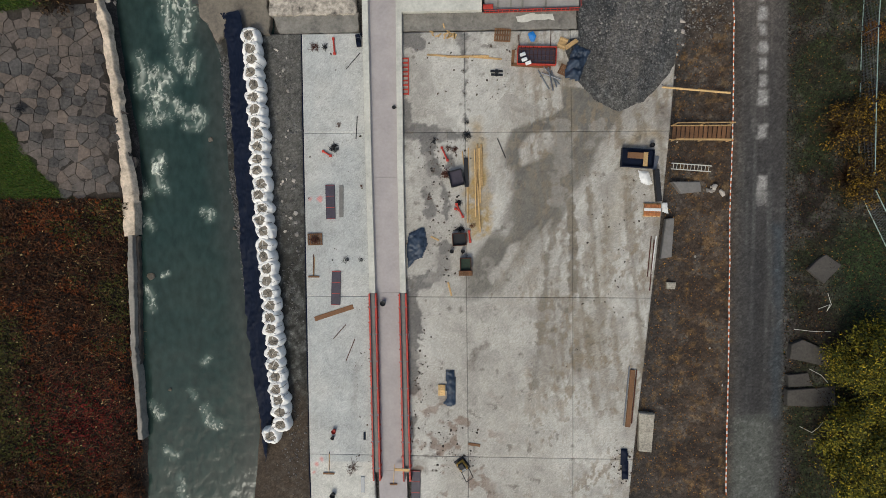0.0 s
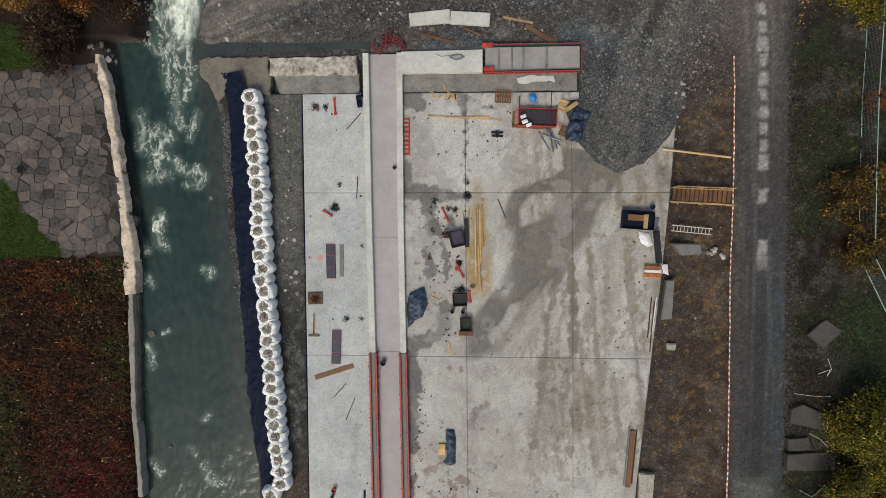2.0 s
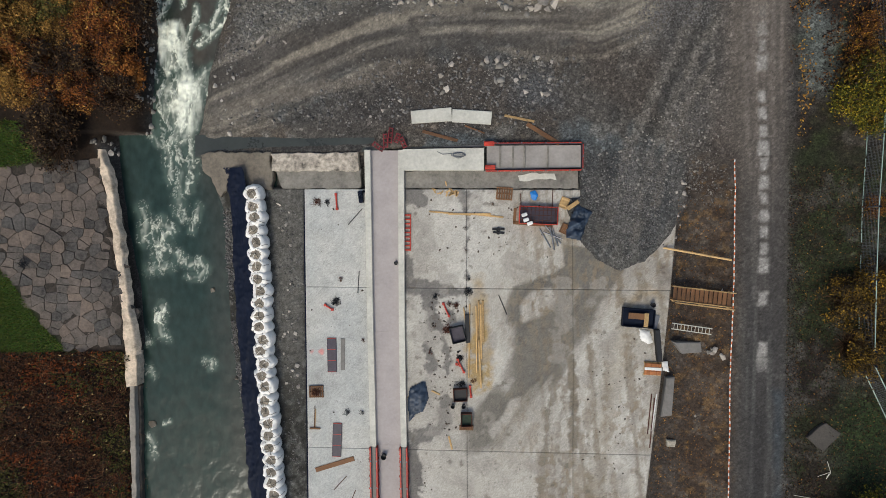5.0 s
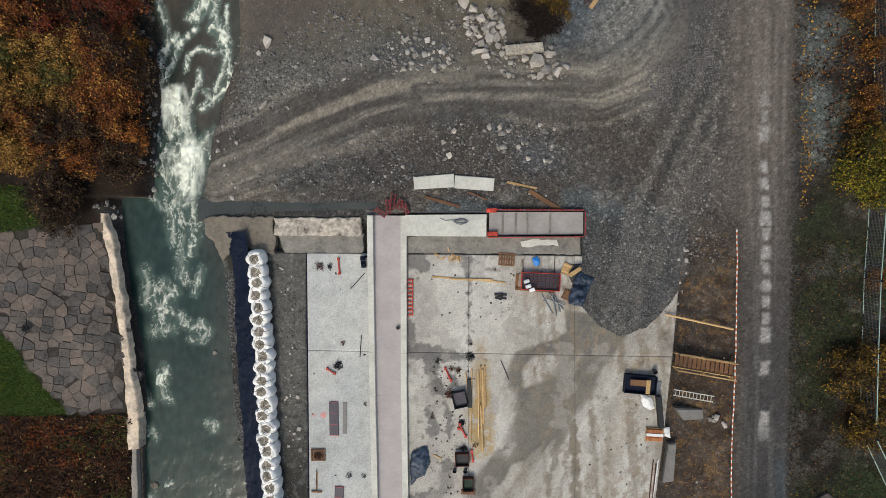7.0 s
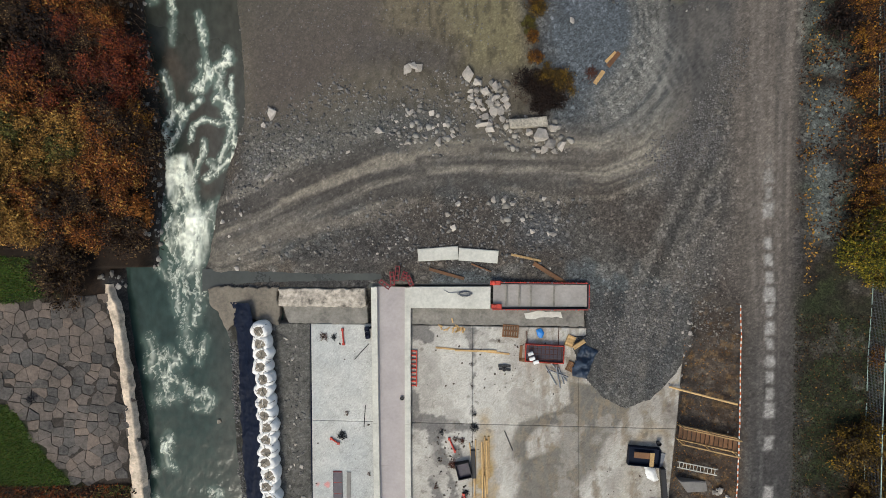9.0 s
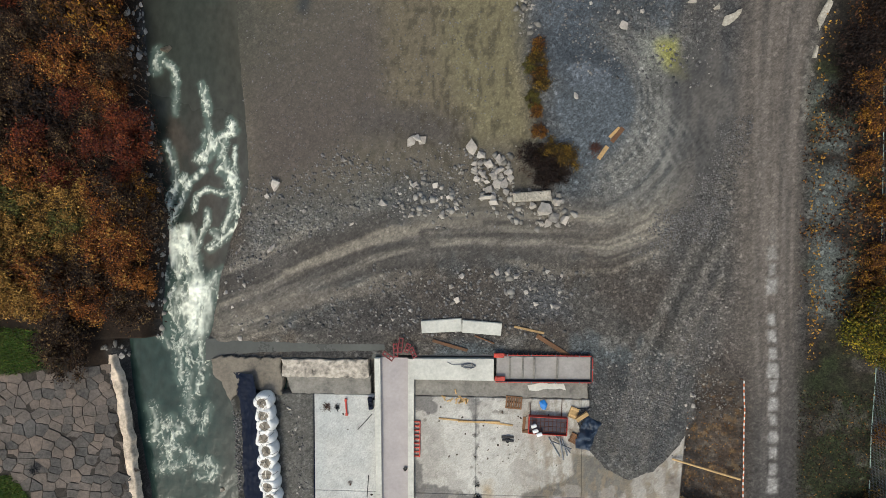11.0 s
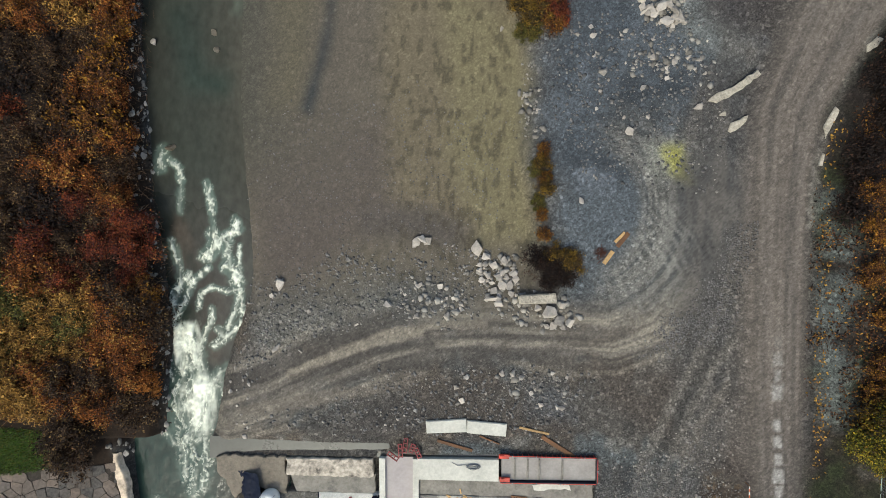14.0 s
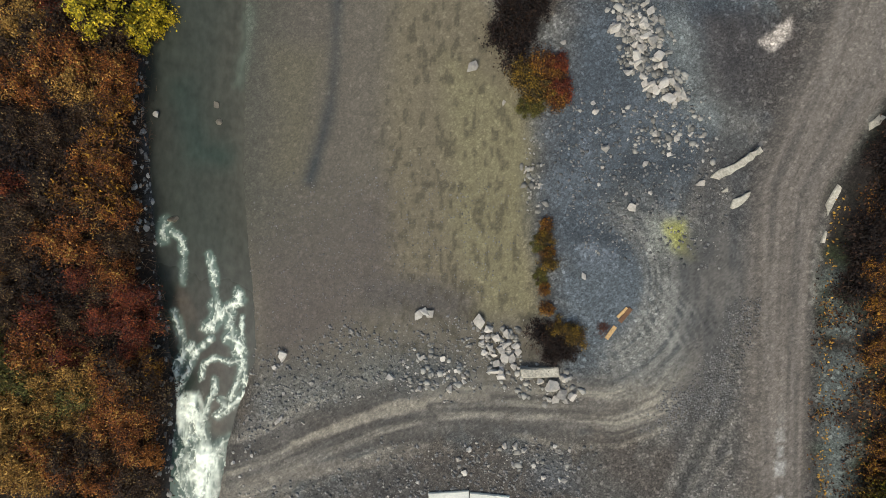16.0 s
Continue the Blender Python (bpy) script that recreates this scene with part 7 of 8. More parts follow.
scatter([(16.30, 2.75), (17.29, 2.75), (17.31, 1.71), (16.32, 1.79)], 8, 0.2, 0.5, "pale rubble in the trench", "rubble in the trench", 0.2, 1.2)


# ---- fine stones, leaves and scrub: uncounted stuff ----
def fill(pts, n, loose=False):
    """n random points in an outline, thinning out across its edge where it is loose."""
    p = np.array(pts)
    out = np.empty((0, 2))
    while len(out) < n:
        q = rng.uniform(p.min(0), p.max(0), (n * 3, 2))
        limit = rng.uniform(-0.2, 1.6, len(q)) - 2.0 * fbm(q[:, 0], q[:, 1], 2.5, 6) if loose else 0.0
        out = np.concatenate([out, q[inside(q[:, 0], q[:, 1], pts) > limit]])
    return out[:n]


ICO = np.array([(0, 0, 1), (0.89, 0, 0.45), (0.28, 0.85, 0.45), (-0.72, 0.53, 0.45), (-0.72, -0.53, 0.45), (0.28, -0.85, 0.45), (0.72, 0.53, -0.45), (-0.28, 0.85, -0.45), (-0.89, 0, -0.45), (-0.28, -0.85, -0.45), (0.72, -0.53, -0.45)])
ICOF = np.array([(0, 1, 2), (0, 2, 3), (0, 3, 4), (0, 4, 5), (0, 5, 1), (1, 6, 2), (2, 6, 7), (2, 7, 3), (3, 7, 8), (3, 8, 4), (4, 8, 9), (4, 9, 5), (5, 9, 10), (5, 10, 1), (1, 10, 6)])


def pebbles(name, xy, lo, hi, label, mat=M_PEBBLE, power=3.0, base=None, category="gravel"):
    n = len(xy)
    s = lo + (hi - lo) * rng.random(n) ** power
    a = rng.random(n) * 6.28
    shape = ICO[None] * (1 + 0.25 * rng.standard_normal((n, 11, 1))) * np.stack([s * rng.uniform(0.8, 1.3, n), s * rng.uniform(0.7, 1.0, n), s * 0.42], 1)[:, None, :]
    x = shape[..., 0] * np.cos(a)[:, None] - shape[..., 1] * np.sin(a)[:, None] + xy[:, :1]
    y = shape[..., 0] * np.sin(a)[:, None] + shape[..., 1] * np.cos(a)[:, None] + xy[:, 1:]
    z = shape[..., 2] + ((ground_zs(xy[:, 0], xy[:, 1]) if base is None else base) + s * 0.2)[:, None]
    faces = (ICOF[None] + (np.arange(n) * 11)[:, None, None]).reshape(-1, 3)
    ob = link(name, np.stack([x, y, z], -1).reshape(-1, 3), faces, mat)
    return tagged(ob, label, category, kind="stuff")


pebbles("gravel", np.concatenate([fill([(-18.43, 12.03), (-16.99, 12.01), (-16.49, 3.94), (-15.97, -3.02), (-15.44, -9.25), (-15.10, -15.12), (-16.16, -15.56), (-16.66, -6.76), (-17.39, -0.15), (-18.12, 5.98)], 2600, True), fill([(-14.10, 12.77), (-11.97, 12.74), (-11.82, -4.25), (-11.78, -20.15), (-13.68, -20.19), (-12.96, -12.56), (-13.88, -2.19)], 700, True)]), 0.03, 0.1, "wet grey shingle between river and apron")
pebbles("gravel", np.concatenate([fill(SPILL, 2600, True), fill([(9.32, 23.10), (17.56, 25.55), (17.69, 33.15), (15.09, 33.13), (14.10, 28.56), (11.19, 24.68)], 3600, True), fill([(8.36, 16.01), (15.54, 19.20), (17.61, 13.03), (14.97, 12.20), (8.46, 11.29)], 2200, True)]), 0.025, 0.085, "loose grey gravel tipped beside the apron")
pebbles("gravel", np.concatenate([fill([(-17.05, 28.18), (-9.45, 31.42), (-0.43, 31.11), (1.59, 26.07), (-6.25, 25.16), (-13.43, 24.25), (-17.89, 20.15)], 3200, True), fill([(-18.31, 18.52), (-6.23, 22.78), (7.84, 23.04), (7.57, 17.52), (-18.31, 17.30)], 2600, True), fill([(3.13, 47.05), (13.75, 47.04), (16.86, 39.71), (14.09, 34.84), (4.83, 35.10)], 2400, True)]), 0.015, 0.14, "broken grey stone over the gravel field", power=5.0)
pebbles("gravel", fill([(-17.51, 40.30), (-6.76, 43.49), (2.23, 40.43), (2.36, 32.24), (-8.27, 29.68), (-16.76, 27.90)], 2600, True), 0.02, 0.07, "fine pebbles on the silt bed", power=3.0)

pebbles("rubble", np.concatenate([fill([(7.43, 52.71), (10.89, 52.68), (11.72, 48.50), (12.88, 45.58), (12.19, 44.29), (9.77, 46.31), (8.29, 47.05), (7.29, 50.71)], 650, True), fill([(-1.13, 31.29), (1.51, 30.54), (2.71, 28.43), (6.40, 26.53), (6.23, 25.36), (3.53, 25.71), (0.02, 26.83)], 260, True), fill([(8.31, 45.94), (15.24, 45.58), (14.27, 41.54), (8.76, 42.62)], 110, True),
                                  fill([(-6.67, 29.09), (-0.79, 29.55), (-0.55, 26.04), (-6.25, 25.75)], 110, True), fill([(-2.27, 22.86), (5.92, 22.61), (6.36, 19.87), (-2.25, 20.48)], 60, True), fill([(-26.81, 16.48), (-23.06, 17.79), (-22.97, 15.38), (-25.79, 15.03)], 160, True), fill([(1.96, 43.85), (3.29, 44.24), (3.58, 38.50), (2.42, 38.49)], 60, True)]), 0.05, 0.28, "small pale rubble between the rocks", M_RUBBLE, 2.5)
pebbles("stone_chips", np.concatenate([fill([(-17.05, 28.18), (-9.45, 31.42), (-0.43, 31.11), (1.59, 26.07), (-6.25, 25.16), (-13.43, 24.25), (-17.89, 20.15)], 1100, True), fill([(-18.31, 18.52), (-6.23, 22.78), (7.84, 23.04), (7.57, 17.52), (-18.31, 17.30)], 600, True),
                                     fill([(3.13, 47.05), (13.75, 47.04), (16.86, 39.71), (14.09, 34.84), (4.83, 35.10)], 500, True), fill([(8.36, 16.01), (15.54, 21.20), (17.0, 26.0), (17.61, 13.03), (14.97, 12.20), (8.46, 11.29)], 900, True)]), 0.02, 0.1, "pale stone chips over the gravel", M_RUBBLE, 2.5)
q = rng.uniform(18, 56, 420)
pebbles("bank_stones", np.stack([at_y(BANK_LEFT, q) - 0.25 + rng.normal(0, 0.3, 420), q], 1), 0.05, 0.28, "pale stones at the foot of the scrub bank", M_RUBBLE, 2.0)

pebbles("debris", np.concatenate([fill([(-4.30, 6.49), (0.04, 6.26), (0.46, -0.95), (0.07, -5.01), (-4.00, -5.03)], 420, True), fill([(-4.33, -5.44), (-2.78, -5.84), (-2.38, -16.59), (-4.24, -16.62)], 160, True), fill([(-2.79, -14.30), (0.90, -14.04), (0.91, -18.62), (-3.21, -18.70)], 200, True), fill([(-11.44, 13.13), (-7.38, 13.08), (-7.29, -5.04), (-11.62, -5.07)], 60, True),
                                 fill([(-3.96, 13.35), (6.74, 13.20), (6.79, 7.80), (-3.97, 7.88)], 150, True), fill([(-8.52, -5.46), (-7.21, -5.46), (-7.11, -17.52), (-8.40, -17.54)], 90, True), fill([(8.01, 3.84), (12.69, 5.79), (12.85, -4.94), (6.97, -12.30)], 150, True), fill([(10.42, -15.54), (11.74, -15.52), (11.56, -19.66), (10.27, -19.68)], 120, True)]),
        0.012, 0.09, "dark crumbs of earth, wood and wire on the concrete", M_CHIP, 4.0, 0.006, "debris")


def leaves(name, x, y, z, size, codes, weights, label, category, flat=0.35, mat=None, parent=None, patch=None, stuff=True, shade=0.4):
    """Many small folded leaves. codes: their colours; patch: a colour index for each leaf."""
    n = len(x)
    pal = np.array([C(c) for c in codes]) * 0.66
    pick = rng.choice(len(codes), n, p=np.array(weights) / sum(weights)) if patch is None else patch
    a = rng.random(n) * 6.28
    tilt = rng.normal(0, flat, (n, 2))
    s = size * rng.uniform(0.6, 1.4, n)
    ux = np.stack([np.cos(a), np.sin(a), tilt[:, 0]], 1) * s[:, None]
    uy = np.stack([-np.sin(a), np.cos(a), tilt[:, 1]], 1) * (s * 0.55)[:, None]
    c = np.stack([x, y, z], 1)
    v = np.stack([c - ux, c + uy - (0, 0, 0.1) * s[:, None], c + ux, c - uy - (0, 0, 0.1) * s[:, None]], 1).reshape(-1, 3)
    f = np.arange(4 * n).reshape(n, 4)
    col = np.repeat(pal[pick] * rng.uniform(1 - shade, 1 + 1.6 * shade, (n, 1)), 4, 0)
    ob = link(name, v, f, mat or M_LEAF, parent, colours=col)
    if stuff:
        tagged(ob, label, category, kind="stuff")
    return ob


def stalks(name, base, tip, width, codes, label="", category="", parent=None, stuff=True):
    """Thin bent stems from base to tip."""
    n = len(base)
    pal = np.array([C(c) for c in codes])
    d = tip - base
    side = np.stack([-d[:, 1], d[:, 0], np.zeros(n)], 1)
    side /= np.maximum(np.linalg.norm(side, axis=1, keepdims=True), 1e-6)
    mid = (base + tip) / 2 + rng.normal(0, 0.05, (n, 3)) + np.array((0, 0, 0.06))
    w = (width * rng.uniform(0.6, 1.4, n))[:, None]
    v = np.stack([base - side * w, base + side * w, mid + side * w * 0.8, mid - side * w * 0.8, tip], 1).reshape(-1, 3)
    o = np.arange(n)[:, None] * 5
    quads = (o + np.array([0, 1, 2, 3]))
    tris = (o + np.array([3, 2, 4]))
    col = np.repeat(pal[rng.integers(0, len(codes), n)] * rng.uniform(0.7, 1.3, (n, 1)), 5, 0)
    faces = [tuple(q) for q in quads] + [tuple(t) for t in tris]
    ob = link(name, v, faces, M_LEAF, parent, colours=col)
    if stuff:
        tagged(ob, label, category, kind="stuff")
    return ob


# low bramble and dead grass on the west bank
SCRUB = [(-38.33, 1.79), (-32.47, 1.78), (-28.33, 1.78), (-24.51, 1.77), (-24.23, -1.74), (-24.18, -9.81), (-24.11, -20.52), (-39.41, -25.10)]
q = fill(SCRUB, 62000)
hump = np.clip(fbm(q[:, 0], q[:, 1], 1.4, 3) + 0.25, 0, 1)
zz = ground_zs(q[:, 0], q[:, 1]) + rng.random(len(q)) ** 0.6 * (0.05 + 1.0 * hump)
big, mid_n = fbm(q[:, 0], q[:, 1], 5.0, 1), fbm(q[:, 0], q[:, 1], 1.5, 5)
red = np.exp(-((q[:, 0] - (-28.38, -14.38)[0]) ** 2 + (q[:, 1] - (-28.38, -14.38)[1]) ** 2) / 9.0)
patch = np.where(rng.random(len(q)) < red, 3, np.where(big + 0.4 * mid_n + 0.12 * rng.standard_normal(len(q)) > 0.08, 2, np.where(mid_n > 0.1, 1, 0)))
# a quarter of the leaves near black: shade in the gaps, put into leaf colour
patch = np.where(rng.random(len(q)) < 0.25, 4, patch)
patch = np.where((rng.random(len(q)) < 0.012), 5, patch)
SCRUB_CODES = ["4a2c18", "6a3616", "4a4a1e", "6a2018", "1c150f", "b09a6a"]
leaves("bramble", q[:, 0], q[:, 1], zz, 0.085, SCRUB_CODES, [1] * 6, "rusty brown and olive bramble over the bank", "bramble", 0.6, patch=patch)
q = fill(SCRUB, 9000)
b3 = np.stack([q[:, 0], q[:, 1], ground_zs(q[:, 0], q[:, 1])], 1)
stalks("dead_stems", b3, b3 + np.stack([rng.normal(0, 0.3, len(q)), rng.normal(0, 0.3, len(q)), rng.uniform(0.2, 0.8, len(q))], 1), 0.012, ["5f4a33", "3a2a1e", "7a5a3a"], "dry brown stems over the bank", "dead stems")

# grass
for pts, n in (([(-37.66, 8.08), (-33.10, 7.64), (-32.62, 7.20), (-30.73, 4.17), (-28.66, 1.94), (-31.64, 1.70), (-37.90, 1.88)], 15000), ([(-38.19, 18.68), (-30.77, 17.96), (-29.79, 15.50), (-32.89, 14.81), (-38.30, 14.65)], 9000)):
    q = fill(pts, n)
    b3 = np.stack([q[:, 0], q[:, 1], ground_zs(q[:, 0], q[:, 1])], 1)
    stalks("grass", b3, b3 + np.stack([rng.normal(0, 0.1, n), rng.normal(0, 0.1, n), rng.uniform(0.08, 0.25, n)], 1), 0.014, ["3d5a1c", "4d6424", "2c421a", "5a5a26"], "short green grass on the bank", "grass")


# shrubs
def shrub(name, codes, weights, radius, height, n, leaf, label, category, seed, group, stem_codes=("3a2a20", "54402e"), bare=0.35):
    """A shrub: many stems from one base, and a crown of small leaves in uneven clumps."""
    r = np.random.default_rng(seed)
    ob = empty(name, pose(0, 0, 0), label, category, group)
    k = 26
    ca = r.random(k) * 6.28
    cr = radius * np.sqrt(r.random(k))
    cz = height * (1.15 - 0.75 * (cr / radius) ** 2) * r.uniform(0.5, 1.1, k)
    cs = radius * r.uniform(0.16, 0.42, k)
    pick = r.integers(0, k, n)
    d = r.standard_normal((n, 3))
    d *= 0.55 * cs[pick][:, None]
    x, y, z = cr[pick] * np.cos(ca[pick]) + d[:, 0], cr[pick] * np.sin(ca[pick]) + d[:, 1], np.maximum(cz[pick] + 0.8 * d[:, 2], 0.1)
    clump_col = r.choice(len(codes), k, p=np.array(weights) / sum(weights))
    mix = np.where(r.random(n) < 0.4, clump_col[pick], r.choice(len(codes), n, p=np.array(weights) / sum(weights)))
    leaves("crown", x, y, z, leaf, codes, weights, "", "", 0.6, parent=ob, patch=mix, stuff=False)
    m = int(90 + 260 * bare)
    a, t = r.random(m) * 6.28, radius * np.sqrt(r.random(m)) * 1.05
    base = np.stack([0.25 * radius * np.cos(a) * r.random(m), 0.25 * radius * np.sin(a) * r.random(m), np.full(m, -0.1)], 1)
    tip = np.stack([t * np.cos(a), t * np.sin(a), height * (1.05 - 0.6 * (t / radius) ** 2)], 1)
    stalks("branchwork", base, tip, 0.022, list(stem_codes), parent=ob, stuff=False)
    return ob


KINDS = [
    shrub("shrub", ["6a3c1c", "85501f", "3a241a", "a0783a"], [4, 3, 2, 1], 1.7, 1.9, 3600, 0.07, "rust brown shrub in autumn leaf on the bank", "shrub", 1, "scrub on the west bank"),
    shrub("shrub", ["2a1f17", "38291c", "4c3722", "7a6340"], [4, 3, 2, 1], 1.8, 1.7, 2800, 0.07, "dark brown half-bare shrub on the bank", "shrub", 2, "scrub on the west bank", bare=1.0),
    shrub("shrub", ["8e6a30", "b08a48", "5a4422", "704820"], [4, 3, 2, 1], 1.6, 1.9, 3600, 0.07, "ochre shrub in autumn leaf on the bank", "shrub", 3, "scrub on the west bank"),
    shrub("shrub", ["4a4a20", "5e5a2a", "35301c", "7a6634"], [4, 3, 2, 1], 1.6, 1.6, 3600, 0.07, "olive green shrub on the bank", "shrub", 4, "scrub on the west bank"),
    shrub("shrub", ["5e2a1a", "74381c", "3a1e18", "8a5a30"], [4, 3, 2, 1], 1.5, 1.5, 3400, 0.07, "dark red shrub on the bank", "shrub", 5, "scrub on the west bank"),
    shrub("shrub", ["b0763a", "a2642a", "8f5a2a"], [3, 2, 1], 0.95, 1.5, 1700, 0.08, "pale orange bush overhanging the river", "shrub", 6, "scrub on the west bank"),
    shrub("shrub", ["b09a1c", "c4a82c", "8a7a1e", "6f6a20"], [4, 2, 2, 1], 1.6, 2.4, 3000, 0.09, "bright yellow bush on the bank", "shrub", 7, "yellow bushes"),
    shrub("shrub", ["6a651e", "857820", "434a1a", "a8922a", "2e3416"], [4, 3, 4, 2, 3], 2.2, 3.8, 6000, 0.085, "tall yellow green willow bush", "tree", 8, "yellow bushes"),
    shrub("shrub", ["6e561e", "957626", "4a3c1c", "2c2316"], [3, 2, 3, 3], 1.8, 2.2, 1500, 0.085, "sparse yellow bush among dead leaves", "shrub", 9, "bushes east of the road", bare=0.8),
    shrub("shrub", ["6a4420", "946a24", "33221a", "4a2e1a"], [3, 3, 2, 2], 1.6, 1.6, 1900, 0.085, "orange brown bush beside the track", "shrub", 10, "bushes east of the road", bare=0.6),
    shrub("shrub", ["1c1512", "2a1f1a", "3e2a1e"], [3, 2, 1], 1.7, 1.3, 1100, 0.08, "dark leafless thicket of thin twigs", "shrub", 11, "dark thickets", stem_codes=("1e1613", "2c221c"), bare=1.2),
]
used = set()


def plant(kind, x, y, scale=1.0):
    m = pose(x, y, ground_z(x, y) - 0.05, 0, 0, rr.uniform(0, 360))
    if kind in used:
        ob = copy_thing(KINDS[kind], m)
    else:
        ob = KINDS[kind]
        ob.matrix_world = m
        used.add(kind)
    ob.scale = (scale * rr.uniform(0.9, 1.1), scale * rr.uniform(0.9, 1.1), scale * rr.uniform(0.85, 1.15))


# thicket on the west bank, in loose rows behind the river's edge
fill_y = 17.0
while fill_y < 60:
    edge_x = float(at_y(BRUSH_EDGE, fill_y))
    x = edge_x - 1.85
    while x > -39:
        w = float(fbm(np.array([x]), np.array([fill_y]), 7.0, 4)[0])
        if not (x < -29.5 and fill_y < 19.5) and not (x > -28.2 and fill_y < 18.9):
            roll = rr.random() + w
            far = edge_x - x
            w2 = w + 0.16 * (rr.random() - 0.5)
            gap_w = far + 6 * w2
            if fill_y > 46:
                kind = rr.choice((2, 0, 1, 9, 0, 1)) if w2 > -0.05 else rr.choice((0, 4, 1, 10))
            elif fill_y > 38:
                kind = rr.choice((9, 0, 4, 4)) if gap_w < 2.6 else rr.choice((1, 10, 10, 1, 4))
            elif fill_y > 28:
                kind = rr.choice((3, 2, 1, 3)) if gap_w > 11 else rr.choice((4, 0, 1, 1, 4)) if gap_w < 4 else rr.choice((1, 4, 1, 10, 0, 10))
            elif fill_y > 22.5:
                kind = rr.choice((2, 2, 9, 2, 3)) if gap_w > 3.5 else rr.choice((10, 1, 9, 0))
            else:
                kind = rr.choice((3, 2, 3)) if gap_w > 7.5 else rr.choice((1, 1, 0, 0))
            plant(kind, x + rr.uniform(-0.5, 0.5), fill_y + rr.uniform(-0.5, 0.5), rr.uniform(0.75, 1.1))
        x -= rr.uniform(1.7, 2.3)
    fill_y += 1.75
for kind, pts, s in ((5, [(-23.48, 21.30)], 1.0), (6, [(-23.62, 52.21), (-26.37, 51.37), (-24.41, 50.98)], 0.9), (3, [(-34.00, 29.50), (-33.53, 23.11), (-33.63, 27.91), (-28.58, 26.03)], 1.0), (6, [(-34.03, 29.89), (-33.45, 26.72)], 0.6), (2, [(-31.93, 21.55), (-30.67, 23.19), (-32.09, 51.97), (-30.93, 50.45)], 1.1),
                     (10, [(-32.68, 43.20), (-31.51, 41.66), (-32.93, 40.88)], 1.1), (1, [(-24.73, 27.30), (-23.95, 26.14)], 1.0),
                     (7, [(25.86, -8.30), (26.67, -10.92), (25.00, -9.43), (27.28, -13.18), (26.25, -15.09), (24.83, -16.26), (27.40, -16.97), (25.62, -18.16), (24.38, -13.22)], 0.85), (7, [(24.81, 19.33), (25.83, 18.07), (25.65, 20.21)], 0.7),
                     (8, [(25.00, 7.08), (25.94, 5.79), (26.55, 3.58), (25.12, 3.21), (26.59, 7.98), (25.69, 2.10), (24.30, 6.35)], 0.75), (8, [(25.03, 18.80), (25.32, 20.66)], 0.9),
                     (9, [(26.09, 12.35)], 0.5),
                     (10, [(24.98, 41.92), (25.98, 43.37), (25.31, 39.94), (24.10, 37.56), (26.43, 40.85), (25.85, 37.94), (23.70, 36.09), (26.46, 44.45), (23.34, 34.25)], 0.9), (9, [(24.35, 35.03), (24.96, 32.85), (24.38, 29.90), (25.38, 26.97), (25.14, 23.99), (25.04, 22.12)], 0.65),
                     (10, [(1.08, 51.98), (2.04, 51.23), (0.53, 50.67), (2.77, 52.53), (1.49, 49.73)], 0.8), (8, [(2.09, 47.65), (3.06, 46.70), (1.70, 48.22)], 0.65), (9, [(3.81, 47.27), (4.02, 46.13), (3.22, 48.40)], 0.6), (3, [(2.31, 45.75), (2.69, 45.94)], 0.5), (4, [(3.98, 48.40), (4.20, 46.70)], 0.55),
                     (8, [(3.57, 36.96), (3.71, 35.42)], 0.42), (9, [(3.71, 36.00), (3.52, 33.49), (3.77, 32.14), (3.56, 37.73)], 0.36), (3, [(3.20, 36.57), (3.24, 34.26)], 0.35), (8, [(4.44, 30.98), (5.41, 30.61), (5.79, 30.23)], 0.4), (10, [(4.46, 30.01), (3.49, 30.38), (5.05, 29.24), (4.09, 29.03)], 0.6)):
    for x, y in pts:
        plant(kind, x, y, s * rr.uniform(0.85, 1.1))

# tangled undergrowth that joins the west thicket
THICKET = [(-39.0, 16.5)] + [(p[0] + 0.1, p[1]) for p in sorted(BRUSH_EDGE, key=lambda k: k[1])] + [(-39.0, 57.0)]
q = fill(THICKET, 26000)
zz = ground_zs(q[:, 0], q[:, 1]) + 0.2 + 1.5 * rng.random(len(q)) * np.clip(0.6 + fbm(q[:, 0], q[:, 1], 2.0, 6), 0.2, 1) * np.clip((at_y(BRUSH_EDGE, q[:, 1]) - q[:, 0]) / 1.2, 0.15, 1)
# mostly very dark browns, so shade between the shrubs is partly painted in
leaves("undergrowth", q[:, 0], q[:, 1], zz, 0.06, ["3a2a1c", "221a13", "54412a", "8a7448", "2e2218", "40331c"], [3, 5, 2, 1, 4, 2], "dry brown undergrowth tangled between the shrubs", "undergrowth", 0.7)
q = fill(THICKET, 11000)
b3 = np.stack([q[:, 0], q[:, 1], ground_zs(q[:, 0], q[:, 1]) + 0.3], 1)
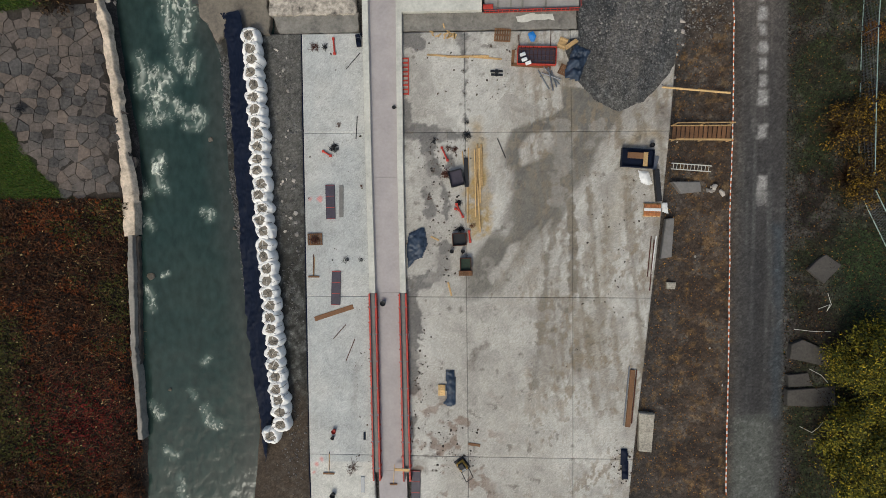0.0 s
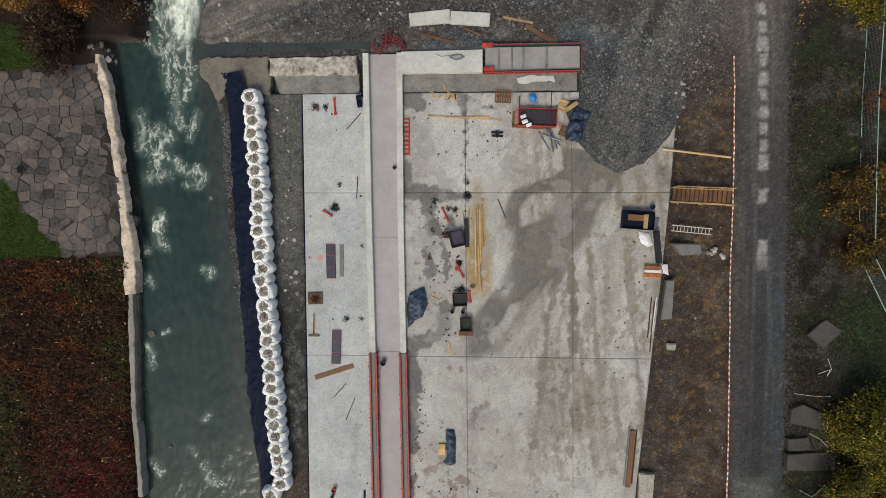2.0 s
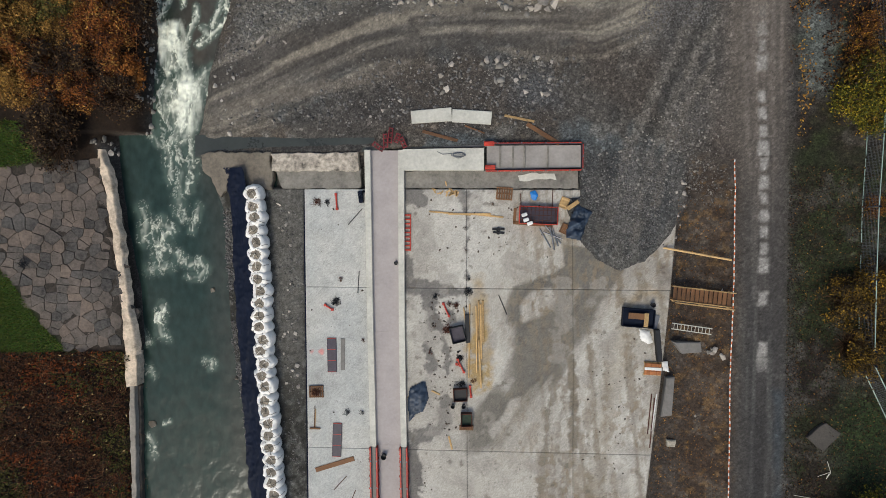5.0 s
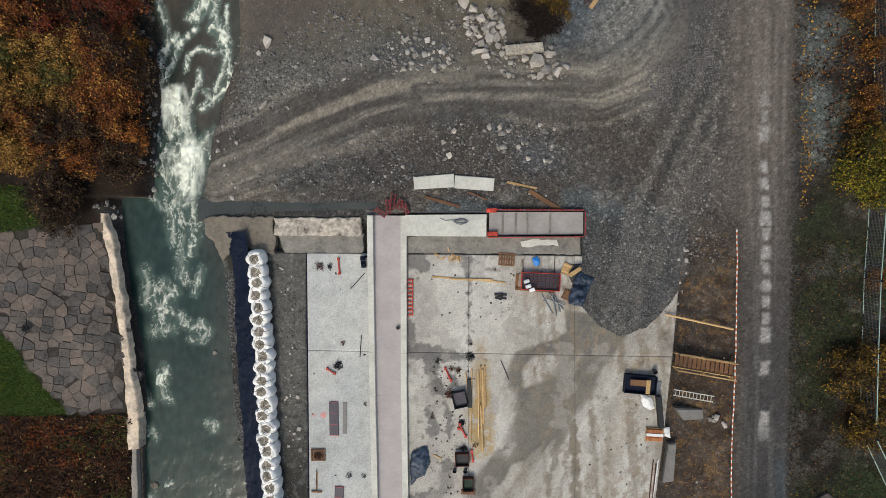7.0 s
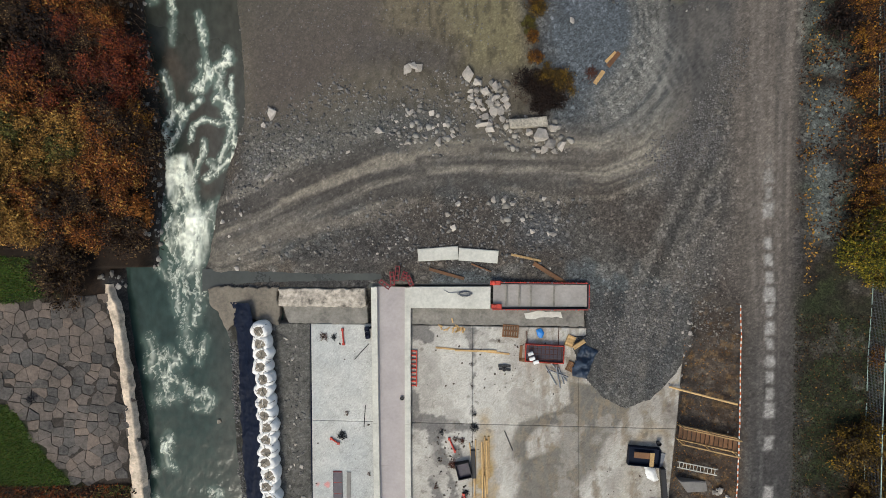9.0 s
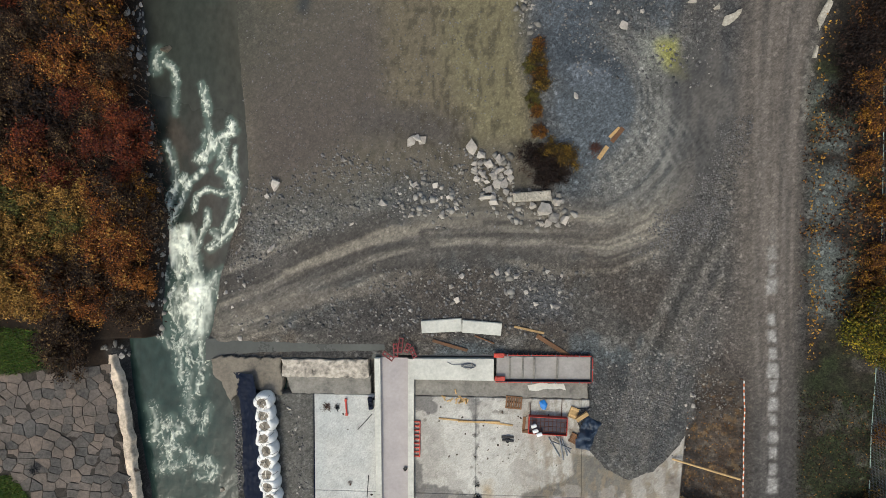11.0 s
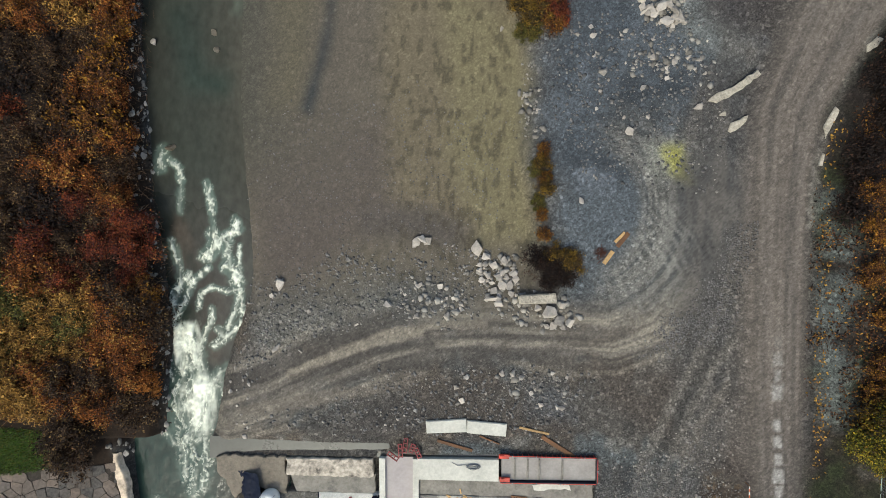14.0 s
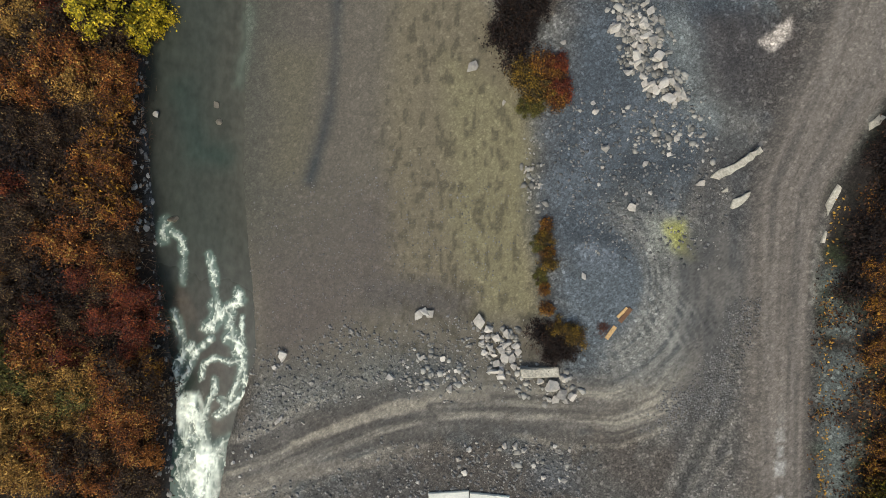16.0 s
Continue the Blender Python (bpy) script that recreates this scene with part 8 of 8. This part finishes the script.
stalks("bare_twigs", b3, b3 + np.stack([rng.normal(0, 0.5, len(q)), rng.normal(0, 0.5, len(q)), rng.uniform(0.5, 1.5, len(q))], 1), 0.012, ["5f4a38", "33261c", "7a6048"], "thin bare twigs among the shrubs", "twigs")

# fallen leaves and dead growth east of the road
EAST = [(21.05, 15.04), (28.29, 14.92), (30.26, -0.88), (30.91, -19.16), (21.32, -19.37), (21.31, -3.92)]
EAST_N = [(20.91, 19.90), (20.74, 29.02), (21.00, 34.96), (21.54, 36.80), (22.75, 40.46), (26.14, 43.73), (28.09, 30.65), (28.57, 19.46)] 
codes = ["4e3820", "644622", "33251b", "86642e", "1b1512", "34401e"]
q = fill(EAST, 26000)
leaves("fallen_leaves", q[:, 0], q[:, 1], ground_zs(q[:, 0], q[:, 1]) + 0.02 + 0.12 * rng.random(len(q)), 0.05, codes, [3, 1, 6, 1, 7, 4], "brown fallen leaves and dead growth", "leaf litter", 0.5)
q = fill(EAST_N, 22000)
k = np.clip((q[:, 0] - at_y(ROAD_EAST, q[:, 1]) - 1.2) / 4.0, 0.04, 1) + 0.9 * fbm(q[:, 0], q[:, 1], 1.6, 7)
q = q[k > rng.random(len(q)) * 0.9]
leaves("fallen_leaves", q[:, 0], q[:, 1], ground_zs(q[:, 0], q[:, 1]) + 0.02 + 0.15 * rng.random(len(q)), 0.075, ["6e4a22", "9a7430", "42291a", "1b1512", "4c301c"], [3, 2, 4, 6, 3], "orange fallen leaves along the track", "leaf litter", 0.5)
line_y = rng.uniform(16, 40, 300)
lx = at_y(ROAD_EAST, line_y) + 0.5 + np.abs(rng.normal(0, 0.5, 300))
leaves("fallen_leaves", lx, line_y, ground_zs(lx, line_y) + 0.03, 0.08, ["a07c34", "8a6228", "b08c3c"], [3, 2, 1], "yellow leaves along the road edge", "leaf litter", 0.3)
q = fill([(14.41, 12.91), (17.69, 12.86), (18.09, -19.13), (11.65, -19.27), (12.68, -9.60), (13.89, -0.92)], 3600)
leaves("fallen_leaves", q[:, 0], q[:, 1], ground_zs(q[:, 0], q[:, 1]) + 0.02, 0.05, ["8a6230", "6a4826", "4e3a26", "a07838"], [2, 3, 3, 1], "brown leaves scattered in the trench", "leaf litter", 0.3)
